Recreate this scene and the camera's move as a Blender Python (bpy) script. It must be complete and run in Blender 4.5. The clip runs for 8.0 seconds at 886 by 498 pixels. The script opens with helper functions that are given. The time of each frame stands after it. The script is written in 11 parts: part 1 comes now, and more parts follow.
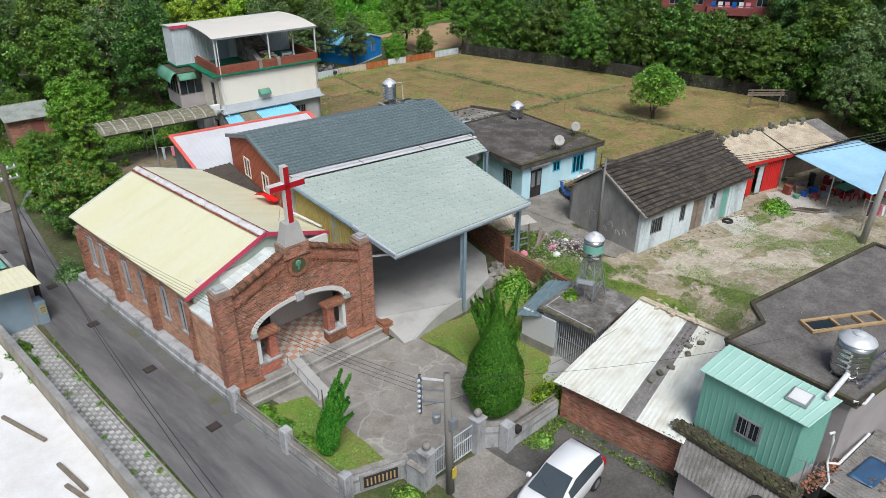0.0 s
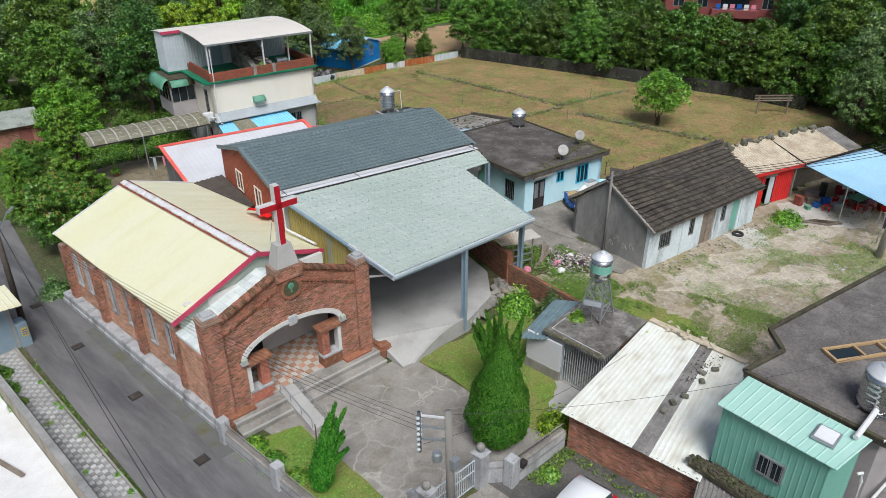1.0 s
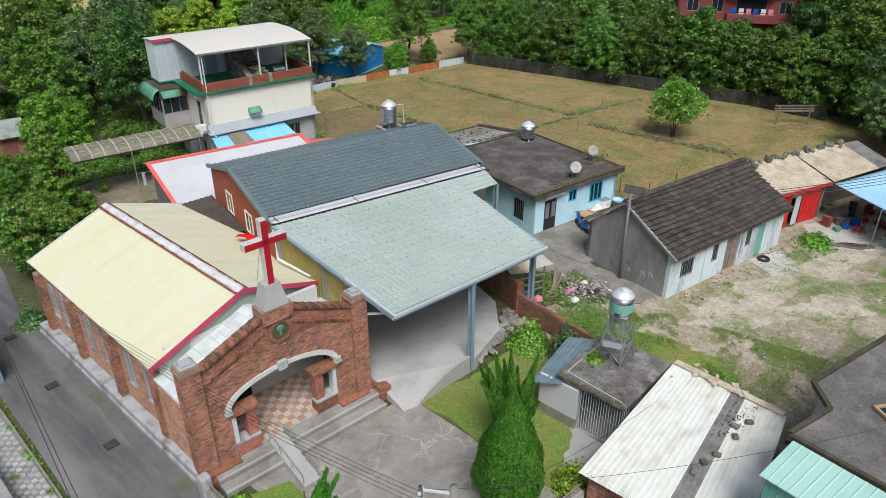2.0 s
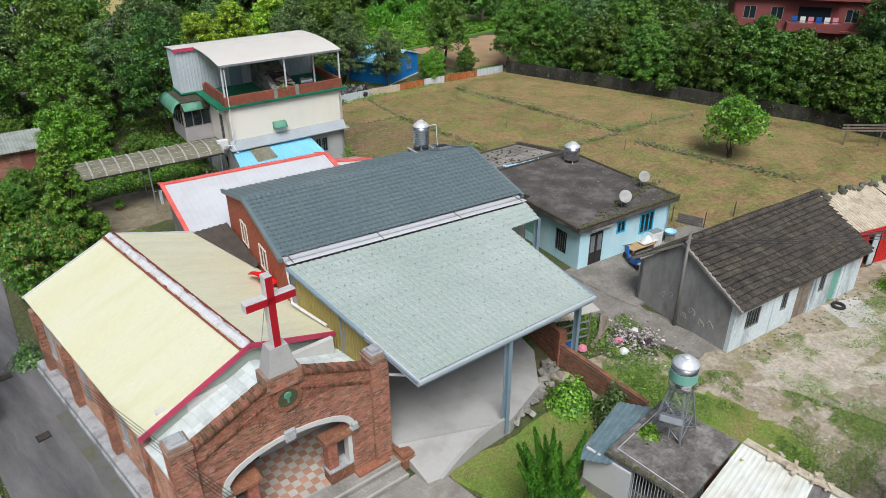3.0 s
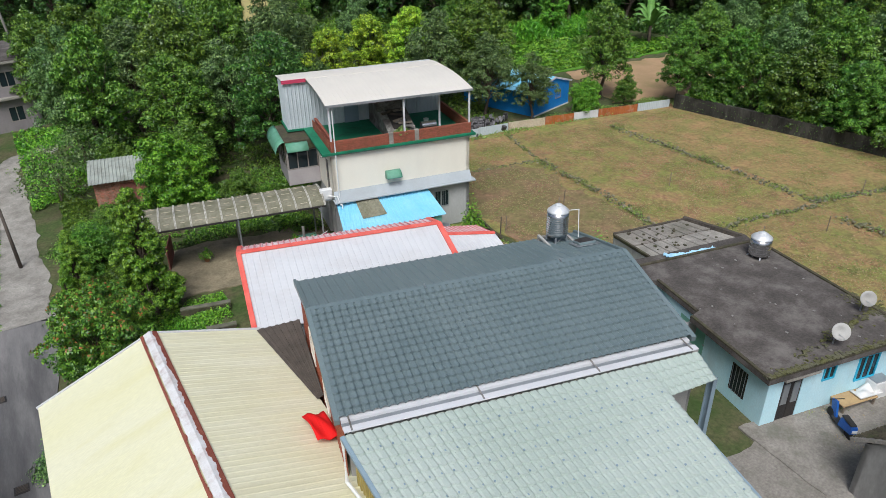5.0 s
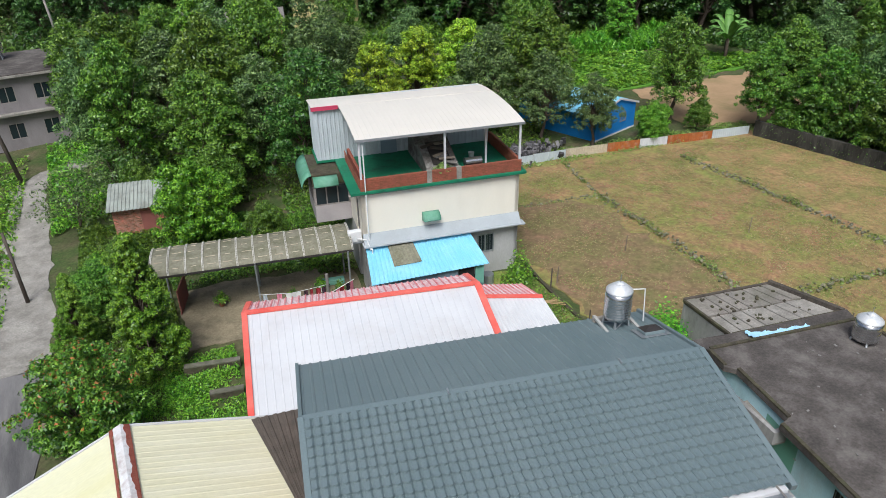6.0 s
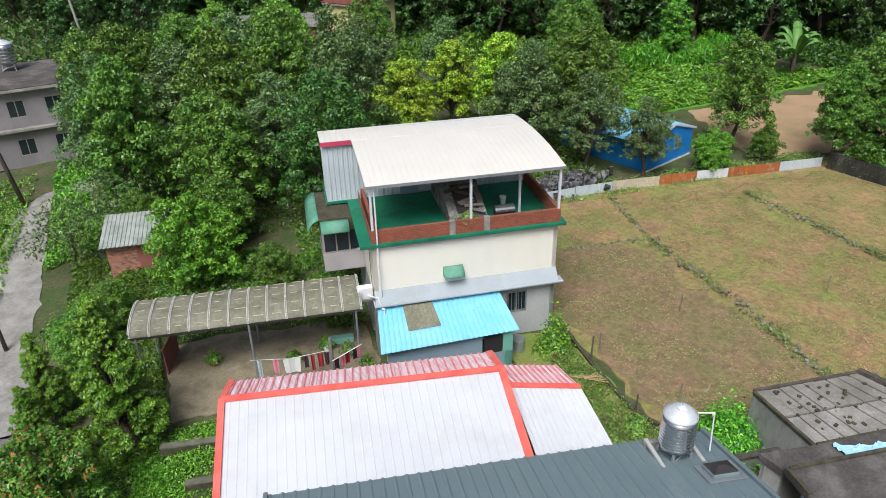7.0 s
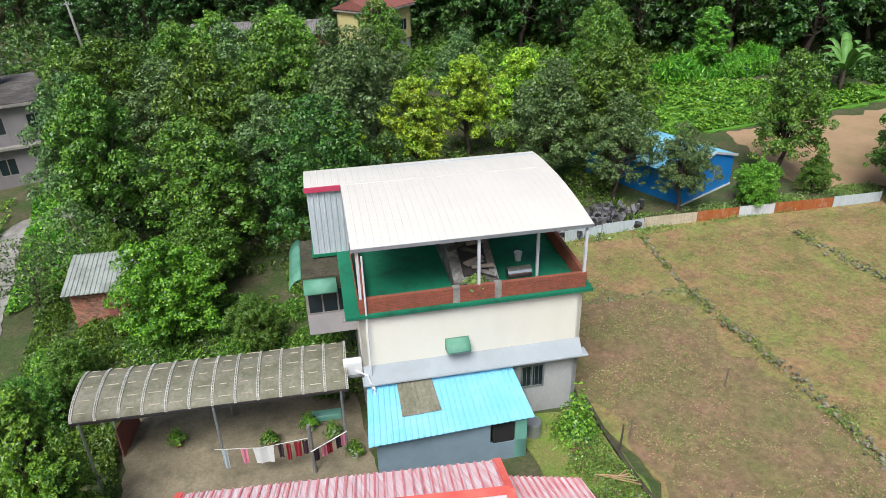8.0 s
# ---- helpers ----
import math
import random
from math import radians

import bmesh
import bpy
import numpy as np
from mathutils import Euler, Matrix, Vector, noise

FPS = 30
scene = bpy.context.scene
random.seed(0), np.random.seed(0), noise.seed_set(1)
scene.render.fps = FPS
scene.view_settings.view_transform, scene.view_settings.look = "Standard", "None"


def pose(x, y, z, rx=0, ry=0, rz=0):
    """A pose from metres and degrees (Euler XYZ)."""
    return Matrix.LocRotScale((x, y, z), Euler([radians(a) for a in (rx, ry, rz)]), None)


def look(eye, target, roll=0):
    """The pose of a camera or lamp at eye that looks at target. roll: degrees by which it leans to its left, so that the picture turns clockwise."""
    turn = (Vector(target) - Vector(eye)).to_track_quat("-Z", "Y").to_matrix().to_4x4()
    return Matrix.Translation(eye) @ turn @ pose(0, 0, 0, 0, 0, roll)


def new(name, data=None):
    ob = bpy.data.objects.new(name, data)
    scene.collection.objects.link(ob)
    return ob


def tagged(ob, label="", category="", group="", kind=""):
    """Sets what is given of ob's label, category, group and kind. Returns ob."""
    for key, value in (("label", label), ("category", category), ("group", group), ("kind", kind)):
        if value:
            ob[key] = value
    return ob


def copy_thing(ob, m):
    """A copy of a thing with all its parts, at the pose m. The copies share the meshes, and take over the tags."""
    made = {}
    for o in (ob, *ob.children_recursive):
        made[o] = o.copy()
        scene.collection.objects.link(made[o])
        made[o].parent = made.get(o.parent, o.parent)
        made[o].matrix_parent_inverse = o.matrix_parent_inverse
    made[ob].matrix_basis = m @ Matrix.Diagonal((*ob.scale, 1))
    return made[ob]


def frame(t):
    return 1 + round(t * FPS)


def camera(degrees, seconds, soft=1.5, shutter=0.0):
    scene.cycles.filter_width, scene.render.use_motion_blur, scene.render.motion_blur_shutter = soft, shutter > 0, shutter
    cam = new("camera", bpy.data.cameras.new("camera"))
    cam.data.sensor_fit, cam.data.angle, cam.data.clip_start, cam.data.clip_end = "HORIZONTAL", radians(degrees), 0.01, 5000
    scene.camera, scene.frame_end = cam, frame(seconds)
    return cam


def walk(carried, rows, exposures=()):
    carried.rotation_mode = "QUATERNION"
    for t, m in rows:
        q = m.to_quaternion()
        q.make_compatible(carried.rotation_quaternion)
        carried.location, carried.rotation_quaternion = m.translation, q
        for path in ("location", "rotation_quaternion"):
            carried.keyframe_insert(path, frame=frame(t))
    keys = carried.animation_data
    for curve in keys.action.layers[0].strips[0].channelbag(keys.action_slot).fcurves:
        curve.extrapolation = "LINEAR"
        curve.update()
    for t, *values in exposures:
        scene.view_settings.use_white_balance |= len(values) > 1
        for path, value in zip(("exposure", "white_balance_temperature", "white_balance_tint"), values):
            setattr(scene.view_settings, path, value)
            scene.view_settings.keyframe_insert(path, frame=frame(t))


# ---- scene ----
cam = camera(64.6, 8.0, 0.6)
METRES, EYE, TILT, LEAN, TURN = 36.0, 19.6, -28.5, 0.0, -48.0
ROWS = [
    (0.0, 0.0, 0.0, 0.0, -0.0, 0.0, 0.0),
    (0.5, -0.0007, 0.017, 0.0105, -0.02, -0.02, 0.04),
    (1.0, -0.001, 0.0425, 0.0248, -0.04, -0.02, 0.1),
    (2.5, -0.0028, 0.1646, 0.0894, 1.12, -0.06, -0.41),
    (3.0, -0.0042, 0.2172, 0.1174, 3.03, -0.11, -1.32),
    (3.5, -0.0062, 0.2741, 0.148, 5.81, -0.22, -2.65),
    (4.0, -0.0095, 0.335, 0.1813, 8.73, -0.4, -4.05),
    (4.5, -0.015, 0.3981, 0.2176, 11.61, -0.69, -5.42),
    (6.0, -0.0487, 0.5973, 0.3314, 18.9, -1.7, -8.78),
    (6.5, -0.0664, 0.665, 0.3689, 20.72, -2.01, -9.59),
    (7.0, -0.0869, 0.7325, 0.406, 22.3, -2.33, -10.3),
    (7.5, -0.1096, 0.7988, 0.4415, 23.56, -2.6, -10.86),
    (8.0, -0.1342, 0.8628, 0.4749, 24.06, -2.72, -11.07),
]
walk(cam, [(t, pose(0, 0, EYE, TILT, LEAN, TURN) @ pose(METRES * x, METRES * y, METRES * z, 90 + pitch, roll, yaw)) for t, x, y, z, yaw, pitch, roll in ROWS],
     [(0.0, 0.05, 5900, 8), (2.5, 0.05, 5900, 8), (4.5, 0.02, 5900, 8), (6.0, 0.17, 5900, 8), (7.0, 0.27, 5900, 8), (8.0, 0.33, 5900, 8)])

# ---- sky and light: a bright overcast day ----
world = bpy.data.worlds.new("world")
scene.world = world
world.use_nodes = True
wn = world.node_tree
sky = wn.nodes.new("ShaderNodeTexSky")
sky.sky_type = "NISHITA"
sky.sun_disc = False
sky.sun_elevation, sky.sun_rotation = radians(55), radians(216)
sky.air_density, sky.dust_density, sky.ozone_density = 1.0, 6.0, 1.0
wn.links.new(sky.outputs[0], wn.nodes["Background"].inputs[0])
wn.nodes["Background"].inputs[1].default_value = 0.078
sun = new("sun", bpy.data.lights.new("sun", "SUN"))
sun.data.energy, sun.data.angle, sun.data.color = 2.85, radians(28), (1.0, 0.97, 0.92)
sun.matrix_world = look((0, 0, 0), (0.34, 0.46, -0.82))
# ---- materials ----
def mat(name, c1, c2=None, scale=1.2, rough=0.8, metal=0.0, bump=0.25, grain=30.0, stain=None, stain_scale=0.35, stain_amount=0.5, vary=0.0, island=0.0, stretch=(1, 1, 1), spec=0.3, rough_grain=0.1):
    """Two colours mixed by broad noise, fine grain, stains with a shape of their own, and a fine relief."""
    m = bpy.data.materials.new(name)
    m.use_nodes = True
    t = m.node_tree
    N, L = t.nodes, t.links
    b = N["Principled BSDF"]
    b.inputs["Roughness"].default_value, b.inputs["Metallic"].default_value = rough, metal
    b.inputs["Specular IOR Level"].default_value = spec
    geo = N.new("ShaderNodeNewGeometry")
    mp = N.new("ShaderNodeMapping")
    mp.inputs["Scale"].default_value = stretch
    L.new(geo.outputs["Position"], mp.inputs["Vector"])
    c2 = c2 or tuple(v * 0.75 for v in c1)

    def tex(s, detail, lo, hi):
        n = N.new("ShaderNodeTexNoise")
        n.inputs["Scale"].default_value, n.inputs["Detail"].default_value = s, detail
        n.inputs["Roughness"].default_value = 0.65
        L.new(mp.outputs[0], n.inputs["Vector"])
        r = N.new("ShaderNodeMapRange")
        r.inputs["From Min"].default_value, r.inputs["From Max"].default_value = lo, hi
        L.new(n.outputs["Fac"], r.inputs["Value"])
        return r.outputs[0]

    def mix(fac, a, c, mode="MIX"):
        x = N.new("ShaderNodeMix")
        x.data_type, x.blend_type = "RGBA", mode
        for sock, v in ((x.inputs["Factor"], fac), (x.inputs["A"], a), (x.inputs["B"], c)):
            if isinstance(v, (int, float)):
                sock.default_value = v
            elif isinstance(v, tuple):
                sock.default_value = (*v, 1)
            else:
                L.new(v, sock)
        return x.outputs["Result"]

    col = mix(tex(scale, 6, 0.35, 0.65), tuple(c1), tuple(c2))
    fine = tex(grain, 3, 0.2, 0.8)
    hv = N.new("ShaderNodeMapRange")
    hv.inputs["To Min"].default_value, hv.inputs["To Max"].default_value = 1 - rough_grain, 1 + rough_grain
    L.new(fine, hv.inputs["Value"])
    comb = N.new("ShaderNodeCombineColor")
    for i in range(3):
        L.new(hv.outputs[0], comb.inputs[i])
    col = mix(1.0, col, comb.outputs[0], "MULTIPLY")
    if stain:
        f = tex(stain_scale, 8, 0.5, 0.72)
        s = N.new("ShaderNodeMath")
        s.operation = "MULTIPLY"
        s.inputs[1].default_value = stain_amount
        L.new(f, s.inputs[0])
        col = mix(s.outputs[0], col, tuple(stain))
    if vary or island:
        if island:
            rnd = geo.outputs["Random Per Island"]
        else:
            rnd = N.new("ShaderNodeObjectInfo").outputs["Random"]
        amount = vary or island
        r = N.new("ShaderNodeMapRange")
        r.inputs["To Min"].default_value, r.inputs["To Max"].default_value = 1 - amount, 1 + amount
        L.new(rnd, r.inputs["Value"])
        hs = N.new("ShaderNodeHueSaturation")
        L.new(r.outputs[0], hs.inputs["Value"])
        r2 = N.new("ShaderNodeMapRange")
        r2.inputs["To Min"].default_value, r2.inputs["To Max"].default_value = 0.5 + amount * 0.035, 0.5 - amount * 0.035
        L.new(rnd, r2.inputs["Value"])
        L.new(r2.outputs[0], hs.inputs["Hue"])
        L.new(col, hs.inputs["Color"])
        col = hs.outputs[0]
    L.new(col, b.inputs["Base Color"])
    if bump:
        bp = N.new("ShaderNodeBump")
        bp.inputs["Strength"].default_value, bp.inputs["Distance"].default_value = bump, 0.02
        L.new(fine, bp.inputs["Height"])
        L.new(bp.outputs[0], b.inputs["Normal"])
    return m


def leaf_mat(name, c1, c2, island=0.7, gloss=0.45):
    """Leaves: two greens by broad noise, light passing through. Each leaf's tone varies widely, standing in for glints
    and shaded gaps too.
    """
    m = mat(name, c1, c2, scale=0.6, rough=0.42, bump=0, grain=6, island=island, spec=gloss)
    t = m.node_tree
    b = t.nodes["Principled BSDF"]
    src = b.inputs["Base Color"].links[0].from_socket
    rnd = t.nodes.new("ShaderNodeObjectInfo").outputs["Random"]
    hs = t.nodes.new("ShaderNodeHueSaturation")
    for sock, lo, hi in (("Hue", 0.485, 0.515), ("Value", 0.8, 1.2)):
        r = t.nodes.new("ShaderNodeMapRange")
        r.inputs["To Min"].default_value, r.inputs["To Max"].default_value = lo, hi
        t.links.new(rnd, r.inputs["Value"])
        t.links.new(r.outputs[0], hs.inputs[sock])
    t.links.new(src, hs.inputs["Color"])
    src = hs.outputs[0]
    t.links.new(src, b.inputs["Base Color"])
    tr = t.nodes.new("ShaderNodeBsdfTranslucent")
    t.links.new(src, tr.inputs["Color"])
    ms = t.nodes.new("ShaderNodeMixShader")
    ms.inputs[0].default_value = 0.08
    t.links.new(b.outputs[0], ms.inputs[1])
    t.links.new(tr.outputs[0], ms.inputs[2])
    t.links.new(ms.outputs[0], t.nodes["Material Output"].inputs["Surface"])
    return m


def vein(m, size=0.6, width=0.035, amount=0.6, wander=2.4):
    """Pale wandering cracks over a concrete surface."""
    t = m.node_tree
    b = t.nodes["Principled BSDF"]
    src = b.inputs["Base Color"].links[0].from_socket
    geo = t.nodes.new("ShaderNodeNewGeometry")
    nz = t.nodes.new("ShaderNodeTexNoise")
    nz.inputs["Scale"].default_value, nz.inputs["Detail"].default_value = 1.1, 8
    t.links.new(geo.outputs["Position"], nz.inputs["Vector"])
    ad = t.nodes.new("ShaderNodeMixRGB")
    ad.blend_type = "ADD"
    ad.inputs[0].default_value = wander
    t.links.new(geo.outputs["Position"], ad.inputs[1])
    t.links.new(nz.outputs["Color"], ad.inputs[2])
    vo = t.nodes.new("ShaderNodeTexVoronoi")
    vo.feature = "DISTANCE_TO_EDGE"
    vo.inputs["Scale"].default_value = size
    t.links.new(ad.outputs[0], vo.inputs["Vector"])
    r = t.nodes.new("ShaderNodeMapRange")
    r.inputs["From Min"].default_value, r.inputs["From Max"].default_value = 0.0, width
    r.inputs["To Min"].default_value, r.inputs["To Max"].default_value = amount, 0.0
    t.links.new(vo.outputs["Distance"], r.inputs["Value"])
    mu = t.nodes.new("ShaderNodeMath")
    mu.operation = "MULTIPLY"
    t.links.new(r.outputs[0], mu.inputs[0])
    part_of = t.nodes.new("ShaderNodeTexNoise")
    part_of.inputs["Scale"].default_value, part_of.inputs["Detail"].default_value = size * 0.55, 4
    t.links.new(geo.outputs["Position"], part_of.inputs["Vector"])
    some = t.nodes.new("ShaderNodeMapRange")
    some.inputs["From Min"].default_value, some.inputs["From Max"].default_value = 0.46, 0.62
    t.links.new(part_of.outputs["Fac"], some.inputs["Value"])
    t.links.new(some.outputs[0], mu.inputs[1])
    mx = t.nodes.new("ShaderNodeMixRGB")
    t.links.new(mu.outputs[0], mx.inputs[0])
    t.links.new(src, mx.inputs[1])
    mx.inputs[2].default_value = (0.55, 0.52, 0.46, 1)
    t.links.new(mx.outputs[0], b.inputs["Base Color"])
    return m


def glass_mat(name, tint=(0.02, 0.03, 0.035)):
    return mat(name, tint, tint, rough=0.08, bump=0, spec=0.35)


M = dict(
    soil=mat("grass and soil", (0.05, 0.085, 0.02), (0.115, 0.10, 0.055), scale=0.5, rough=0.95, bump=0.8, grain=5, stain=(0.035, 0.075, 0.014), stain_scale=0.4, stain_amount=0.7, rough_grain=0.45),
    crop=mat("leafy crop rows", (0.09, 0.24, 0.02), (0.12, 0.27, 0.03), scale=0.6, rough=0.95, bump=1.0, grain=6),
    banana_leaf=mat("banana leaf", (0.10, 0.235, 0.045), (0.15, 0.29, 0.065), scale=2, rough=0.5, spec=0.3),
    field=mat("mown field", (0.33, 0.19, 0.105), (0.205, 0.225, 0.06), scale=0.5, rough=0.95, bump=1.0, grain=4, stain=(0.125, 0.095, 0.05), stain_scale=0.9, stain_amount=0.65, rough_grain=0.5),
    field_brown=mat("brown mown plot", (0.245, 0.153, 0.093), (0.175, 0.163, 0.062), scale=0.55, rough=0.95, bump=1.0, grain=4, stain=(0.15, 0.108, 0.062), stain_scale=0.7, stain_amount=0.75, rough_grain=0.5),
    field_tan=mat("tan mown plot", (0.34, 0.21, 0.105), (0.22, 0.205, 0.07), scale=0.45, rough=0.95, bump=1.0, grain=4, stain=(0.19, 0.19, 0.06), stain_scale=0.5, stain_amount=0.6, rough_grain=0.45),
    track=mat("sandy track", (0.50, 0.44, 0.35), (0.42, 0.36, 0.28), scale=0.8, rough=0.95, bump=0.5, grain=6, stain=(0.22, 0.20, 0.10), stain_scale=0.8, stain_amount=0.6, rough_grain=0.35),
    court=mat("stained brown concrete", (0.28, 0.235, 0.155), (0.19, 0.158, 0.103), scale=0.8, rough=0.9, bump=0.4, grain=10, stain=(0.085, 0.072, 0.045), stain_scale=0.9, stain_amount=0.75, rough_grain=0.25),
    yard=mat("yard gravel and soil", (0.40, 0.345, 0.265), (0.28, 0.225, 0.15), scale=0.8, rough=0.95, bump=0.8, grain=5, stain=(0.20, 0.215, 0.06), stain_scale=0.4, stain_amount=0.8, rough_grain=0.45),
    dirt=mat("bare dirt", (0.42, 0.28, 0.16), (0.35, 0.235, 0.13), scale=0.4, rough=0.95, bump=0.5, grain=8, stain=(0.16, 0.17, 0.06), stain_scale=0.25, stain_amount=0.5),
    lawn=mat("lawn grass", (0.15, 0.235, 0.035), (0.235, 0.205, 0.075), scale=0.9, rough=0.95, bump=0.8, grain=10, stain=(0.12, 0.22, 0.028), stain_scale=0.5, stain_amount=0.6, rough_grain=0.45),
    asphalt=mat("worn asphalt", (0.095, 0.093, 0.095), (0.215, 0.205, 0.20), scale=0.6, rough=0.85, bump=0.4, grain=25, stain=(0.055, 0.053, 0.056), stain_scale=0.8, stain_amount=0.75, stretch=(1, 0.16, 1)),
    lot=mat("worn tarmac with mud", (0.085, 0.08, 0.075), (0.14, 0.13, 0.12), scale=0.7, rough=0.9, bump=0.5, grain=10, stain=(0.055, 0.055, 0.045), stain_scale=0.8, stain_amount=0.7, rough_grain=0.35),
    moss=mat("moss cushions", (0.105, 0.105, 0.03), (0.12, 0.115, 0.085), scale=1.5, rough=0.95, grain=12, rough_grain=0.35),
    moss_lane=mat("mossy asphalt", (0.125, 0.122, 0.12), (0.15, 0.148, 0.14), scale=0.8, rough=0.9, bump=0.4, grain=25, stain=(0.115, 0.11, 0.025), stain_scale=0.9, stain_amount=0.85),
    concrete=mat("weathered concrete", (0.36, 0.335, 0.30), (0.23, 0.215, 0.19), scale=0.9, rough=0.9, bump=0.4, grain=12, stain=(0.14, 0.13, 0.115), stain_scale=0.8, stain_amount=0.75, rough_grain=0.28),
    forecourt=vein(vein(mat("veined forecourt concrete", (0.33, 0.305, 0.27), (0.235, 0.22, 0.20), scale=0.7, rough=0.9, bump=0.4, grain=16, stain=(0.15, 0.125, 0.09), stain_scale=0.8, stain_amount=0.75, rough_grain=0.2), 0.45, 0.03, 0.55, 3.0), 0.9, 0.035, 0.5, 3.4),
    concrete_pale=mat("pale concrete", (0.45, 0.44, 0.42), (0.36, 0.35, 0.33), scale=0.4, rough=0.85, bump=0.15, grain=25, stain=(0.27, 0.25, 0.22), stain_scale=0.4, stain_amount=0.5),
    tarp_slab=mat("pale swept concrete", (0.55, 0.52, 0.47), (0.45, 0.42, 0.37), scale=0.7, rough=0.9, bump=0.2, grain=20, stain=(0.3, 0.27, 0.22), stain_scale=0.5, stain_amount=0.5),
    cement=mat("grey cement render", (0.45, 0.455, 0.46), (0.34, 0.34, 0.345), scale=1.6, rough=0.85, bump=0.2, grain=20, stain=(0.06, 0.06, 0.055), stain_scale=1.3, stain_amount=0.8, stretch=(1, 1, 0.35), rough_grain=0.25),
    cement_pale=mat("pale grey cement render", (0.47, 0.47, 0.46), (0.38, 0.375, 0.365), scale=0.8, rough=0.85, bump=0.15, grain=20, stain=(0.2, 0.19, 0.17), stain_scale=0.7, stain_amount=0.55, stretch=(1, 1, 0.35)),
    roofslab=mat("blackened concrete roof", (0.066, 0.058, 0.053), (0.125, 0.11, 0.10), scale=0.7, rough=0.95, bump=0.35, grain=9, stain=(0.22, 0.20, 0.185), stain_scale=0.7, stain_amount=0.6, rough_grain=0.35),
    roofslab_grey=mat("grey mouldy concrete roof", (0.105, 0.096, 0.09), (0.175, 0.16, 0.148), scale=0.8, rough=0.95, bump=0.35, grain=9, stain=(0.29, 0.27, 0.25), stain_scale=1.1, stain_amount=0.6, rough_grain=0.35),
    wall_beige=mat("stained beige concrete", (0.40, 0.355, 0.285), (0.27, 0.24, 0.195), scale=0.9, rough=0.9, bump=0.3, grain=12, stain=(0.11, 0.10, 0.08), stain_scale=1.2, stain_amount=0.7, stretch=(1, 1, 0.5), rough_grain=0.2),
    sheet_green=mat("grey green corrugated sheet", (0.36, 0.385, 0.35), (0.28, 0.30, 0.27), scale=1.2, rough=0.8, bump=0.1, stain=(0.14, 0.14, 0.11), stain_scale=1.2, stain_amount=0.5),
    roofslab2=mat("mouldy concrete roof", (0.20, 0.185, 0.17), (0.085, 0.075, 0.065), scale=1.4, rough=0.95, bump=0.35, grain=9, stain=(0.40, 0.385, 0.36), stain_scale=1.8, stain_amount=0.7, rough_grain=0.35),
    brick=mat("red brick", (0.375, 0.15, 0.085), (0.22, 0.09, 0.055), scale=0.9, rough=0.9, bump=0.5, grain=14, stain=(0.44, 0.34, 0.27), stain_scale=6.0, stain_amount=0.4, vary=0.3, rough_grain=0.35),
    brick_i=mat("red brick facing", (0.42, 0.17, 0.095), (0.20, 0.085, 0.055), scale=1.3, rough=0.9, bump=0.5, grain=14, stain=(0.54, 0.40, 0.31), stain_scale=4.0, stain_amount=0.55, island=0.5, rough_grain=0.4),
    brick_red=mat("dark red parapet brick", (0.29, 0.095, 0.055), (0.23, 0.08, 0.05), scale=1.2, rough=0.9, bump=0.4, grain=14, stain=(0.12, 0.06, 0.045), stain_scale=0.9, stain_amount=0.5, island=0.2, rough_grain=0.25),
    ledge=mat("blue grey painted ledge", (0.40, 0.43, 0.45), (0.36, 0.39, 0.41), scale=0.8, rough=0.7, bump=0.05, stain=(0.26, 0.27, 0.27), stain_scale=0.7, stain_amount=0.35),
    brick_tan=mat("tan brick facing", (0.52, 0.31, 0.20), (0.38, 0.19, 0.12), scale=1.0, rough=0.9, bump=0.4, grain=16, stain=(0.60, 0.44, 0.33), stain_scale=5, stain_amount=0.4, island=0.35, rough_grain=0.25),
    brick_moss=mat("mossy dark brick", (0.30, 0.13, 0.075), (0.16, 0.085, 0.052), scale=1.6, rough=0.95, bump=0.5, grain=14, stain=(0.06, 0.06, 0.032), stain_scale=1.8, stain_amount=0.75, island=0.5, rough_grain=0.35),
    mortar=mat("mortar", (0.36, 0.255, 0.195), (0.27, 0.175, 0.13), scale=2, rough=0.95, stain=(0.12, 0.09, 0.07), stain_scale=0.9, stain_amount=0.6),
    paint_white=mat("white plaster", (0.66, 0.65, 0.63), (0.58, 0.57, 0.54), scale=0.8, rough=0.8, bump=0.1, grain=25, stain=(0.42, 0.39, 0.35), stain_scale=0.5, stain_amount=0.35, stretch=(1, 1, 0.4)),
    white_lot=mat("bright white concrete", (0.78, 0.775, 0.77), (0.68, 0.665, 0.64), scale=0.6, rough=0.85, bump=0.2, grain=20, stain=(0.50, 0.45, 0.36), stain_scale=0.35, stain_amount=0.4),
    cream=mat("cream plaster", (0.83, 0.78, 0.67), (0.80, 0.75, 0.645), scale=0.5, rough=0.8, bump=0.05, grain=40, stain=(0.62, 0.57, 0.49), stain_scale=0.3, stain_amount=0.3, stretch=(1, 1, 0.4), rough_grain=0.03),
    bluewall=mat("pale blue plaster", (0.47, 0.73, 0.82), (0.58, 0.79, 0.85), scale=0.8, rough=0.85, bump=0.1, grain=25, stain=(0.33, 0.40, 0.41), stain_scale=0.6, stain_amount=0.5, stretch=(1, 1, 0.4)),
    oldwhite=mat("streaked whitewash", (0.66, 0.725, 0.745), (0.55, 0.61, 0.63), scale=0.9, rough=0.9, bump=0.2, grain=14, stain=(0.15, 0.155, 0.145), stain_scale=0.9, stain_amount=0.75, stretch=(1, 1, 0.4), rough_grain=0.2),
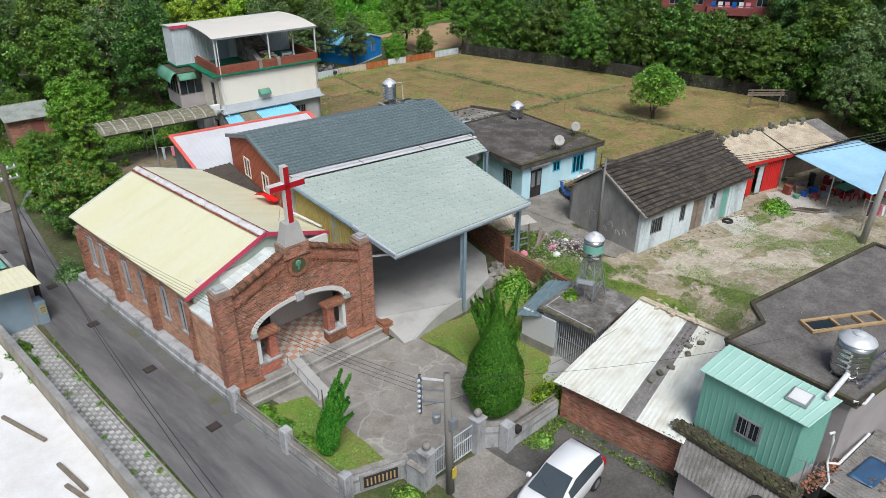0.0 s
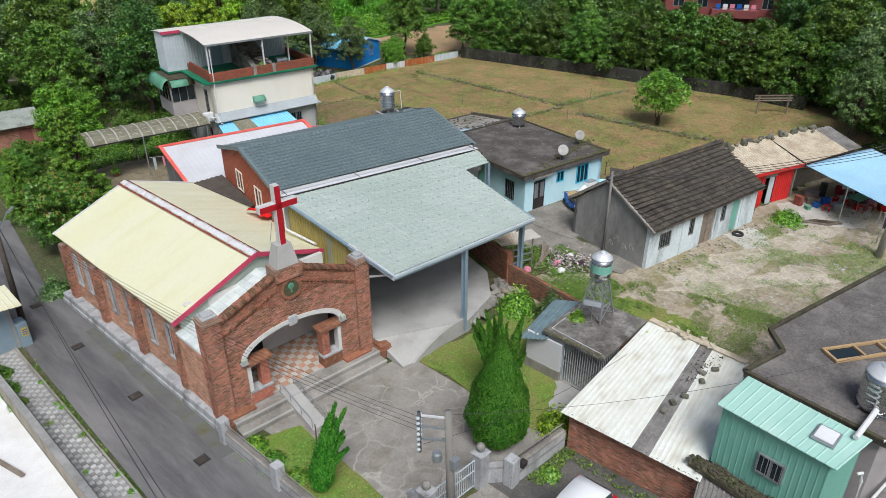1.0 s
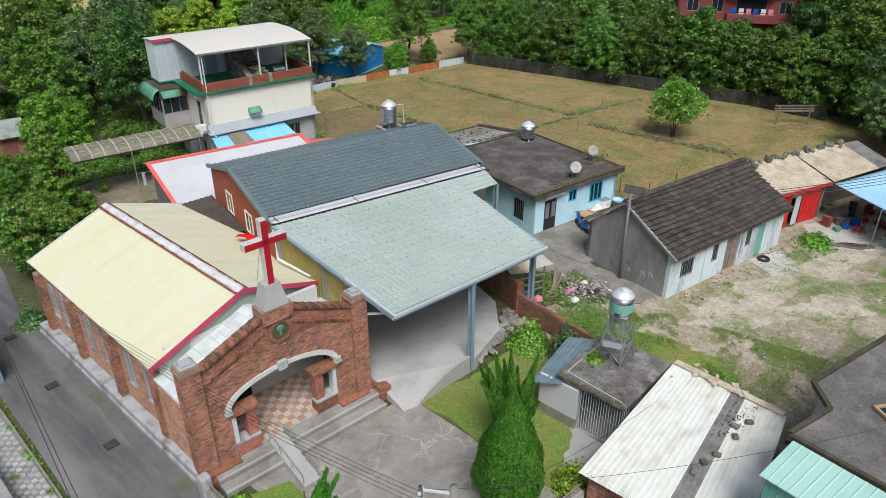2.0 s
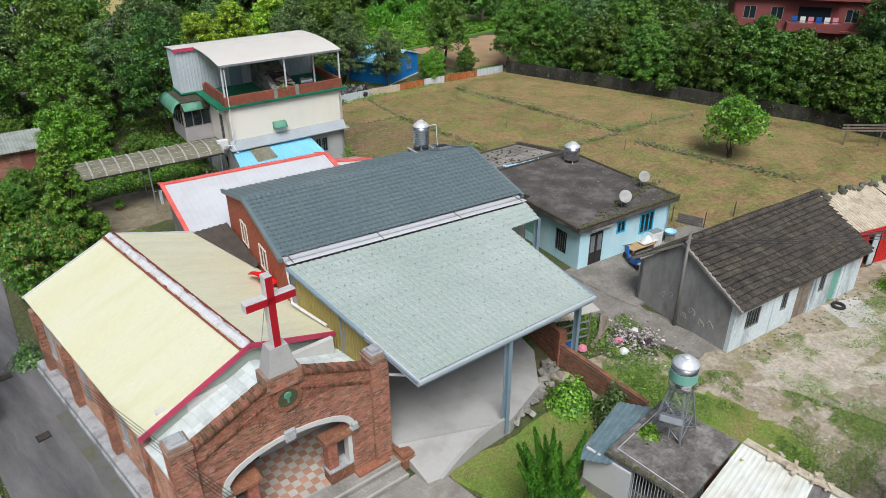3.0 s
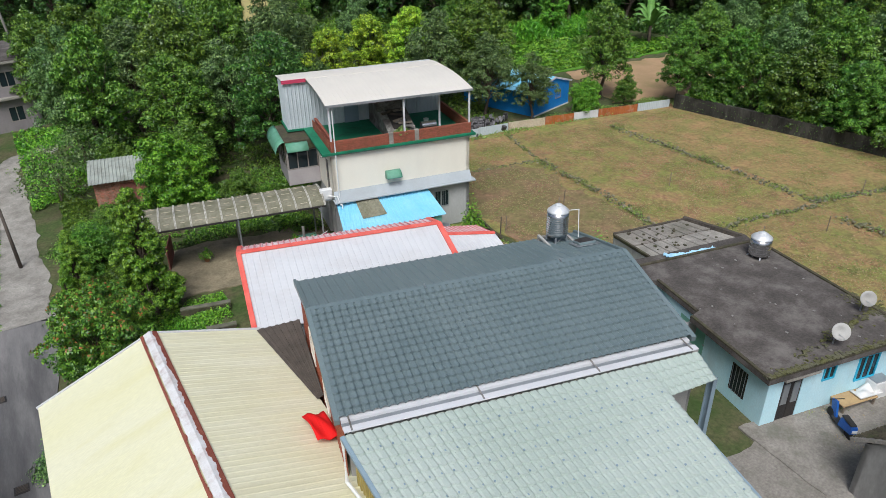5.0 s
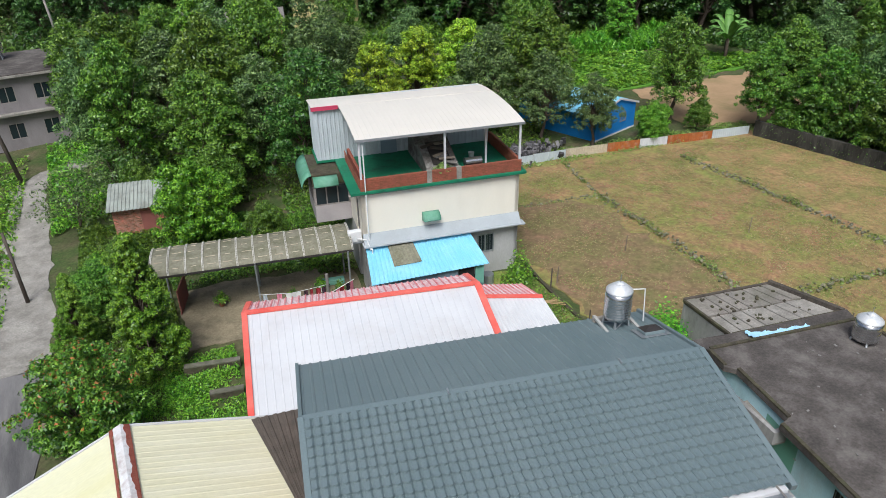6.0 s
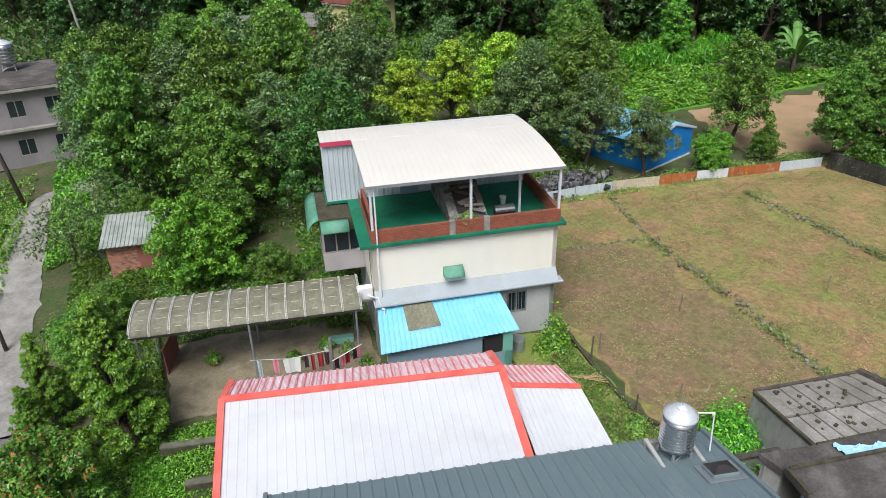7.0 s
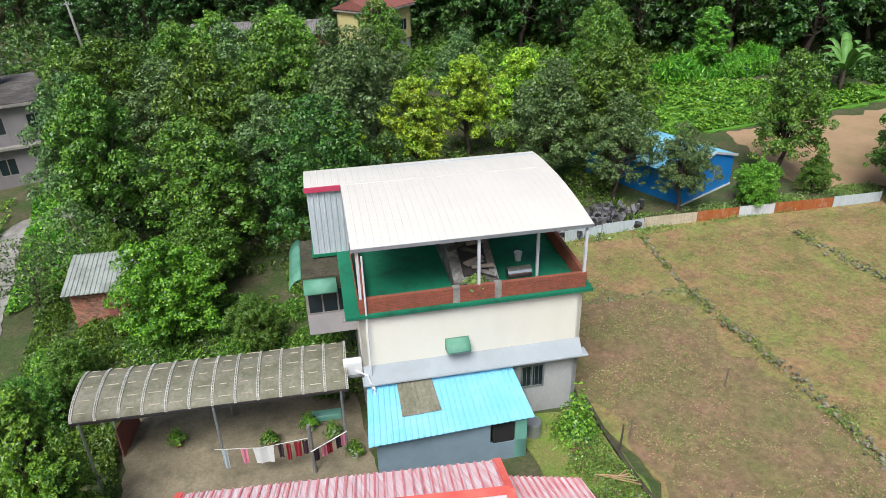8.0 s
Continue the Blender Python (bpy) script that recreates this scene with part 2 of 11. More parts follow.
    oldgrey=mat("streaked grey render", (0.37, 0.36, 0.345), (0.23, 0.225, 0.215), scale=0.7, rough=0.9, bump=0.25, grain=7, stain=(0.10, 0.095, 0.088), stain_scale=0.8, stain_amount=0.6, stretch=(1, 1, 0.4), rough_grain=0.13),
    tile_black=mat("blackened clay roof tiles", (0.055, 0.048, 0.042), (0.10, 0.085, 0.07), scale=1.8, rough=0.9, bump=0.5, grain=9, island=0.3, stain=(0.15, 0.13, 0.085), stain_scale=1.3, stain_amount=0.6, rough_grain=0.45),
    # near-black base: shade of the overhanging trees put into the wall's colour
    wall_shaded=mat("retaining wall with tree shade in its colour", (0.02, 0.02, 0.017), (0.055, 0.052, 0.044), scale=0.8, rough=0.95, bump=0.5, grain=8, stain=(0.16, 0.15, 0.13), stain_scale=0.5, stain_amount=0.5, stretch=(1, 1, 0.3), rough_grain=0.4),
    moss_edge=mat("mossy concrete edge", (0.05, 0.042, 0.03), (0.09, 0.08, 0.052), scale=2.2, rough=0.95, bump=0.6, grain=9, stain=(0.06, 0.08, 0.025), stain_scale=1.8, stain_amount=0.7, rough_grain=0.4),
    dark_metal=mat("slate grey metal tiles", (0.145, 0.19, 0.20), (0.165, 0.21, 0.22), scale=0.3, rough=0.4, bump=0.05, grain=20, stain=(0.20, 0.24, 0.245), stain_scale=0.25, stain_amount=0.35, spec=0.5),
    canopy=mat("pale green metal tiles", (0.38, 0.44, 0.395), (0.42, 0.475, 0.435), scale=0.3, rough=0.5, bump=0.05, grain=20, stain=(0.46, 0.51, 0.47), stain_scale=0.3, stain_amount=0.5, spec=0.4),
    yellow=mat("pale yellow metal roof", (0.69, 0.665, 0.43), (0.70, 0.68, 0.51), scale=0.25, rough=0.6, bump=0.08, grain=12, stain=(0.62, 0.58, 0.26), stain_scale=0.5, stain_amount=0.55, stretch=(0.35, 2.0, 1)),
    yellow_e=mat("faded yellow metal roof", (0.71, 0.68, 0.51), (0.68, 0.645, 0.44), scale=0.6, rough=0.6, bump=0.08, grain=12, stain=(0.50, 0.45, 0.29), stain_scale=0.5, stain_amount=0.35, stretch=(0.35, 2.5, 1)),
    rust=mat("dark red rust", (0.20, 0.05, 0.035), (0.26, 0.085, 0.055), scale=3.2, rough=0.85, bump=0.3, grain=20, rough_grain=0.35),
    flaked_white=mat("flaking white paint on rust", (0.70, 0.70, 0.71), (0.60, 0.58, 0.57), scale=2.0, rough=0.75, bump=0.2, grain=20, stain=(0.22, 0.075, 0.05), stain_scale=2.2, stain_amount=0.55),
    pink=mat("crimson painted trim", (0.56, 0.06, 0.13), (0.50, 0.06, 0.11), rough=0.5),
    red_trim=mat("coral red metal trim", (0.72, 0.11, 0.085), (0.78, 0.18, 0.14), scale=1.2, rough=0.55),
    red_wall=mat("red metal sheet", (0.58, 0.03, 0.025), (0.48, 0.03, 0.03), rough=0.5),
    red_cloth=mat("bright red cloth", (0.80, 0.01, 0.008), (0.65, 0.01, 0.01), rough=0.8),
    cross_red=mat("crimson enamel", (0.42, 0.012, 0.022), (0.35, 0.012, 0.02), rough=0.4),
    cross_edge=mat("pale steel edge of the cross", (0.72, 0.71, 0.70), (0.60, 0.58, 0.56), scale=4, rough=0.45, metal=0.2),
    white_metal=mat("white metal roof sheet", (0.63, 0.63, 0.645), (0.58, 0.58, 0.60), scale=0.4, rough=0.5, bump=0.05, stain=(0.49, 0.455, 0.445), stain_scale=0.6, stain_amount=0.45, rough_grain=0.05),
    rib_red=mat("faded red paint on ribs", (0.62, 0.15, 0.17), (0.70, 0.30, 0.31), scale=2.5, rough=0.6, bump=0.05, stain=(0.70, 0.52, 0.52), stain_scale=1.5, stain_amount=0.6),
    pink_metal=mat("white sheet streaked with faded red", (0.78, 0.72, 0.73), (0.72, 0.40, 0.42), scale=1.6, rough=0.6, bump=0.05, stain=(0.62, 0.17, 0.19), stain_scale=1.2, stain_amount=0.7, stretch=(8.0, 0.3, 1)),
    rust_orange=mat("orange rusted sheet", (0.42, 0.135, 0.035), (0.30, 0.09, 0.03), scale=1.5, rough=0.85, grain=10, stain=(0.55, 0.45, 0.36), stain_scale=1.6, stain_amount=0.4, rough_grain=0.25),
    cream_metal=mat("cream metal roof sheet", (0.71, 0.665, 0.595), (0.67, 0.625, 0.56), scale=0.3, rough=0.5, bump=0.04, stain=(0.64, 0.60, 0.54), stain_scale=0.4, stain_amount=0.4, rough_grain=0.04),
    old_white_metal=mat("mossy white corrugated sheet", (0.76, 0.775, 0.72), (0.70, 0.69, 0.60), scale=0.9, rough=0.85, bump=0.1, grain=8, stain=(0.34, 0.28, 0.18), stain_scale=2.0, stain_amount=0.55, stretch=(0.5, 1, 1), spec=0.12, rough_grain=0.12),
    blue_metal=mat("sky blue metal sheet", (0.22, 0.56, 0.76), (0.27, 0.60, 0.78), scale=0.6, rough=0.45, bump=0.04, stain=(0.40, 0.66, 0.78), stain_scale=0.6, stain_amount=0.4),
    window_blue=mat("bright blue window paint", (0.04, 0.40, 0.62), (0.06, 0.46, 0.66), rough=0.5),
    deep_blue=mat("bright blue metal wall", (0.02, 0.20, 0.60), (0.03, 0.24, 0.62), rough=0.5),
    teal=mat("mint green metal roof", (0.33, 0.56, 0.475), (0.40, 0.61, 0.53), scale=0.5, rough=0.5, bump=0.05, stain=(0.50, 0.65, 0.58), stain_scale=0.6, stain_amount=0.6),
    green_wall=mat("sea green metal wall", (0.17, 0.40, 0.315), (0.20, 0.43, 0.345), scale=0.6, rough=0.5, bump=0.05),
    green_paint=mat("green floor paint", (0.013, 0.155, 0.08), (0.022, 0.20, 0.105), scale=0.5, rough=0.6, stain=(0.02, 0.045, 0.03), stain_scale=1.6, stain_amount=0.6),
    awning_green=mat("faded green awning", (0.09, 0.26, 0.16), (0.16, 0.34, 0.25), scale=1.5, rough=0.5),
    bluegrey_metal=mat("blue grey metal awning", (0.13, 0.19, 0.21), (0.19, 0.26, 0.28), scale=2, rough=0.5, stain=(0.07, 0.08, 0.08), stain_amount=0.5, stain_scale=1.5),
    bare_metal=mat("pale zinc wall sheet", (0.55, 0.60, 0.63), (0.48, 0.53, 0.56), scale=0.8, rough=0.5, metal=0.1, bump=0.05),
    steel=mat("brushed stainless steel", (0.60, 0.61, 0.62), (0.50, 0.51, 0.52), scale=4, rough=0.18, metal=0.95, bump=0.02),
    # paler, less metallic copy of steel: bright sky reflection put into the colour
    steel_skylit=mat("stainless steel paled for the sky's reflection", (0.74, 0.75, 0.76), (0.64, 0.65, 0.66), scale=4, rough=0.45, metal=0.35, bump=0.02),
    steel_dull=mat("galvanised steel", (0.40, 0.42, 0.44), (0.33, 0.35, 0.36), rough=0.45, metal=0.6, bump=0.05),
    steel_blue=mat("blue grey painted steel", (0.25, 0.33, 0.39), (0.22, 0.29, 0.34), rough=0.5),
    bronze=mat("greenish bronze", (0.13, 0.12, 0.06), (0.08, 0.10, 0.06), scale=5, rough=0.6, metal=0.3),
    iron=mat("dark iron", (0.035, 0.035, 0.038), (0.06, 0.05, 0.045), rough=0.6, metal=0.3),
    concrete_dark=mat("dark weathered concrete", (0.29, 0.265, 0.235), (0.20, 0.182, 0.158), scale=0.9, rough=0.9, bump=0.4, grain=10, stain=(0.13, 0.13, 0.095), stain_scale=0.8, stain_amount=0.7, rough_grain=0.3),
    rail=mat("weathered painted rail", (0.22, 0.19, 0.17), (0.30, 0.28, 0.26), scale=3, rough=0.6),
    maroon=mat("brown red corrugated wall", (0.30, 0.085, 0.045), (0.27, 0.08, 0.045), scale=0.5, rough=0.5, bump=0.05),
    olive=mat("mustard corrugated wall", (0.30, 0.24, 0.07), (0.38, 0.31, 0.11), scale=0.8, rough=0.6, bump=0.05),
    sage=mat("sage green panel", (0.42, 0.47, 0.40), (0.38, 0.43, 0.37), scale=0.8, rough=0.7, stain=(0.3, 0.32, 0.28), stain_scale=0.7, stain_amount=0.4),
    white_tile=mat("glazed white roof tile", (0.68, 0.72, 0.70), (0.58, 0.63, 0.62), scale=1.5, rough=0.4, vary=0.12, stain=(0.36, 0.38, 0.35), stain_scale=0.9, stain_amount=0.45),
    tile_a=mat("pale floor tile", (0.54, 0.50, 0.45), (0.48, 0.44, 0.40), rough=0.35, vary=0.1, bump=0.05),
    tile_b=mat("terracotta floor tile", (0.47, 0.27, 0.18), (0.40, 0.23, 0.15), rough=0.4, vary=0.14, bump=0.05),
    paver_a=mat("pale paving block", (0.50, 0.49, 0.47), (0.40, 0.39, 0.375), scale=1.2, rough=0.9, vary=0.18, stain=(0.20, 0.195, 0.16), stain_scale=0.8, stain_amount=0.6),
    paver_b=mat("grey paving block", (0.31, 0.305, 0.29), (0.24, 0.235, 0.225), scale=1.2, rough=0.9, vary=0.2, stain=(0.15, 0.145, 0.12), stain_scale=0.8, stain_amount=0.6),
    stone=mat("field stone", (0.20, 0.185, 0.15), (0.12, 0.12, 0.085), scale=3, rough=0.95, vary=0.3, stain=(0.07, 0.10, 0.03), stain_scale=1.2, stain_amount=0.6),
    stone_i=mat("loose field stone", (0.24, 0.22, 0.16), (0.15, 0.145, 0.09), scale=3, rough=0.95, island=0.4, stain=(0.10, 0.125, 0.04), stain_scale=1.2, stain_amount=0.7),
    wood=mat("grey weathered wood", (0.24, 0.20, 0.155), (0.16, 0.13, 0.10), scale=3, rough=0.9, bump=0.3, vary=0.2),
    wood_tan=mat("tan timber", (0.46, 0.32, 0.16), (0.38, 0.26, 0.14), scale=3, rough=0.8),
    bark=mat("tree bark", (0.10, 0.075, 0.055), (0.06, 0.048, 0.038), scale=4, rough=0.95, bump=0.6, grain=14),
    pole=mat("concrete pole", (0.24, 0.225, 0.20), (0.19, 0.18, 0.165), scale=2, rough=0.9, stretch=(1, 1, 0.3)),
    pole_dark=mat("dark timber pole", (0.075, 0.062, 0.052), (0.11, 0.09, 0.075), scale=2, rough=0.9),
    fibre=mat("mossy translucent corrugated roof", (0.17, 0.165, 0.11), (0.25, 0.235, 0.175), scale=1.1, rough=0.7, bump=0.15, grain=7, stain=(0.095, 0.095, 0.05), stain_scale=1.3, stain_amount=0.75, rough_grain=0.3),
    rib_white=mat("flaking white strip", (0.62, 0.60, 0.55), (0.35, 0.33, 0.28), scale=6, rough=0.8, grain=20),
    fibre_grey=mat("grey asbestos sheet", (0.27, 0.255, 0.24), (0.17, 0.16, 0.148), scale=1.4, rough=0.9, bump=0.2, grain=12, stain=(0.08, 0.07, 0.055), stain_scale=1.2, stain_amount=0.7, island=0.15, rough_grain=0.3),
    fibre_cream=mat("cream corrugated sheet", (0.60, 0.53, 0.41), (0.48, 0.40, 0.29), scale=1.4, rough=0.8, bump=0.1, grain=12, stain=(0.26, 0.17, 0.12), stain_scale=1.1, stain_amount=0.7, rough_grain=0.3),
    tarp_blue=mat("pale blue tarpaulin", (0.42, 0.66, 0.82), (0.36, 0.60, 0.78), scale=0.7, rough=0.5, bump=0.15, grain=4),
    mauve=mat("maroon glazed wall tile", (0.25, 0.075, 0.07), (0.22, 0.07, 0.065), scale=0.8, rough=0.5),
    lilac=mat("greyish pink plaster", (0.42, 0.385, 0.38), (0.37, 0.34, 0.335), scale=0.5, rough=0.85, stain=(0.25, 0.23, 0.22), stain_scale=0.6, stain_amount=0.4),
    lilac_old=mat("dirty greyish pink plaster", (0.275, 0.25, 0.255), (0.22, 0.20, 0.205), scale=0.5, rough=0.85, stain=(0.13, 0.12, 0.115), stain_scale=0.7, stain_amount=0.5, stretch=(1, 1, 0.4)),
    house_yellow=mat("yellow plaster", (0.58, 0.50, 0.22), (0.52, 0.45, 0.21), rough=0.85),
    house_roof=mat("red brown roof", (0.27, 0.10, 0.08), (0.22, 0.085, 0.07), rough=0.8),
    glass=glass_mat("dark window glass"),
    # near-black colour standing in for the shade indoors
    dark=mat("unlit interior", (0.03, 0.028, 0.026), (0.02, 0.02, 0.02), rough=0.95, bump=0),
    car_white=mat("white car paint", (0.80, 0.80, 0.80), (0.79, 0.79, 0.80), rough=0.15, bump=0, spec=0.5, rough_grain=0.0),
    car_glass=mat("tinted car glass", (0.05, 0.065, 0.075), (0.06, 0.075, 0.085), rough=0.04, bump=0, spec=1.0),
    rubber=mat("black rubber", (0.025, 0.025, 0.025), (0.035, 0.035, 0.035), rough=0.85),
    plastic_red=mat("red lamp plastic", (0.45, 0.01, 0.01), (0.40, 0.01, 0.01), rough=0.2),
    plastic_white=mat("white plastic", (0.75, 0.75, 0.74), (0.68, 0.68, 0.67), rough=0.4),
    plastic_blue=mat("blue plastic", (0.02, 0.10, 0.42), (0.03, 0.13, 0.45), rough=0.35),
    plastic_yellow=mat("yellow plastic", (0.60, 0.45, 0.05), (0.5, 0.38, 0.05), rough=0.45),
    cloth_pink=mat("pink cloth", (0.75, 0.28, 0.36), (0.65, 0.22, 0.30), rough=0.9),
    cloth_dark=mat("dark cloth", (0.04, 0.035, 0.05), (0.07, 0.03, 0.04), rough=0.9),
    cloth_white=mat("white cloth", (0.75, 0.74, 0.72), (0.68, 0.66, 0.64), rough=0.9),
    cloth_red=mat("dark red cloth", (0.35, 0.03, 0.04), (0.28, 0.03, 0.04), rough=0.9),
    rubbish=mat("mixed rubbish", (0.45, 0.42, 0.40), (0.20, 0.16, 0.15), scale=6, rough=0.8, island=0.8),
    scrap=mat("dark mixed scrap", (0.16, 0.15, 0.15), (0.05, 0.05, 0.055), scale=5, rough=0.7, island=0.9),
    sheet_blue=mat("dark blue plastic sheet", (0.03, 0.075, 0.16), (0.05, 0.11, 0.20), scale=2, rough=0.35, spec=0.5),
    leaf_litter=mat("dead brown leaves", (0.20, 0.12, 0.06), (0.13, 0.08, 0.045), scale=5, rough=0.9, island=0.5),
    leaf_dark=leaf_mat("dark green leaves", (0.043, 0.118, 0.015), (0.072, 0.16, 0.025)),
    leaf_hedge=leaf_mat("dense hedge leaves", (0.052, 0.135, 0.013), (0.09, 0.175, 0.02)),
    leaf_mid=leaf_mat("mid green leaves", (0.076, 0.188, 0.017), (0.122, 0.235, 0.027)),
    leaf_tip=leaf_mat("reddish young leaves", (0.30, 0.13, 0.035), (0.24, 0.15, 0.03)),
    leaf_fresh=leaf_mat("fresh glossy leaves", (0.09, 0.29, 0.015), (0.14, 0.34, 0.024)),
    leaf_bright=leaf_mat("bright green leaves", (0.105, 0.285, 0.018), (0.16, 0.335, 0.03)),
    leaf_lime=leaf_mat("yellow green leaves", (0.20, 0.37, 0.02), (0.29, 0.39, 0.024)),
    leaf_grey=leaf_mat("grey green leaves", (0.088, 0.172, 0.045), (0.13, 0.212, 0.062)),
    leaf_conifer=leaf_mat("conifer sprays", (0.034, 0.135, 0.011), (0.062, 0.18, 0.018), 0.6, 0.12),
    leaf_red=leaf_mat("dark red leaves", (0.16, 0.02, 0.03), (0.11, 0.025, 0.03)),
    leaf_grass=leaf_mat("long grass blades", (0.125, 0.27, 0.03), (0.17, 0.30, 0.05)),
    leaf_dry=leaf_mat("dry straw blades", (0.31, 0.22, 0.12), (0.25, 0.165, 0.085), 0.3),
    leaf_field=leaf_mat("short field grass blades", (0.21, 0.29, 0.065), (0.165, 0.25, 0.05), 0.4),
    leaf_hill=leaf_mat("hill forest leaves", (0.036, 0.10, 0.016), (0.062, 0.14, 0.025)),
)
# ---- building tools ----
class Shape:
    """Collects vertices and faces, through a pose, into one mesh."""

    def __init__(self, m=None):
        self.m, self.v, self.f = m, [], []

    def add(self, vs, fs):
        n = len(self.v)
        if self.m is not None:
            vs = [self.m @ Vector(p) for p in vs]
        self.v += [tuple(p) for p in vs]
        self.f += [tuple(i + n for i in q) for q in fs]
        return self

    def box(self, x0, y0, z0, x1, y1, z1, b=0.0, turn=None):
        x0, x1, y0, y1, z0, z1 = min(x0, x1), max(x0, x1), min(y0, y1), max(y0, y1), min(z0, z1), max(z0, z1)
        if b <= 0:
            vs = [(x, y, z) for z in (z0, z1) for y in (y0, y1) for x in (x0, x1)]
            fs = [(0, 2, 3, 1), (4, 5, 7, 6), (0, 1, 5, 4), (2, 6, 7, 3), (0, 4, 6, 2), (1, 3, 7, 5)]
        else:
            b = min(b, (x1 - x0) * 0.45, (y1 - y0) * 0.45, (z1 - z0) * 0.45)
            vs, idx = [], {}
            for i, x in enumerate((x0, x1)):
                for j, y in enumerate((y0, y1)):
                    for k, z in enumerate((z0, z1)):
                        sx, sy, sz = (b, -b)[i], (b, -b)[j], (b, -b)[k]
                        for a, p in enumerate(((x, y + sy, z + sz), (x + sx, y, z + sz), (x + sx, y + sy, z))):
                            idx[i, j, k, a] = len(vs)
                            vs.append(p)
            fs = []
            for s in (0, 1):
                q = [idx[s, 0, 0, 0], idx[s, 1, 0, 0], idx[s, 1, 1, 0], idx[s, 0, 1, 0]]
                fs.append(tuple(q if s else q[::-1]))
                q = [idx[0, s, 0, 1], idx[1, s, 0, 1], idx[1, s, 1, 1], idx[0, s, 1, 1]]
                fs.append(tuple(q[::-1] if s else q))
                q = [idx[0, 0, s, 2], idx[1, 0, s, 2], idx[1, 1, s, 2], idx[0, 1, s, 2]]
                fs.append(tuple(q if s else q[::-1]))
            for i in (0, 1):
                for j in (0, 1):
                    q = (idx[i, j, 0, 0], idx[i, j, 0, 1], idx[i, j, 1, 1], idx[i, j, 1, 0])
                    fs.append(q if (i == j) else q[::-1])
                    q = (idx[i, 0, j, 0], idx[i, 0, j, 2], idx[i, 1, j, 2], idx[i, 1, j, 0])
                    fs.append(q if (i != j) else q[::-1])
                    q = (idx[0, i, j, 1], idx[0, i, j, 2], idx[1, i, j, 2], idx[1, i, j, 1])
                    fs.append(q if (i == j) else q[::-1])
                    for k in (0, 1):
                        q = (idx[i, j, k, 0], idx[i, j, k, 1], idx[i, j, k, 2])
                        fs.append(q if (i + j + k) % 2 else q[::-1])
        if turn is not None:
            c = Vector(((x0 + x1) / 2, (y0 + y1) / 2, (z0 + z1) / 2))
            vs = [c + turn @ (Vector(p) - c) for p in vs]
        return self.add(vs, fs)

    def beam(self, p, q, w=0.05, h=None):
        """A bar of section w x h from p to q."""
        p, q, h = Vector(p), Vector(q), h or w
        d = (q - p).normalized()
        up = Vector((0, 0, 1)) if abs(d.z) < 0.95 else Vector((0, 1, 0))
        s = d.cross(up).normalized()
        u = s.cross(d)
        vs = [c + s * a * w / 2 + u * e * h / 2 for c in (p, q) for a, e in ((-1, -1), (1, -1), (1, 1), (-1, 1))]
        return self.add(vs, [(0, 1, 2, 3), (7, 6, 5, 4), (0, 4, 5, 1), (1, 5, 6, 2), (2, 6, 7, 3), (3, 7, 4, 0)])

    def rod(self, p, q, r=0.03, r2=None, n=8, caps=True):
        p, q, r2 = Vector(p), Vector(q), r if r2 is None else r2
        d = (q - p).normalized()
        up = Vector((0, 0, 1)) if abs(d.z) < 0.95 else Vector((0, 1, 0))
        s = d.cross(up).normalized()
        u = s.cross(d)
        ring = [(math.cos(2 * math.pi * i / n), math.sin(2 * math.pi * i / n)) for i in range(n)]
        vs = [p + (s * a + u * b) * r for a, b in ring] + [q + (s * a + u * b) * r2 for a, b in ring]
        fs = [(i, i + n, (i + 1) % n + n, (i + 1) % n) for i in range(n)]
        if caps:
            fs += [tuple(range(n)), tuple(range(2 * n - 1, n - 1, -1))]
        return self.add(vs, fs)

    def pipe(self, pts, r=0.03, n=6):
        """One unbroken round tube through the points."""
        pts = [Vector(p) for p in pts]
        vs, fs = [], []
        for i, p in enumerate(pts):
            d = (pts[min(i + 1, len(pts) - 1)] - pts[max(i - 1, 0)]).normalized()
            up = Vector((0, 0, 1)) if abs(d.z) < 0.95 else Vector((0, 1, 0))
            s = d.cross(up).normalized()
            u = s.cross(d)
            vs += [p + (s * math.cos(2 * math.pi * k / n) + u * math.sin(2 * math.pi * k / n)) * r for k in range(n)]
        for i in range(len(pts) - 1):
            fs += [(i * n + k, (i + 1) * n + k, (i + 1) * n + (k + 1) % n, i * n + (k + 1) % n) for k in range(n)]
        fs += [tuple(range(n)), tuple(range(len(vs) - 1, len(vs) - n - 1, -1))]
        return self.add(vs, fs)

    def lathe(self, profile, c=(0, 0, 0), n=20, caps=True):
        """Rings of (radius, height) round the upright through c."""
        vs, fs = [], []
        for r, z in profile:
            vs += [(c[0] + r * math.cos(2 * math.pi * i / n), c[1] + r * math.sin(2 * math.pi * i / n), c[2] + z) for i in range(n)]
        for k in range(len(profile) - 1):
            fs += [(k * n + i, k * n + (i + 1) % n, (k + 1) * n + (i + 1) % n, (k + 1) * n + i) for i in range(n)]
        if caps:
            fs += [tuple(range(n - 1, -1, -1)), tuple(range((len(profile) - 1) * n, len(profile) * n))]
        return self.add(vs, fs)

    def prism(self, poly, axis, a, b):
        """A polygon pushed from a to b along axis: (x, z) along y, (y, z) along x, (x, y) along z."""
        put = {"y": lambda p, t: (p[0], t, p[1]), "x": lambda p, t: (t, p[0], p[1]), "z": lambda p, t: (p[0], p[1], t)}[axis]
        n = len(poly)
        vs = [put(p, a) for p in poly] + [put(p, b) for p in poly]
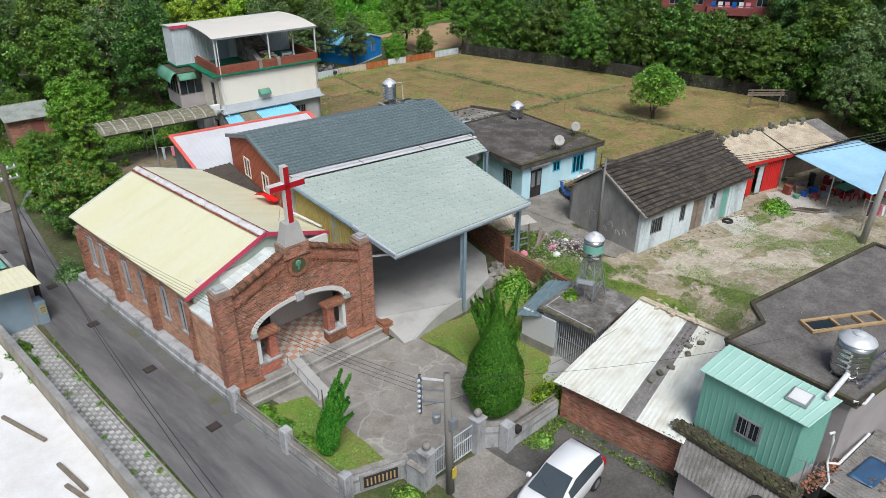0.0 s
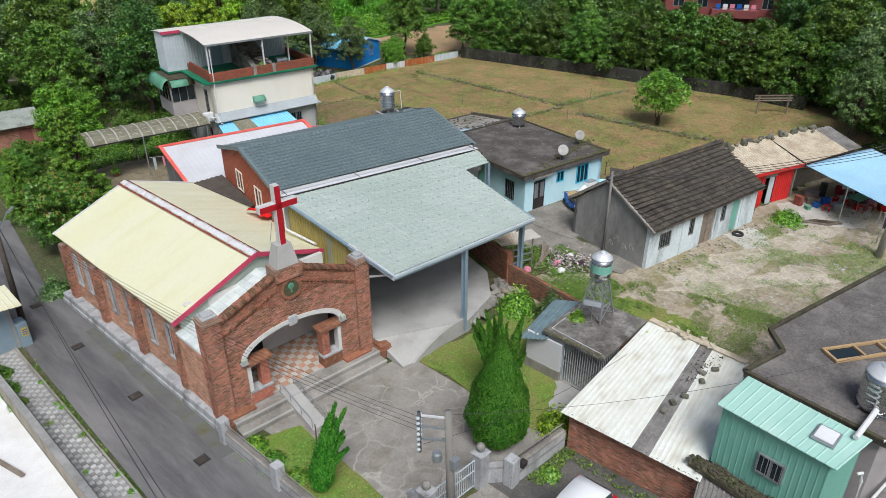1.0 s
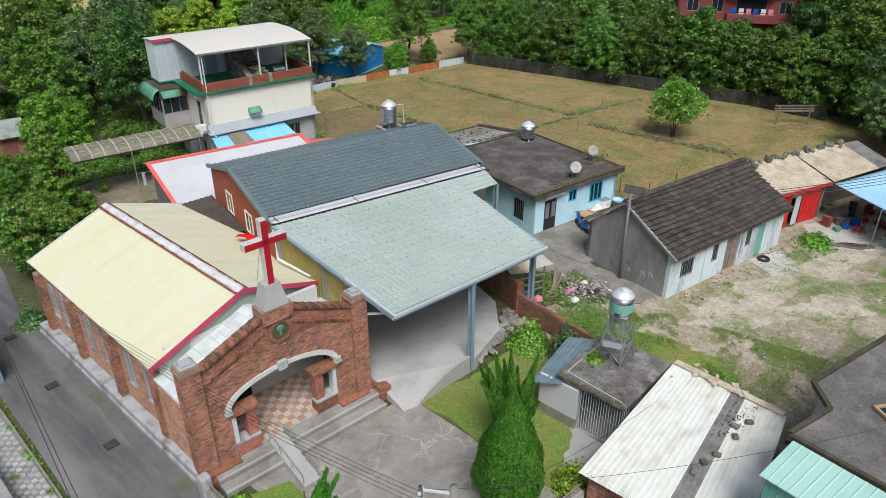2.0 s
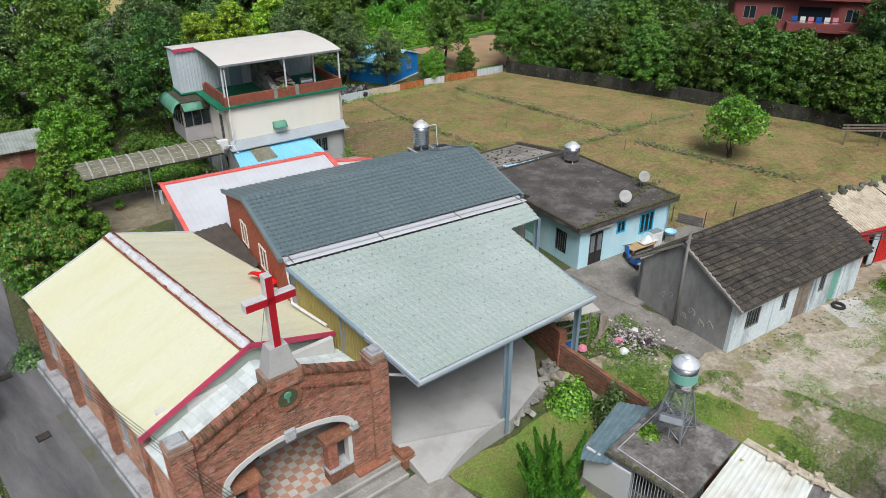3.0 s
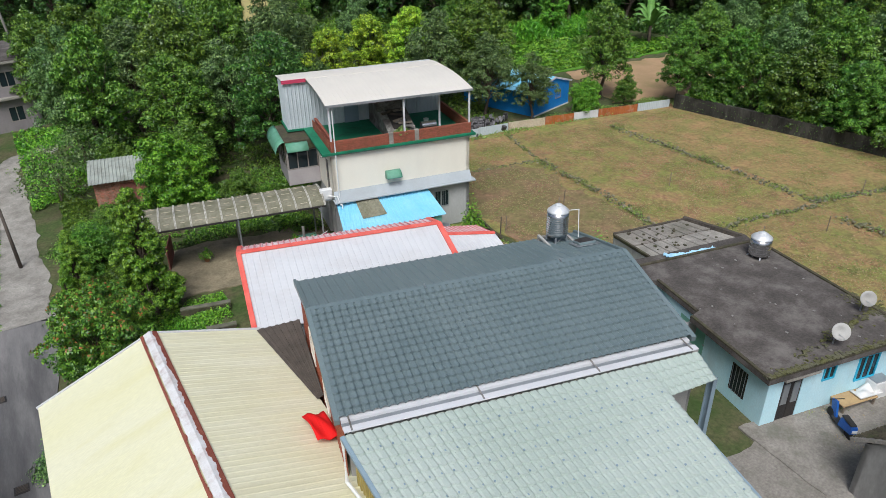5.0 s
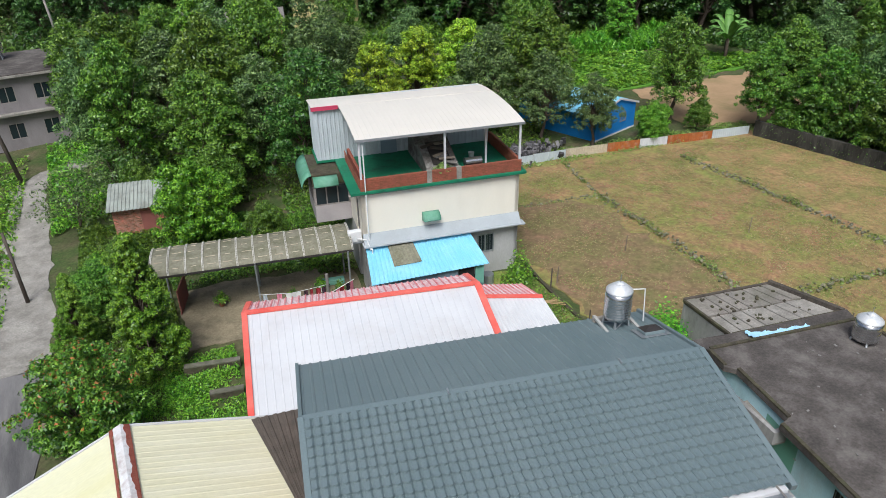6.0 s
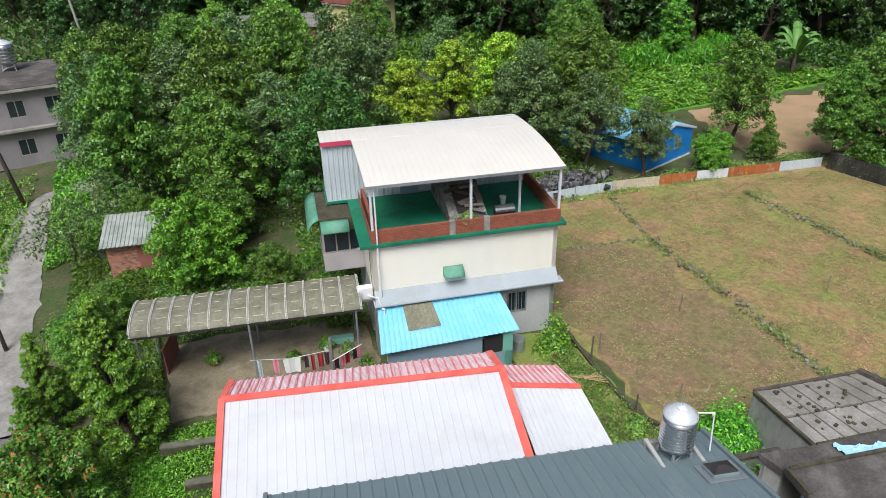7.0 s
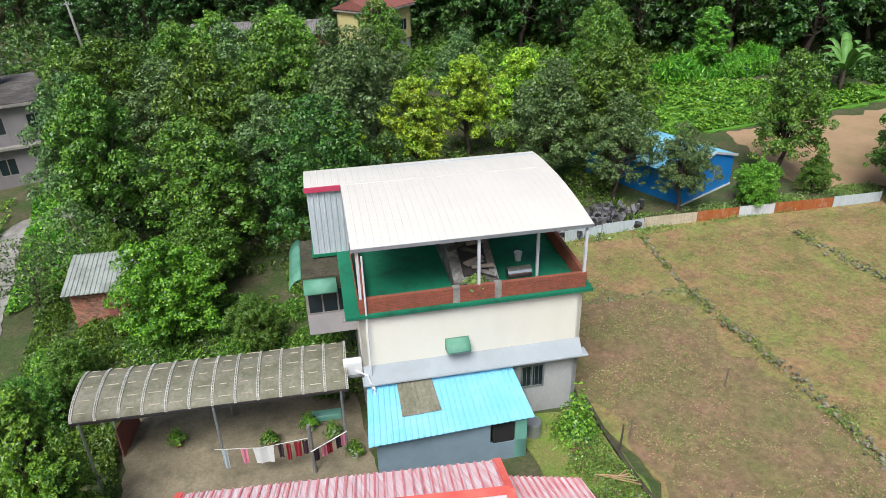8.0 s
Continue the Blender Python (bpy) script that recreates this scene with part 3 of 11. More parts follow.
        fs = [tuple(range(n - 1, -1, -1)), tuple(range(n, 2 * n))] + [(i, (i + 1) % n, (i + 1) % n + n, i + n) for i in range(n)]
        return self.add(vs, fs)

    def sheet(self, fn, us, ws, thick=0.0):
        """A sheet through fn(u, w), with a lower skin and rims when it has thickness."""
        us, ws = list(us), list(ws)
        nu, nw = len(us), len(ws)
        top = [Vector(fn(u, w)) for u in us for w in ws]
        idx = lambda i, j: i * nw + j
        fs = [(idx(i, j), idx(i + 1, j), idx(i + 1, j + 1), idx(i, j + 1)) for i in range(nu - 1) for j in range(nw - 1)]
        if thick:
            n = len(top)
            low = [p - Vector((0, 0, thick)) for p in top]
            fs += [tuple(q + n for q in f[::-1]) for f in list(fs)]
            rim = [idx(i, 0) for i in range(nu)] + [idx(nu - 1, j) for j in range(1, nw)] + [idx(i, nw - 1) for i in range(nu - 2, -1, -1)] + [idx(0, j) for j in range(nw - 2, 0, -1)]
            fs += [(rim[k], rim[k] + n, rim[(k + 1) % len(rim)] + n, rim[(k + 1) % len(rim)]) for k in range(len(rim))]
            top = top + low
        return self.add(top, fs)

    def mesh(self, name, material, smooth=False):
        me = bpy.data.meshes.new(name)
        me.from_pydata(self.v, [], self.f)
        me.materials.append(M[material])
        if smooth:
            me.polygons.foreach_set("use_smooth", [True] * len(me.polygons))
        me.update()
        return me


def thing(name, label, category, at, group=""):
    """An empty at its base, which holds the parts of one thing."""
    ob = tagged(new(name), label, category, group)
    ob.location = at
    ob.empty_display_size = 0.2
    return ob


def part(name, shape, material, parent, label="", smooth=False):
    """One mesh, in world places, under a thing or a part."""
    me = shape if isinstance(shape, bpy.types.Mesh) else shape.mesh(name, material, smooth)
    ob = new(name, me)
    ob.parent = parent
    if parent.parent is None and parent.type == "EMPTY":
        ob.matrix_parent_inverse = Matrix.Translation(-parent.location)
    return tagged(ob, label)


def single(name, shape, material, label, category="", group="", kind="", smooth=False):
    """A thing or piece of the setting that is one mesh."""
    return tagged(new(name, shape.mesh(name, material, smooth)), label, category, group, kind)


def smooth01(a, b, x):
    t = max(0.0, min(1.0, (x - a) / (b - a)))
    return t * t * (3 - 2 * t)


def ground_z(x, y):
    """The lie of the land: low by the road and the forecourt, higher at the yards, a wooded hill behind."""
    z = -0.55 + 0.6 * smooth01(22, 31, x + 0.3 * (y - 20))
    d = 0.6 * x + 0.8 * y - 121
    z += max(0.0, d) * 0.5 * smooth01(0, 16, d)
    return z


def patch(name, poly_or_rect, material, lift, label, category="", step=1.5, rough=0.0, kind="structure", ragged=0.0):
    """A surface that lies on the land within a rectangle x0, y0, x1, y1 or between two edges."""
    sh = Shape()
    if len(poly_or_rect) == 4 and not isinstance(poly_or_rect[0], tuple):
        x0, y0, x1, y1 = poly_or_rect
        a, b, c, d = (x0, y0), (x1, y0), (x1, y1), (x0, y1)
    else:
        a, b, c, d = poly_or_rect
    n1 = max(2, int(max(math.dist(a, b), math.dist(d, c)) / step) + 1)
    n2 = max(2, int(max(math.dist(a, d), math.dist(b, c)) / step) + 1)

    def fn(u, w):
        x = (a[0] * (1 - u) + b[0] * u) * (1 - w) + (d[0] * (1 - u) + c[0] * u) * w
        y = (a[1] * (1 - u) + b[1] * u) * (1 - w) + (d[1] * (1 - u) + c[1] * u) * w
        edge = 1 - min(1.0, 6 * min(u, w, 1 - u, 1 - w))
        x += ragged * edge * (noise.noise((x * 0.7, y * 0.7, 9.0)) + 0.5 * noise.noise((x * 2.1, y * 2.1, 4.0)))
        y += ragged * edge * (noise.noise((x * 0.7, y * 0.7, 19.0)) + 0.5 * noise.noise((x * 2.1, y * 2.1, 14.0)))
        return x, y, ground_z(x, y) + lift + rough * (noise.noise((x * 0.5, y * 0.5, 3.1)) + 1)

    sh.sheet(fn, [i / n1 for i in range(n1 + 1)], [i / n2 for i in range(n2 + 1)], thick=lift + 0.3)
    return single(name, sh, material, label, category, kind=kind)


def lerp(a, b, t):
    return tuple(x * (1 - t) + y * t for x, y in zip(a, b))


def corrugated(sh, a, b, c, d, pitch=0.25, depth=0.03, thick=0.02, flat=0.6, runs=1, arch=0.0):
    """A ribbed sheet between the edges a-b (low) and d-c (high); the ribs run from a to d."""
    a, b, c, d = (Vector(p) for p in (a, b, c, d))
    n = max(2, round(((b - a).length + (c - d).length) / 2 / pitch))
    us, hs = [], []
    for i in range(n):
        for s, h in ((0, 0), (flat, 0), (flat + 0.1, depth), (0.9, depth)):
            us.append((i + s) / n)
            hs.append(h)
    us.append(1.0)
    hs.append(0)
    nrm = (b - a).cross(d - a).normalized()
    if nrm.z < -0.01:
        nrm = -nrm
    ht = dict(zip(us, hs))
    ws = [k / runs for k in range(runs + 1)]
    return sh.sheet(lambda u, w: (a.lerp(b, u)).lerp(d.lerp(c, u), w) + nrm * ht[u] + Vector((0, 0, arch * 4 * w * (1 - w))), us, ws, thick)


def tiled(sh, a, b, c, d, pitch=0.3, course=0.36, depth=0.035, step=0.03, thick=0.03):
    """Pressed tile sheets: broad pans between narrow grooves, and a scalloped step at every course, from the edge a-b up to d-c."""
    a, b, c, d = (Vector(p) for p in (a, b, c, d))
    n = max(2, round(((b - a).length + (c - d).length) / 2 / pitch))
    rise = ((d - a).length + (c - b).length) / 2
    k = max(2, round(rise / course))
    nrm = (b - a).cross(d - a).normalized()
    pan = {0.0: (0.0, 0.0), 0.1: (0.35, 0.2), 0.24: (0.9, 0.7), 0.5: (1.0, 1.0), 0.76: (0.9, 0.7), 0.9: (0.35, 0.2)}
    us = [(i, s) for i in range(n) for s in pan] + [(n, 0.0)]
    ws = []
    for j in range(k):
        ws += [(j, 1), (j + 1, 0)]

    def fn(u, w):
        height, drop = pan[u[1]]
        f = (u[0] + u[1]) / n
        t = (w[0] - (0.3 * drop if w[1] else 0.06 + 0.3 * drop)) / k if 0 < w[0] < k else w[0] / k
        p = a.lerp(b, f).lerp(d.lerp(c, f), t)
        return p + nrm * (depth * height + step * w[1])

    return sh.sheet(fn, us, ws, thick)


def wall(sh, p, q, z0, z1, t=0.2, holes=()):
    """An upright wall of thickness t to the left of the way p-q, one skin with openings (u0, u1, z0, z1) cut through it."""
    p, q = Vector((*p, 0)), Vector((*q, 0))
    length = (q - p).length
    d = (q - p) / length
    nrm = Vector((-d.y, d.x, 0)) * t
    us = sorted({0.0, length, *[c for h in holes for c in h[:2] if 0 < c < length]})
    zs = sorted({z0, z1, *[c for h in holes for c in h[2:] if z0 < c < z1]})
    nz = len(zs)
    solid = lambda i, j: 0 <= i < len(us) - 1 and 0 <= j < nz - 1 and not any(h[0] <= (us[i] + us[i + 1]) / 2 <= h[1] and h[2] <= (zs[j] + zs[j + 1]) / 2 <= h[3] for h in holes)
    vs = [p + d * u + Vector((0, 0, z)) + o for o in (Vector(), nrm) for u in us for z in zs]
    fs = []
    for i in range(len(us) - 1):
        for j in range(nz - 1):
            if solid(i, j):
                k, m = i * nz + j, len(us) * nz
                a, b, c, e = k, k + nz, k + nz + 1, k + 1
                fs += [(a, b, c, e), (e + m, c + m, b + m, a + m)]
                fs += [(x, x + m, y + m, y) for x, y, o in ((a, b, (i, j - 1)), (b, c, (i + 1, j)), (c, e, (i, j + 1)), (e, a, (i - 1, j))) if not solid(*o)]
    used = sorted({v for f in fs for v in f})
    at = {v: n for n, v in enumerate(used)}
    return sh.add([vs[v] for v in used], [tuple(at[v] for v in f) for f in fs])


def frame_pose(p, q):
    """The pose whose x runs along p-q on the plan and whose y is to its left."""
    return pose(p[0], p[1], 0, 0, 0, math.degrees(math.atan2(q[1] - p[1], q[0] - p[0])))


def window(parent, m, u0, u1, z0, z1, frame_mat="white_metal", depth=0.08, split=2, bars=0, glass="glass", name="window", label="", out=-0.02):
    """A framed window under parent: u along the wall's pose m, its face at y = out; panes and bars of their own."""
    s = Shape(m)
    w = 0.06
    rect = [(u0, z0), (u1, z0), (u1, z1), (u0, z1)]
    inner = [(u0 + w, z0 + w), (u1 - w, z0 + w), (u1 - w, z1 - w), (u0 + w, z1 - w)]
    s.add([(x, y, z) for y in (out, out + depth) for x, z in rect + inner],
          [f for i in range(4) for j in ((i + 1) % 4,) for f in ((i, j, j + 4, i + 4), (i + 12, j + 12, j + 8, i + 8), (i + 8, j + 8, j, i), (i + 4, j + 4, j + 12, i + 12))])
    fr = part(name, s, frame_mat, parent, label)
    for i in range(1, split):
        x = u0 + (u1 - u0) * i / split
        sub("mullion", Shape(m).box(x - w / 2, out + 0.01, z0 + w, x + w / 2, out + depth, z1 - w), frame_mat, fr)
    for i in range(split):
        a, b = u0 + (u1 - u0) * i / split, u0 + (u1 - u0) * (i + 1) / split
        sub("pane", Shape(m).box(a + 0.035, out + 0.045, z0 + 0.05, b - 0.035, out + 0.055, z1 - 0.05), glass, fr)
    for i in range(bars):
        x = u0 + (u1 - u0) * (i + 0.5) / bars
        sub("bar", Shape(m).rod((x, out - 0.03, z0), (x, out - 0.03, z1), 0.012, n=5), "steel_dull", fr)
    return fr


def sub(name, shape, material, parent, label="", smooth=False):
    """A piece of a part."""
    me = shape if isinstance(shape, bpy.types.Mesh) else shape.mesh(name, material, smooth)
    ob = new(name, me)
    ob.parent = parent
    return tagged(ob, label, kind="stuff" if name == "brickwork" else "")
# ---- the land ----
land = Shape()
xs = [-900, -400, -200, -100] + list(range(-60, 161, 2)) + [200, 300, 500, 1000]
ys = [-900, -400, -200, -100] + list(range(-60, 201, 2)) + [240, 320, 500, 1000]
land.sheet(lambda x, y: (x, y, ground_z(min(160, x), min(200, y)) - 0.02), xs, ys)
single("ground", land, "soil", "rough grass and bare soil between the houses", "ground", kind="structure", smooth=True)

patch("field", ((36.2, 24.6), (71.0, 20.5), (66.4, 56.3), (36.6, 60.2)), "field", 0.02, "dry mown grass field with brown and green patches", "field", step=0.8, rough=0.03, ragged=0.8)
patch("field_strip", ((45.2, 15.5), (72.0, 10.0), (72.0, 22.5), (43.4, 25.2)), "field", 0.018, "dry mown grass at the edge of the field", "field", step=0.8, rough=0.02, ragged=0.8)
patch("field_plot", ((36.6, 24.0), (44.2, 22.4), (45.2, 50.9), (36.9, 56.5)), "field_brown", 0.034, "browner mown plot of the field beside the house", "field", step=0.8, rough=0.03, ragged=1.6)
patch("verge", ((31.6, 33.6), (35.9, 33.6), (36.3, 46.4), (33.4, 46.4)), "lawn", 0.03, "weedy ground beside the field", "grass", step=0.4, rough=0.03, ragged=0.3)
patch("field_plot", ((57.4, 36.8), (65.5, 34.6), (64.4, 52.0), (57.2, 53.6)), "field_tan", 0.034, "tan dry mown plot of the field", "field", step=0.8, rough=0.03, ragged=1.6)
patch("field_plot", ((58.6, 21.6), (68.0, 21.2), (66.4, 32.0), (58.0, 33.0)), "field_tan", 0.034, "tan dry mown plot of the field", "field", step=0.8, rough=0.03, ragged=1.8)
patch("yard", ((26.95, 2.0), (58.0, 0.0), (58.0, 11.5), (33.0, 16.5)), "yard", 0.02, "bare gravelly yard with weeds growing through", "yard", step=0.5, rough=0.03, ragged=1.6)
patch("yard_verge", ((27.0, 6.8), (33.6, 8.0), (33.6, 15.4), (27.9, 20.3)), "yard", 0.026, "weedy grass beside the yard", "grass", step=0.4, rough=0.03, ragged=1.4)
patch("path_yard", ((33.0, 13.0), (34.2, 15.2), (34.6, 24.2), (31.4, 24.2)), "concrete_dark", 0.035, "worn concrete path between the houses", "path", step=0.4, ragged=0.35)
patch("path_house", ((34.0, 20.4), (44.6, 18.2), (44.9, 22.9), (34.4, 24.9)), "concrete_dark", 0.075, "worn concrete apron before a house", "path", step=0.4, ragged=0.3)
patch("dirt_lot", ((61.5, 59.2), (84.0, 52.5), (88.0, 68.5), (65.0, 70.6)), "dirt", 0.03, "raked bare earth plot", "ground", step=0.8, ragged=0.7)
patch("green_plot", ((53.0, 71.5), (64.5, 70.9), (92.0, 71.0), (68.0, 89.0)), "crop", 0.025, "bright green vegetable plot", "plot", step=1, rough=0.08, ragged=0.6)
patch("front_lot", ((13.4, -6.0), (20.4, -6.0), (20.0, 12.4), (13.8, 12.6)), "lot", 0.02, "worn tarmac parking patch", "ground", step=0.6, ragged=0.3)
patch("road", ((5.3, -30.0), (11.25, -30.0), (11.25, 40.0), (8.4, 40.0)), "asphalt", 0.03, "grey asphalt village lane", "road")
patch("road_bend", ((8.4, 40.0), (11.25, 40.0), (13.0, 50.0), (9.6, 50.0)), "asphalt", 0.03, "grey asphalt village lane", "road")
patch("road_far", ((9.6, 50.0), (12.6, 50.0), (12.6, 74.0), (10.2, 74.0)), "concrete", 0.03, "pale concrete village lane", "road", step=0.6, ragged=0.4)
patch("road_end", ((10.2, 74.0), (13.3, 74.0), (26.0, 84.0), (23.0, 86.0)), "concrete", 0.03, "pale concrete village lane", "road", step=0.6, ragged=0.6)
patch("moss_strip", ((10.45, 21.0), (11.22, 21.0), (11.22, 33.5), (10.75, 33.5)), "moss_lane", 0.036, "mossy stain along the lane's edge", "moss", step=0.25, ragged=0.12)
patch("courtyard", ((18.4, 47.6), (27.4, 45.2), (27.8, 51.4), (18.8, 53.0)), "court", 0.03, "stained concrete courtyard under the arched roof", "courtyard", step=0.5, ragged=0.4)
patch("forecourt", ((13.2, 13.2), (19.9, 12.4), (20.0, 20.4), (12.5, 21.2)), "forecourt", 0.03, "cracked concrete forecourt of the church", "forecourt")
patch("lawn_left", ((11.3, 14.8), (13.3, 14.0), (13.6, 20.2), (11.3, 21.2)), "lawn", 0.05, "small patch of lawn beside the forecourt", "lawn", step=0.3, rough=0.02, ragged=0.12)
patch("lawn_right", ((19.9, 12.8), (22.6, 13.6), (27.2, 18.6), (20.1, 19.6)), "lawn", 0.05, "small patch of lawn beside the forecourt", "lawn", step=0.3, rough=0.02, ragged=0.25)
patch("guard_path", ((20.0, 11.7), (23.2, 11.9), (23.2, 15.4), (21.0, 14.2)), "concrete_pale", 0.058, "pale concrete slab before the gatehouse", "path", step=0.4, ragged=0.15)
patch("entry_slab", ((13.6, 10.6), (16.4, 10.2), (16.4, 12.5), (13.8, 12.9)), "concrete_dark", 0.035, "concrete entry slab outside the gate", "path", step=0.4, ragged=0.1)
patch("far_road", ((-30.0, 107.0), (26.0, 98.0), (26.0, 101.0), (-30.0, 110.5)), "concrete", 0.03, "distant pale lane across the valley", "road", step=2.0, ragged=0.4)
patch("white_lot", ((-20.0, 4.0), (5.4, 4.0), (6.15, 34.5), (-20.0, 34.5)), "white_lot", 0.03, "bright white concrete lot", "lot")

patch("track", ((32.6, 12.4), (33.6, 14.2), (50.0, 9.0), (49.0, 7.4)), "track", 0.036, "sandy wheel track across the yard", "track", step=0.3, rough=0.03, ragged=0.6)
patch("grass_strip", ((27.8, 13.0), (29.8, 9.6), (31.2, 13.0), (28.2, 20.2)), "lawn", 0.038, "bright grass strip between the wall and the yard", "grass", step=0.3, rough=0.03, ragged=0.8)
patch("track", ((32.2, 13.9), (33.4, 11.6), (39.4, 7.2), (40.2, 8.8)), "track", 0.038, "sandy bare patch in the yard", "track", step=0.3, rough=0.03, ragged=0.6)

# ---- trees ----
rng = np.random.default_rng(7)


def leaf_quads(points, out, size, droop=0.15, slim=0.5, up=0.45, wild=0.38):
    """Leaves as slim pointed blades at the points, facing roughly outwards and up."""
    n = len(points)
    nrm = out + rng.normal(0, wild, (n, 3)) + np.array([0, 0, up])
    nrm /= np.linalg.norm(nrm, axis=1)[:, None] + 1e-9
    side = np.cross(nrm, rng.normal(0, 1, (n, 3)))
    side /= np.linalg.norm(side, axis=1)[:, None] + 1e-9
    fwd = np.cross(nrm, side)
    s = size * rng.uniform(0.6, 1.4, (n, 1))
    a = points + fwd * s * 1.1 - np.array([0, 0, 1]) * s * droop
    c = points - fwd * s * 0.7 + side * s * slim * 1.2
    d = points - fwd * s * 0.7 - side * s * slim * 1.2
    v = np.stack([a, c, d], axis=1).reshape(-1, 3)
    return v, np.arange(n * 3).reshape(-1, 3)


def mesh_np(name, v, f, material):
    me = bpy.data.meshes.new(name)
    me.vertices.add(len(v))
    me.vertices.foreach_set("co", np.asarray(v, dtype=np.float32).ravel())
    k = f.shape[1]
    me.loops.add(len(f) * k)
    me.loops.foreach_set("vertex_index", np.asarray(f, dtype=np.int32).ravel())
    me.polygons.add(len(f))
    me.polygons.foreach_set("loop_start", np.arange(0, len(f) * k, k, dtype=np.int32))
    me.polygons.foreach_set("loop_total", np.full(len(f), k, dtype=np.int32))
    me.materials.append(M[material])
    me.update(calc_edges=True)
    return me


def lobe_points(lobes, n):
    """Points over the upper skins of a heap of clumps, thin underneath and none deep inside."""
    c = np.array([l[0] for l in lobes])
    r = np.array([l[1] for l in lobes])
    w = r[:, 0] * r[:, 2]
    k = rng.choice(len(lobes), n, p=w / w.sum())
    d = rng.normal(0, 1, (n, 3))
    d[:, 2] = np.where((d[:, 2] < 0) & (rng.random(n) < 0.6), -d[:, 2], d[:, 2])
    d /= np.linalg.norm(d, axis=1)[:, None]
    lump = 1 + 0.25 * np.sin(d[:, 0] * 6 + k) * np.sin(d[:, 1] * 5 + 2 * k) + 0.15 * np.sin(d[:, 2] * 8 + k)
    p = c[k] + d * r[k] * (lump * rng.uniform(0.55, 1.1, n) ** 0.6)[:, None]
    keep = np.ones(n, bool)
    for i in range(len(lobes)):
        q = np.linalg.norm((p - c[i]) / r[i], axis=1)
        keep &= (q > 0.6) | (k == i)
    return p[keep], d[keep]


def broad_tree(name, label, leaf, height=8.0, spread=3.2, lobes=12, leaves=5200, size=0.17, bare=0.28, stems=1, open_=0.0, clumps=9, cone=0.0):
    """A tapered trunk with limbs and a crown of many leaves in uneven clumps; returns the thing at the origin."""
    ob = thing(name, label, "tree", (0, 0, 0))
    heap = []
    for i in range(lobes):
        a = i * 2.399 + rng.uniform(-0.4, 0.4)
        t = (i + 0.5) / lobes
        z = height * (bare + (1 - bare) * (0.1 + 0.82 * t)) + rng.normal(0, 0.02 * height)
        rad = spread * math.sqrt(max(0.03, 1 - (2 * t - 0.8) ** 2 * 0.72)) * rng.uniform(0.5, 0.92)
        if t > 0.9:
            rad *= 0.35
        rr = spread * rng.uniform(0.24, 0.4) * (1 - open_) * (1 - 0.6 * cone * t)
        rad *= 1 - cone * t
        heap.append(((rad * math.cos(a), rad * math.sin(a), z), (rr, rr, rr * rng.uniform(0.72, 1.0))))
    for i in range(lobes // 3):
        a, t = rng.uniform(0, 6.28), rng.uniform(0.15, 0.8)
        rr = spread * 0.34 * (1 - 0.7 * cone * t)
        heap.append(((0.35 * spread * math.cos(a), 0.35 * spread * math.sin(a), height * (bare + (1 - bare) * t)), (rr, rr, rr)))
    bole = Shape()
    for s in range(stems):
        lean = (rng.uniform(-0.25, 0.25) * (stems > 1), rng.uniform(-0.25, 0.25) * (stems > 1))
        r0 = height * 0.02 / math.sqrt(stems)
        prev = Vector((lean[0] * 0.6, lean[1] * 0.6, -0.25))
        top = height * (bare + 0.35)
        nodes = []
        for j in range(1, 7):
            t = j / 6
            p = Vector((lean[0] * (0.6 + t * height * 0.35) + 0.06 * height * math.sin(j * 1.7 + s) * 0.3, lean[1] * (0.6 + t * height * 0.35) + 0.05 * height * math.cos(j * 2.1 + s) * 0.3, top * t))
            bole.rod(prev, p, r0 * (1.25 - 0.85 * (t - 1 / 6)), r0 * (1.25 - 0.85 * t), n=7, caps=False)
            nodes.append(p)
            prev = p
        for i, (c, r) in enumerate(heap):
            if i % stems == s:
                st = nodes[min(5, 2 + i % 4)]
                mid = st.lerp(Vector(c), 0.55) + Vector((0, 0, 0.04 * height))
                bole.rod(st, mid, r0 * 0.45, r0 * 0.28, n=5, caps=False)
                bole.rod(mid, Vector(c), r0 * 0.28, r0 * 0.1, n=5, caps=False)
    part("trunk", bole, "bark", ob, smooth=True)
    small = []
    for c, r in heap:
        for j in range(clumps):
            a, e = rng.uniform(0, 6.283), rng.uniform(-0.35, 1.4)
            q = rng.uniform(0.26, 0.5)
            small.append(((c[0] + 0.85 * r[0] * math.cos(a) * math.cos(e), c[1] + 0.85 * r[1] * math.sin(a) * math.cos(e), c[2] + 0.9 * r[2] * math.sin(e)), (r[0] * q, r[1] * q, r[2] * q)))
    p, d = lobe_points(small, leaves)
    v, f = leaf_quads(p, d, size, wild=0.45, up=0.3)
    part("crown", mesh_np("crown", v, f, leaf), leaf, ob)
    return ob


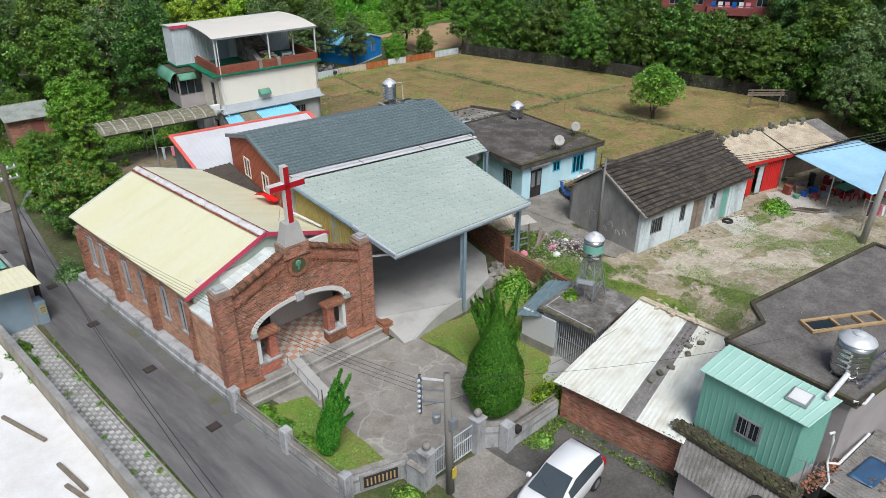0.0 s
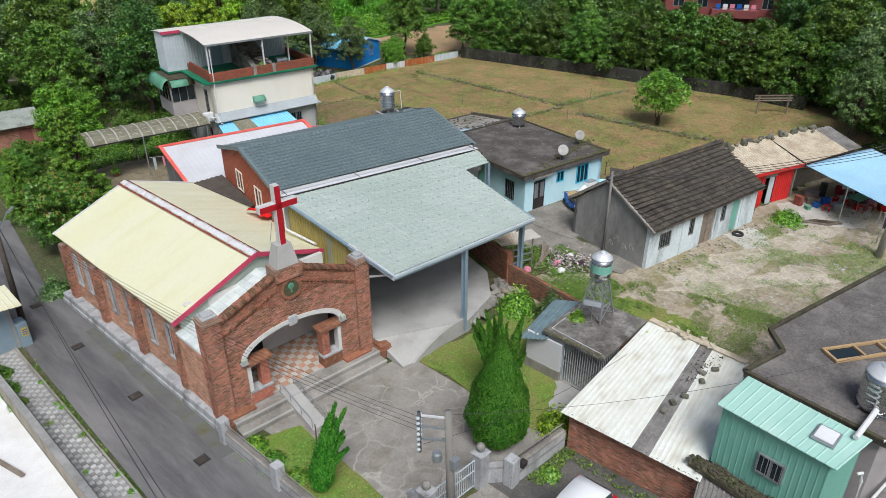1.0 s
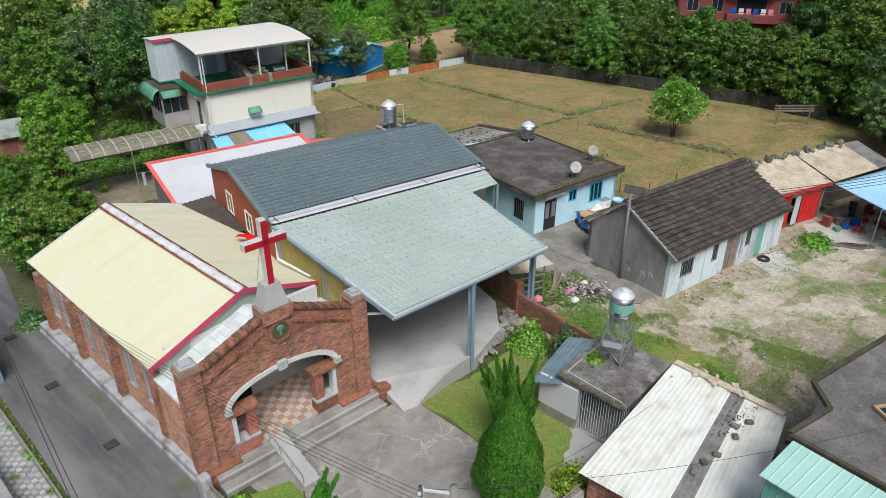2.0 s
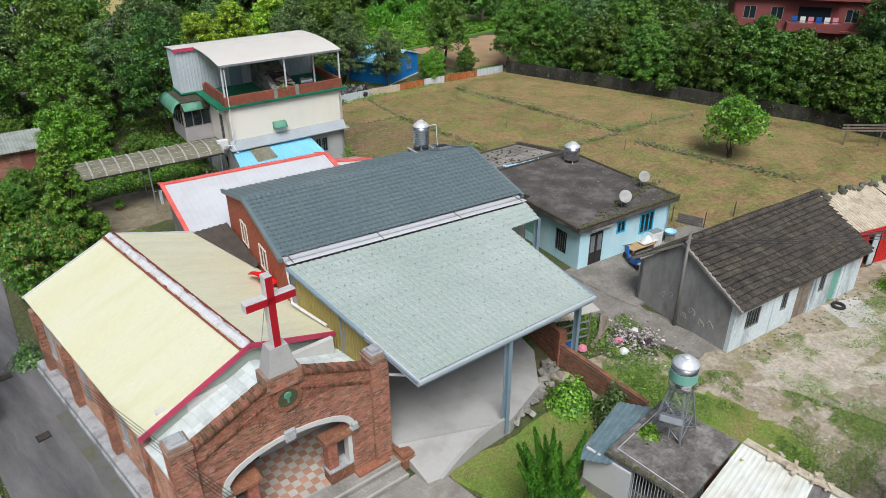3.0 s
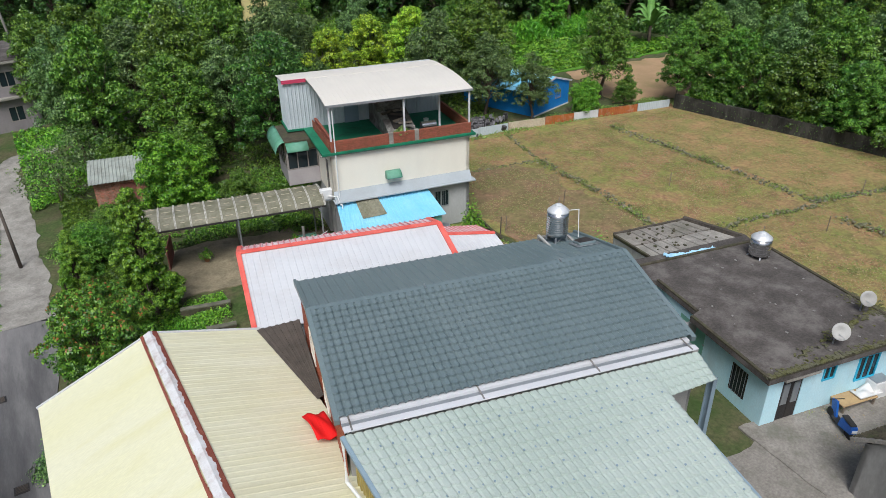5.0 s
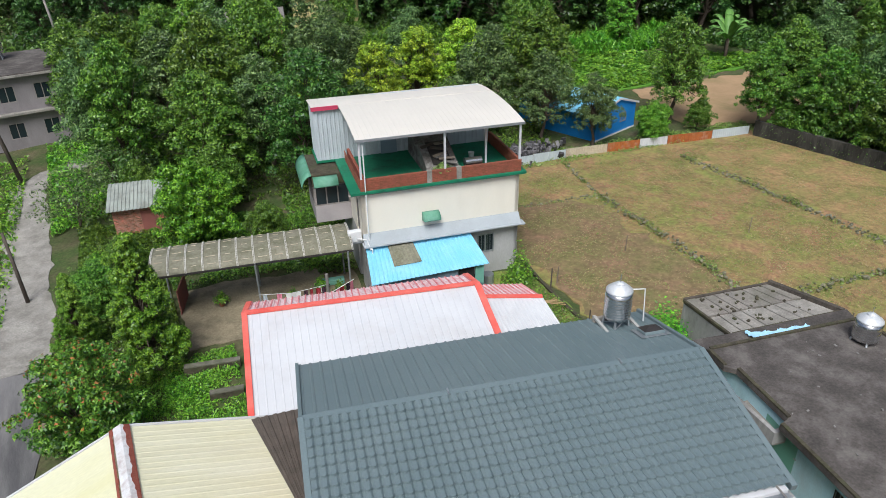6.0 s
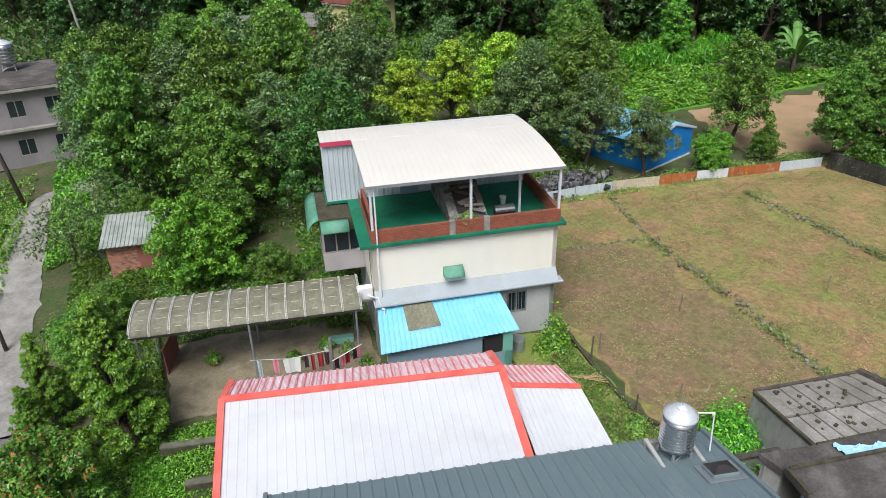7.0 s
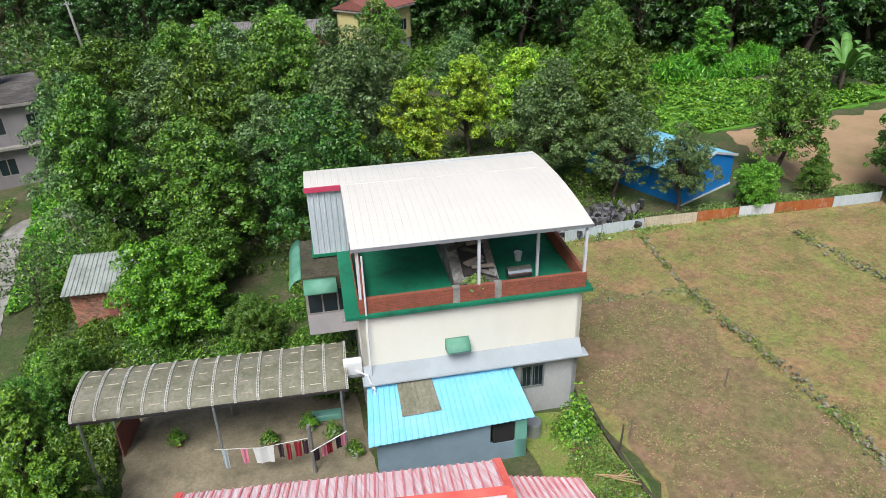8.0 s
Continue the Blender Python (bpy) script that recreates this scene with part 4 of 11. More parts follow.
def conifer(name, label, height, radius, leaves, flame=False, fan=1.0, lean=0.0):
    """A dense clipped cypress: upright sprays over a spindle, on a short trunk."""
    ob = thing(name, label, "tree", (0, 0, 0))
    part("trunk", Shape().rod((0, 0, -0.2), (0, 0, height * 0.8), 0.09, 0.02, n=7), "bark", ob, smooth=True)
    t = rng.random(leaves) ** 0.85
    a = rng.uniform(0, 2 * math.pi, leaves)
    if flame:
        # pointed spires fanning up from a dense foot, leaning one way
        arms = rng.integers(0, 13, leaves)
        ba, tilt = arms * 2.399, np.array([0.02, 0.2, 0.34, 0.16, 0.4, 0.26, 0.32, 0.12, 0.45, 0.3, 0.5, 0.22, 0.38])[arms] * fan
        ln = height * np.array([1.0, 0.88, 0.66, 0.8, 0.56, 0.92, 0.72, 0.7, 0.6, 0.76, 0.5, 0.84, 0.62])[arms]
        pr = radius * np.interp(t, [0, 0.15, 0.45, 0.75, 1], [0.2, 0.33, 0.21, 0.09, 0.005]) * (1 + 0.2 * np.sin(a * 3 + t * 25))
        bend = tilt * ln * t ** 1.2
        p = np.stack([np.cos(ba) * bend + np.cos(a) * pr + lean * height * t ** 2 * 0.67, np.sin(ba) * bend + np.sin(a) * pr - lean * height * t ** 2 * 0.74, ln * t + 0.1], axis=1)
    else:
        prof = np.interp(t, [0, 0.08, 0.24, 0.4, 0.6, 0.8, 0.92, 1], [0.5, 0.82, 1, 0.93, 0.68, 0.36, 0.16, 0.01])
        lump = 1 + 0.05 * np.sin(a * 5 + t * 9) + 0.05 * np.sin(a * 3 - t * 21)
        rr = radius * prof * lump * rng.uniform(0.86, 1.03, leaves)
        p = np.stack([np.cos(a) * rr, np.sin(a) * rr, t * height + 0.15], axis=1)
    d = np.stack([np.cos(a), np.sin(a), np.full(leaves, 0.2)], axis=1)
    v, f = leaf_quads(p, d, 0.062, droop=-1.5 if flame else -0.8, slim=0.32)
    part("crown", mesh_np("crown", v, f, "leaf_conifer"), "leaf_conifer", ob)
    return ob


def tuft_mesh(name, n, radius, height, leaf, size):
    p = rng.normal(0, 0.42, (n, 3)) * radius
    p[:, 2] = np.abs(rng.normal(0.35, 0.3, n)) * height * np.clip(1.2 - np.hypot(p[:, 0], p[:, 1]) / radius, 0.15, 1)
    d = p / (np.linalg.norm(p, axis=1)[:, None] + 1e-6)
    return mesh_np(name, *leaf_quads(p, d, size), leaf)


def shrub(name, label, leaf, radius, height, n=900, size=0.1):
    ob = thing(name, label, "shrub", (0, 0, 0))
    stems = Shape()
    for i in range(5):
        a = i * 1.257
        stems.rod((0, 0, -0.1), (math.cos(a) * radius * 0.5, math.sin(a) * radius * 0.5, height * 0.6), 0.025, 0.008, n=5, caps=False)
    part("stem", stems, "bark", ob)
    part("crown", tuft_mesh("crown", n, radius, height, leaf, size), leaf, ob)
    return ob


proto = {
    "dark": broad_tree("tree", "tall broadleaf tree with dense dark green foliage", "leaf_dark", 10, 3.6, 30, 27000, 0.105, 0.12),
    "mid": broad_tree("tree", "tall broadleaf tree with mid green foliage", "leaf_mid", 10, 3.4, 28, 26000, 0.105, 0.14),
    "grey": broad_tree("tree", "airy broadleaf tree with greyish green foliage", "leaf_grey", 9.5, 3.3, 28, 25000, 0.10, 0.16),
    "bright": broad_tree("tree", "slender tree with bright green leaves", "leaf_bright", 9, 2.4, 24, 19000, 0.10, 0.12),
    "lime": broad_tree("tree", "broadleaf tree with yellow green young leaves", "leaf_lime", 8.5, 2.6, 26, 22000, 0.10, 0.12),
    "round": broad_tree("tree", "round low tree with glossy bright green leaves", "leaf_fresh", 4.6, 2.3, 34, 34000, 0.072, 0.02),
    "low": broad_tree("tree", "low spreading tree with mid green leaves", "leaf_mid", 5.0, 2.4, 30, 22000, 0.085, 0.05, 2),
    "hedge": broad_tree("tree", "dense tree with foliage down to the ground", "leaf_hedge", 6.5, 3.0, 34, 25000, 0.105, 0.0),
    "field": broad_tree("tree", "small round many-stemmed tree standing in the field", "leaf_bright", 3.4, 1.7, 36, 9500, 0.075, 0.22, 4),
    "bare": broad_tree("tree", "thin many-stemmed tree with sparse grey leaves", "leaf_grey", 4.5, 2.6, 16, 2600, 0.09, 0.2, 4),
    "column": broad_tree("tree", "tall narrow tree covered in bright climbing leaves", "leaf_bright", 8.2, 2.0, 60, 52000, 0.06, 0.0, clumps=6, cone=0.8),
    "tipped": broad_tree("tree", "round leafy tree with reddish young tips by the lane", "leaf_mid", 4.2, 2.0, 34, 34000, 0.062, 0.05, 2),
    "hill": broad_tree("tree", "tall dark forest tree on the hillside", "leaf_hill", 13, 4.4, 30, 9000, 0.23, 0.05, clumps=6),
}
tips = [c for c in proto["tipped"].children if c.name.startswith("crown")][0].data
co = np.empty(len(tips.vertices) * 3, dtype=np.float32)
tips.vertices.foreach_get("co", co)
tri = co.reshape(-1, 3, 3)
tri = tri[tri[:, :, 2].mean(axis=1) > 2.2]
tri = tri[rng.random(len(tri)) < 0.07] + np.array([0, 0, 0.07])
part("young_leaves", mesh_np("young_leaves", tri.reshape(-1, 3), np.arange(len(tri) * 3).reshape(-1, 3), "leaf_tip"), "leaf_tip", proto["tipped"], "reddish young leaves")
HILL = [(-8, 150, 0.8), (-1, 154, 0.7), (-14, 157, 0.9), (5, 149, 0.7), (-6, 162, 1.0), (3, 160, 0.9), (-20, 150, 0.9), (13, 128, 0.6), (17, 133, 0.75), (22, 129, 0.6), (10, 141, 0.8), (27, 137, 0.8), (20, 141, 0.85), (33, 135, 0.6), (67, 121, 0.7), (72, 116, 0.6), (60, 127, 0.6)]
for k in range(170):
    x = -27 + (k % 34) * 5.6 + rng.uniform(-1.8, 1.8)
    y = (123 + 0.11 * max(0, 64 - x) - 0.6 * x) / 0.8 - 1 + (k // 34) * 5.6 + rng.uniform(-1.8, 1.8)
    HILL.append((x, y, rng.uniform(0.72, 1.15)))
PLACES = dict(
    dark=[(26.6, 64.7, 1.05), (29.5, 61.8, 1.0), (26.7, 60.8, 0.85), (33.5, 62.5, 0.62), (68.4, 46.0, 0.8), (72.5, 40.0, 0.85), (70.0, 34.5, 0.62), (76.0, 31.0, 0.9), (72.5, 26.0, 0.65), (78.6, 20.6, 1.15), (88.9, 18.0, 1.1), (90.0, 27.0, 1.1), (84.0, 24.0, 1.0), (67.0, 4.0, 0.9), (82.0, 12.0, 1.1), (92.0, 10.0, 1.1), (61.5, 3.0, 0.8), (47.0, 60.2, 0.78), (20.0, 74.0, 0.95)],
    mid=[(74.0, 17.5, 1.1), (57.5, 78.0, 0.9), (61.5, 85.5, 0.8), (67.0, 91.0, 0.7), (23.5, 65.2, 0.9), (18.6, 68.2, 0.95), (25.1, 70.7, 1.05), (19.3, 79.0, 1.05), (50.6, 66.2, 1.02), (61.3, 61.2, 0.8), (65.3, 55.5, 0.72), (70.0, 57.0, 0.85), (67.8, 51.8, 0.78), (71.0, 44.5, 0.85), (68.0, 40.0, 0.62), (73.5, 37.0, 0.9), (70.0, 30.5, 0.62), (76.5, 26.0, 0.9), (70.8, 22.2, 0.68), (82.0, 36.0, 1.0), (82.0, 46.0, 1.0), (78.0, 52.0, 0.95), (88.0, 42.0, 0.9), (95.0, 24.0, 1.1), (86.0, 60.0, 1.0), (94.0, 54.0, 1.0), (30.0, 76.0, 1.0), (16.5, 84.0, 0.9), (24.0, 88.0, 0.95), (33.0, 92.0, 1.0), (41.0, 88.0, 0.9), (110.0, 22.0, 1.1), (104.0, 16.0, 1.1)],
    grey=[(70.5, 14.0, 0.95), (64.0, 13.0, 0.62), (75.0, 6.0, 1.1), (28.0, 67.6, 0.85), (22.5, 76.0, 1.0), (17.1, 71.2, 0.9), (34.0, 74.0, 1.05), (45.6, 66.2, 0.9), (51.9, 60.0, 0.6), (48.9, 62.6, 0.66), (72.0, 50.0, 0.85), (28.0, 82.0, 1.0), (75.5, 45.0, 0.9), (66.5, 9.0, 0.75), (79.0, 61.0, 0.8), (46.0, 82.0, 0.8), (38.0, 80.5, 0.95)],
    bright=[(35.6, 79.0, 1.05), (23.9, 92.0, 1.05), (27.0, 86.0, 1.05), (21.8, 86.7, 1.0), (32.5, 86.0, 1.1), (58.0, 76.0, 0.8), (17.5, 76.5, 0.9), (64.0, 88.0, 0.8), (76.0, 86.0, 0.8)],
    lime=[(43.6, 74.8, 1.0), (46.5, 71.5, 0.95), (38.0, 70.8, 0.9), (48.5, 76.5, 0.85), (41.0, 73.0, 0.95), (36.5, 72.5, 0.8), (32.3, 70.4, 0.78)],
    round=[(21.0, 58.4, 1.15), (56.6, 58.3, 0.62)],
    low=[(15.2, 53.5, 0.6), (24.5, 55.6, 0.5), (23.0, 62.0, 0.8), (16.6, 56.0, 0.5), (61.9, 58.6, 0.5), (18.5, 64.8, 0.6)],
    field=[(57.2, 26.6, 1.4)],
    bare=[(14.4, 63.5, 1.0), (17.3, 66.0, 0.9)],
    hedge=[(67.0, 53.0, 0.8), (67.9, 49.3, 0.85), (68.6, 45.6, 0.95), (69.3, 41.8, 0.9), (70.0, 38.2, 1.0), (70.6, 34.8, 1.05), (71.2, 31.2, 1.1), (71.9, 27.8, 1.05), (72.2, 24.4, 1.1), (72.0, 19.8, 0.95), (70.4, 15.8, 0.95), (66.8, 12.2, 0.8), (63.2, 9.2, 0.85), (74.5, 48.0, 1.15), (75.6, 44.0, 1.1), (89.0, 24.0, 1.2), (86.0, 20.0, 1.2), (92.0, 30.0, 1.3)],
    hill=HILL,
    column=[(16.9, 46.9, 1.0), (14.0, 49.9, 0.55), (13.4, 48.4, 0.42)],
    tipped=[(13.9, 42.8, 1.2)],
)
TALL = []
for kind in ("lime", "grey", "mid", "bright", "dark", "round", "low", "field", "bare", "hedge", "hill", "column", "tipped"):
    spots = PLACES[kind]
    spots = [(x, y, s) for x, y, s in spots if kind == "hedge" or not (69 < x < 90 and 15.5 < math.degrees(math.atan2(y - 4, x - 4.5)) < 28)]
    if kind in ("lime", "dark", "mid", "grey", "bright"):
        kept = []
        for x, y, s in spots:
            if all(math.dist((x, y), p) > 3.3 for p in TALL):
                TALL.append((x, y))
                kept.append((x, y, s))
        spots = kept
    for k, (x, y, s) in enumerate(spots):
        m = pose(x, y, ground_z(x, y), 0, 0, (k * 137) % 360) @ Matrix.Diagonal((s * (0.92 + 0.16 * ((k * 7) % 5) / 4), s, s * (0.92 + 0.16 * ((k * 3) % 4) / 3), 1))
        if k == 0:
            proto[kind].matrix_basis = m
            src = proto[kind]
        else:
            c = copy_thing(src, Matrix.Identity(4))
            c.matrix_basis = m

cy = conifer("cypress", "dense clipped bright green cypress by the gate", 4.95, 1.22, 44000)
cy.location = (18.35, 13.65, -0.5)
cy2 = conifer("juniper", "ragged upright juniper leaning beside the forecourt", 3.9, 1.15, 26000, True, 0.36, 0.2)
cy2.location = (12.1, 16.95, -0.5)
cy3 = conifer("juniper", "twisted juniper with flame shaped branches on the lawn", 4.15, 1.4, 30000, True, 1.2, -0.05)
cy3.location = (20.9, 15.5, -0.5)

# undergrowth, grass and weeds
def scatter(name, label, leaf, n, where, size, height, droop=0.2, slim=0.35, up=0.2, bare=-0.05):
    """Blades and leaves strewn over the land within a quad, thicker in patches."""
    pts = []
    while len(pts) < n:
        u, w = rng.random(2)
        a, b, c, d = where
        x = (a[0] * (1 - u) + b[0] * u) * (1 - w) + (d[0] * (1 - u) + c[0] * u) * w
        y = (a[1] * (1 - u) + b[1] * u) * (1 - w) + (d[1] * (1 - u) + c[1] * u) * w
        k = noise.noise((x * 0.55, y * 0.55, 1.7)) + 0.5 * noise.noise((x * 1.9, y * 1.9, 5.0))
        if k + rng.uniform(-0.5, 0.5) * (0.5 if bare > 0 else 1.0) < bare:
            continue
        pts.append((x, y, ground_z(x, y) + 0.06 + height * max(0.05, 0.5 + k) * rng.random()))
    p = np.array(pts)
    o = rng.normal(0, 0.7, p.shape)
    o[:, 2] = np.abs(o[:, 2])
    return tagged(new(name, mesh_np(name, *leaf_quads(p, o, size, droop, slim, up), leaf)), label, "vegetation", kind="stuff")


scatter("undergrowth", "tangled green weeds and creepers beside the lane", "leaf_bright", 26000, ((13.6, 37.6), (19.4, 37.6), (20.4, 46.8), (14.0, 46.6)), 0.065, 0.4)
scatter("undergrowth", "green undergrowth beside the far lane", "leaf_bright", 12000, ((12.8, 64.0), (18.0, 66.0), (17.5, 82.0), (12.8, 82.0)), 0.12, 0.5)
scatter("undergrowth", "shaded undergrowth beside the white house", "leaf_mid", 14000, ((26.0, 51.0), (30.5, 49.0), (36.5, 60.0), (27.0, 62.0)), 0.1, 0.4)
scatter("undergrowth", "weeds along the sheet fence", "leaf_field", 7000, ((37.0, 58.8), (66.0, 55.9), (66.4, 58.0), (37.0, 62.0)), 0.09, 0.3)
scatter("undergrowth", "rough green undergrowth under the trees", "leaf_mid", 30000, ((13.4, 46.0), (18.2, 46.0), (18.6, 60.0), (14.5, 66.0)), 0.09, 0.6)
scatter("undergrowth", "rough green undergrowth under the trees", "leaf_mid", 16000, ((18.6, 53.0), (27.0, 52.0), (27.4, 60.0), (18.6, 62.0)), 0.10, 0.5)
scatter("undergrowth", "rough green undergrowth under the trees", "leaf_mid", 26000, ((14.5, 64.0), (48.0, 59.5), (56.0, 76.0), (18.0, 82.0)), 0.14, 0.5)
scatter("undergrowth", "green undergrowth beside the far lane", "leaf_bright", 14000, ((3.0, 50.0), (10.0, 50.0), (11.5, 80.0), (3.0, 80.0)), 0.13, 0.5)
scatter("undergrowth", "bright green crops on the plot", "leaf_bright", 44000, ((54.0, 71.6), (64.8, 71.2), (91.0, 71.5), (68.0, 88.0)), 0.16, 0.6, 0.1, 0.5, 1.2)
scatter("undergrowth", "scrub beside the distant lane", "leaf_mid", 16000, ((-20.0, 101.0), (30.0, 90.0), (40.0, 112.0), (-20.0, 122.0)), 0.2, 0.9)
scatter("tall_grass", "bright stand of tall grass at the hill foot", "leaf_fresh", 22000, ((68.5, 83.5), (82.0, 82.5), (86.0, 87.0), (71.0, 89.0)), 0.34, 2.0, -0.9, 0.12)
scatter("undergrowth", "scrub at the foot of the hill", "leaf_mid", 30000, ((40.0, 102.0), (64.0, 90.0), (98.0, 88.0), (70.0, 116.0)), 0.26, 1.6)
scatter("undergrowth", "scrub at the foot of the hill", "leaf_dark", 30000, ((86.0, 84.0), (92.0, 58.0), (118.0, 50.0), (100.0, 84.0)), 0.26, 1.6)
scatter("undergrowth", "dark scrub on the banks beyond the lane", "leaf_dark", 36000, ((-30.0, 118.0), (64.0, 104.0), (70.0, 122.0), (-30.0, 165.0)), 0.32, 1.8)
scatter("field_grass", "short dry grass of the field", "leaf_dry", 46000, ((37.0, 21.5), (70.0, 18.5), (65.5, 55.0), (37.2, 58.0)), 0.06, 0.02, 0.0, 0.4, 2.2)
scatter("field_grass", "short green grass of the field", "leaf_field", 34000, ((37.0, 21.5), (70.0, 18.5), (65.5, 55.0), (37.2, 58.0)), 0.06, 0.02, 0.0, 0.4, 2.2)
scatter("lawn_grass", "short grass of the small lawn", "leaf_grass", 14000, ((19.95, 12.9), (22.6, 13.7), (27.1, 18.5), (20.1, 19.5)), 0.035, 0.05, 0.0, 0.3, 0.8)
scatter("lawn_grass", "short grass of the small lawn", "leaf_grass", 8000, ((11.4, 14.9), (13.3, 14.2), (13.5, 20.1), (11.4, 21.1)), 0.035, 0.05, 0.0, 0.3, 0.8)
scatter("weeds", "weeds growing through the yard", "leaf_field", 22000, ((28.2, 7.5), (34.0, 7.5), (32.6, 14.6), (28.2, 19.8)), 0.04, 0.08, 0.0, 0.35, 0.8, 0.08)
scatter("weeds", "weeds growing through the yard", "leaf_field", 20000, ((29.0, 4.5), (46.0, 3.0), (46.0, 11.5), (34.5, 14.6)), 0.04, 0.05, 0.0, 0.4, 1.2, 0.22)
scatter("weeds", "weeds along the edges of the parking patch", "leaf_grass", 700, ((17.6, 10.9), (19.9, 10.9), (19.8, 11.4), (17.4, 11.6)), 0.06, 0.15)
scatter("weeds", "weeds along the edges of the parking patch", "leaf_grass", 600, ((19.2, 5.0), (19.9, 5.0), (19.9, 11.0), (19.4, 11.0)), 0.06, 0.12)
scatter("weeds", "green verge between the houses", "leaf_field", 9000, ((31.0, 24.5), (36.4, 33.5), (35.8, 45.0), (32.8, 40.0)), 0.06, 0.22)
scatter("weeds", "tangled yellow green weeds beside the field wall", "leaf_grass", 9000, ((32.6, 35.5), (35.9, 36.5), (36.0, 45.5), (33.6, 43.0)), 0.06, 0.35)
scatter("weeds", "tangled yellow green weeds beside the field wall", "leaf_dry", 2500, ((32.6, 35.5), (35.9, 36.5), (36.0, 45.5), (33.6, 43.0)), 0.06, 0.4)
scatter("weeds", "weeds along the pavement", "leaf_grass", 500, ((7.0, 17.0), (7.3, 17.0), (8.1, 33.0), (7.8, 33.0)), 0.06, 0.12)


def banana(x, y):
    """A stout stem with long arching leaves."""
    z = ground_z(x, y)
    ob = thing("banana_plant", "tall banana plant with long arching pale green leaves", "plant", (x, y, z))
    part("stem", Shape().rod((x, y, z - 0.1), (x, y, z + 2.6), 0.24, 0.14, n=9), "bark", ob, smooth=True)
    for k in range(10):
        a, lift = k * 2.399, 1.2 + 1.4 * (k % 4) / 3
        sh = Shape()
        w = [0.08, 0.34, 0.46, 0.44, 0.32, 0.06]

        def leaf(u, v):
            r = 0.1 + 2.1 * u / 5
            zz = z + 2.5 + lift * math.sin(min(1.0, u / 5 * 0.75) * math.pi * 0.8) - 0.35 * (u / 5) ** 2
            s_ = v * w[u]
            return x + math.cos(a) * r - math.sin(a) * s_, y + math.sin(a) * r + math.cos(a) * s_, zz - abs(v) * 0.1
        sh.sheet(leaf, range(6), (-1, 0, 1), thick=0.01)
        part("leaf", sh, "banana_leaf", ob, smooth=True)


banana(81.5, 74.2)
banana(84.0, 76.5)

scatter("weeds", "bright grass between the wall and the yard", "leaf_grass", 15000, ((28.0, 13.0), (29.8, 9.8), (31.0, 13.0), (28.4, 20.0)), 0.04, 0.08, 0.0, 0.35, 0.8)
scatter("weeds", "green grass round the rubbish heap", "leaf_grass", 15000, ((28.4, 15.5), (31.2, 15.0), (33.2, 20.5), (30.0, 23.5)), 0.045, 0.12, 0.0, 0.35, 0.6)
# ---- the brick church ----
def brick_fill(m, u0, u1, z0, z1, keep=None, bw=0.21, bh=0.072, joint=0.016, proud=0.006, parts=None):
    """Brick faces laid in bond over a wall's pose; returns one shape, and single bricks through parts(u, z)."""
    sh = Shape(m)
    single_spots = []
    row = 0
    z = z0
    while z + bh <= z1 + 1e-6:
        u = u0 - (bw / 2 if row % 2 else 0)
        while u < u1 - 0.02:
            a, b = max(u, u0), min(u + bw - joint, u1)
            if b - a > 0.04 and (keep is None or keep((a + b) / 2, z + bh / 2)):
                if parts and b - a > bw - joint - 0.001 and parts((a + b) / 2, z):
                    single_spots.append((a, z))
                else:
                    dz = bh - joint
                    p = proud * (0.75 + 0.5 * ((row * 7 + int(u * 31)) % 5) / 4)
                    vs = [(a, 0.01, z), (b, 0.01, z), (b, 0.01, z + dz), (a, 0.01, z + dz), (a + 0.004, -p, z + 0.004), (b - 0.004, -p, z + 0.004), (b - 0.004, -p, z + dz - 0.004), (a + 0.004, -p, z + dz - 0.004)]
                    sh.add(vs, [(4, 5, 6, 7), (0, 1, 5, 4), (1, 2, 6, 5), (2, 3, 7, 6), (3, 0, 4, 7)])
            u += bw
        z += bh
        row += 1
    return sh, single_spots


ch = thing("church", "red brick village church with a pale yellow gabled roof", "church", (15.5, 29.0, -0.5))
# the nave
side = Shape()
NW = (11.75, 36.4)
WIN_Y = (35.35, 34.2, 31.6, 30.0, 27.9, 26.3)
holes = [(36.4 - y - 0.2, 36.4 - y + 0.2, 1.1, 2.75) for y in WIN_Y]
wall(side, NW, (11.75, 25.1), -0.5, 3.55, 0.25, holes)
side.box(11.75, 36.4, -0.5, 19.2, 36.65, 3.55)
side.box(18.95, 25.1, -0.5, 19.2, 36.4, 3.55)
nave = part("wall", side, "mortar", ch, "brick side walls of the nave")
mW = pose(11.75, 36.4, 0, 0, 0, -90)
inside = lambda u, z: not any(h[0] - 0.1 < u < h[1] + 0.1 and h[2] - 0.1 < z < h[3] + 0.12 for h in holes)
sub("brickwork", brick_fill(mW, 0, 11.3, 0.02, 3.5, inside)[0], "brick_tan", nave, "tan and red brick courses")
for y in (36.2, 32.8, 29.0, 25.3):
    b = Shape().box(11.45, y - 0.2, -0.1, 11.75, y + 0.2, 3.1, 0.02)
    b.prism([(y - 0.2, 3.1), (y + 0.2, 3.1), (y + 0.2, 3.11), (y - 0.2, 3.11)], "x", 11.45, 11.75)
    bt = part("buttress", b, "mortar", ch)
    sub("brickwork", brick_fill(pose(11.45, y + 0.2, 0, 0, 0, -90), 0, 0.4, 0.02, 3.1)[0], "brick_i", bt)
    sub("brickwork", brick_fill(pose(11.45, y - 0.2, 0), 0, 0.3, 0.02, 3.1)[0], "brick_i", bt)
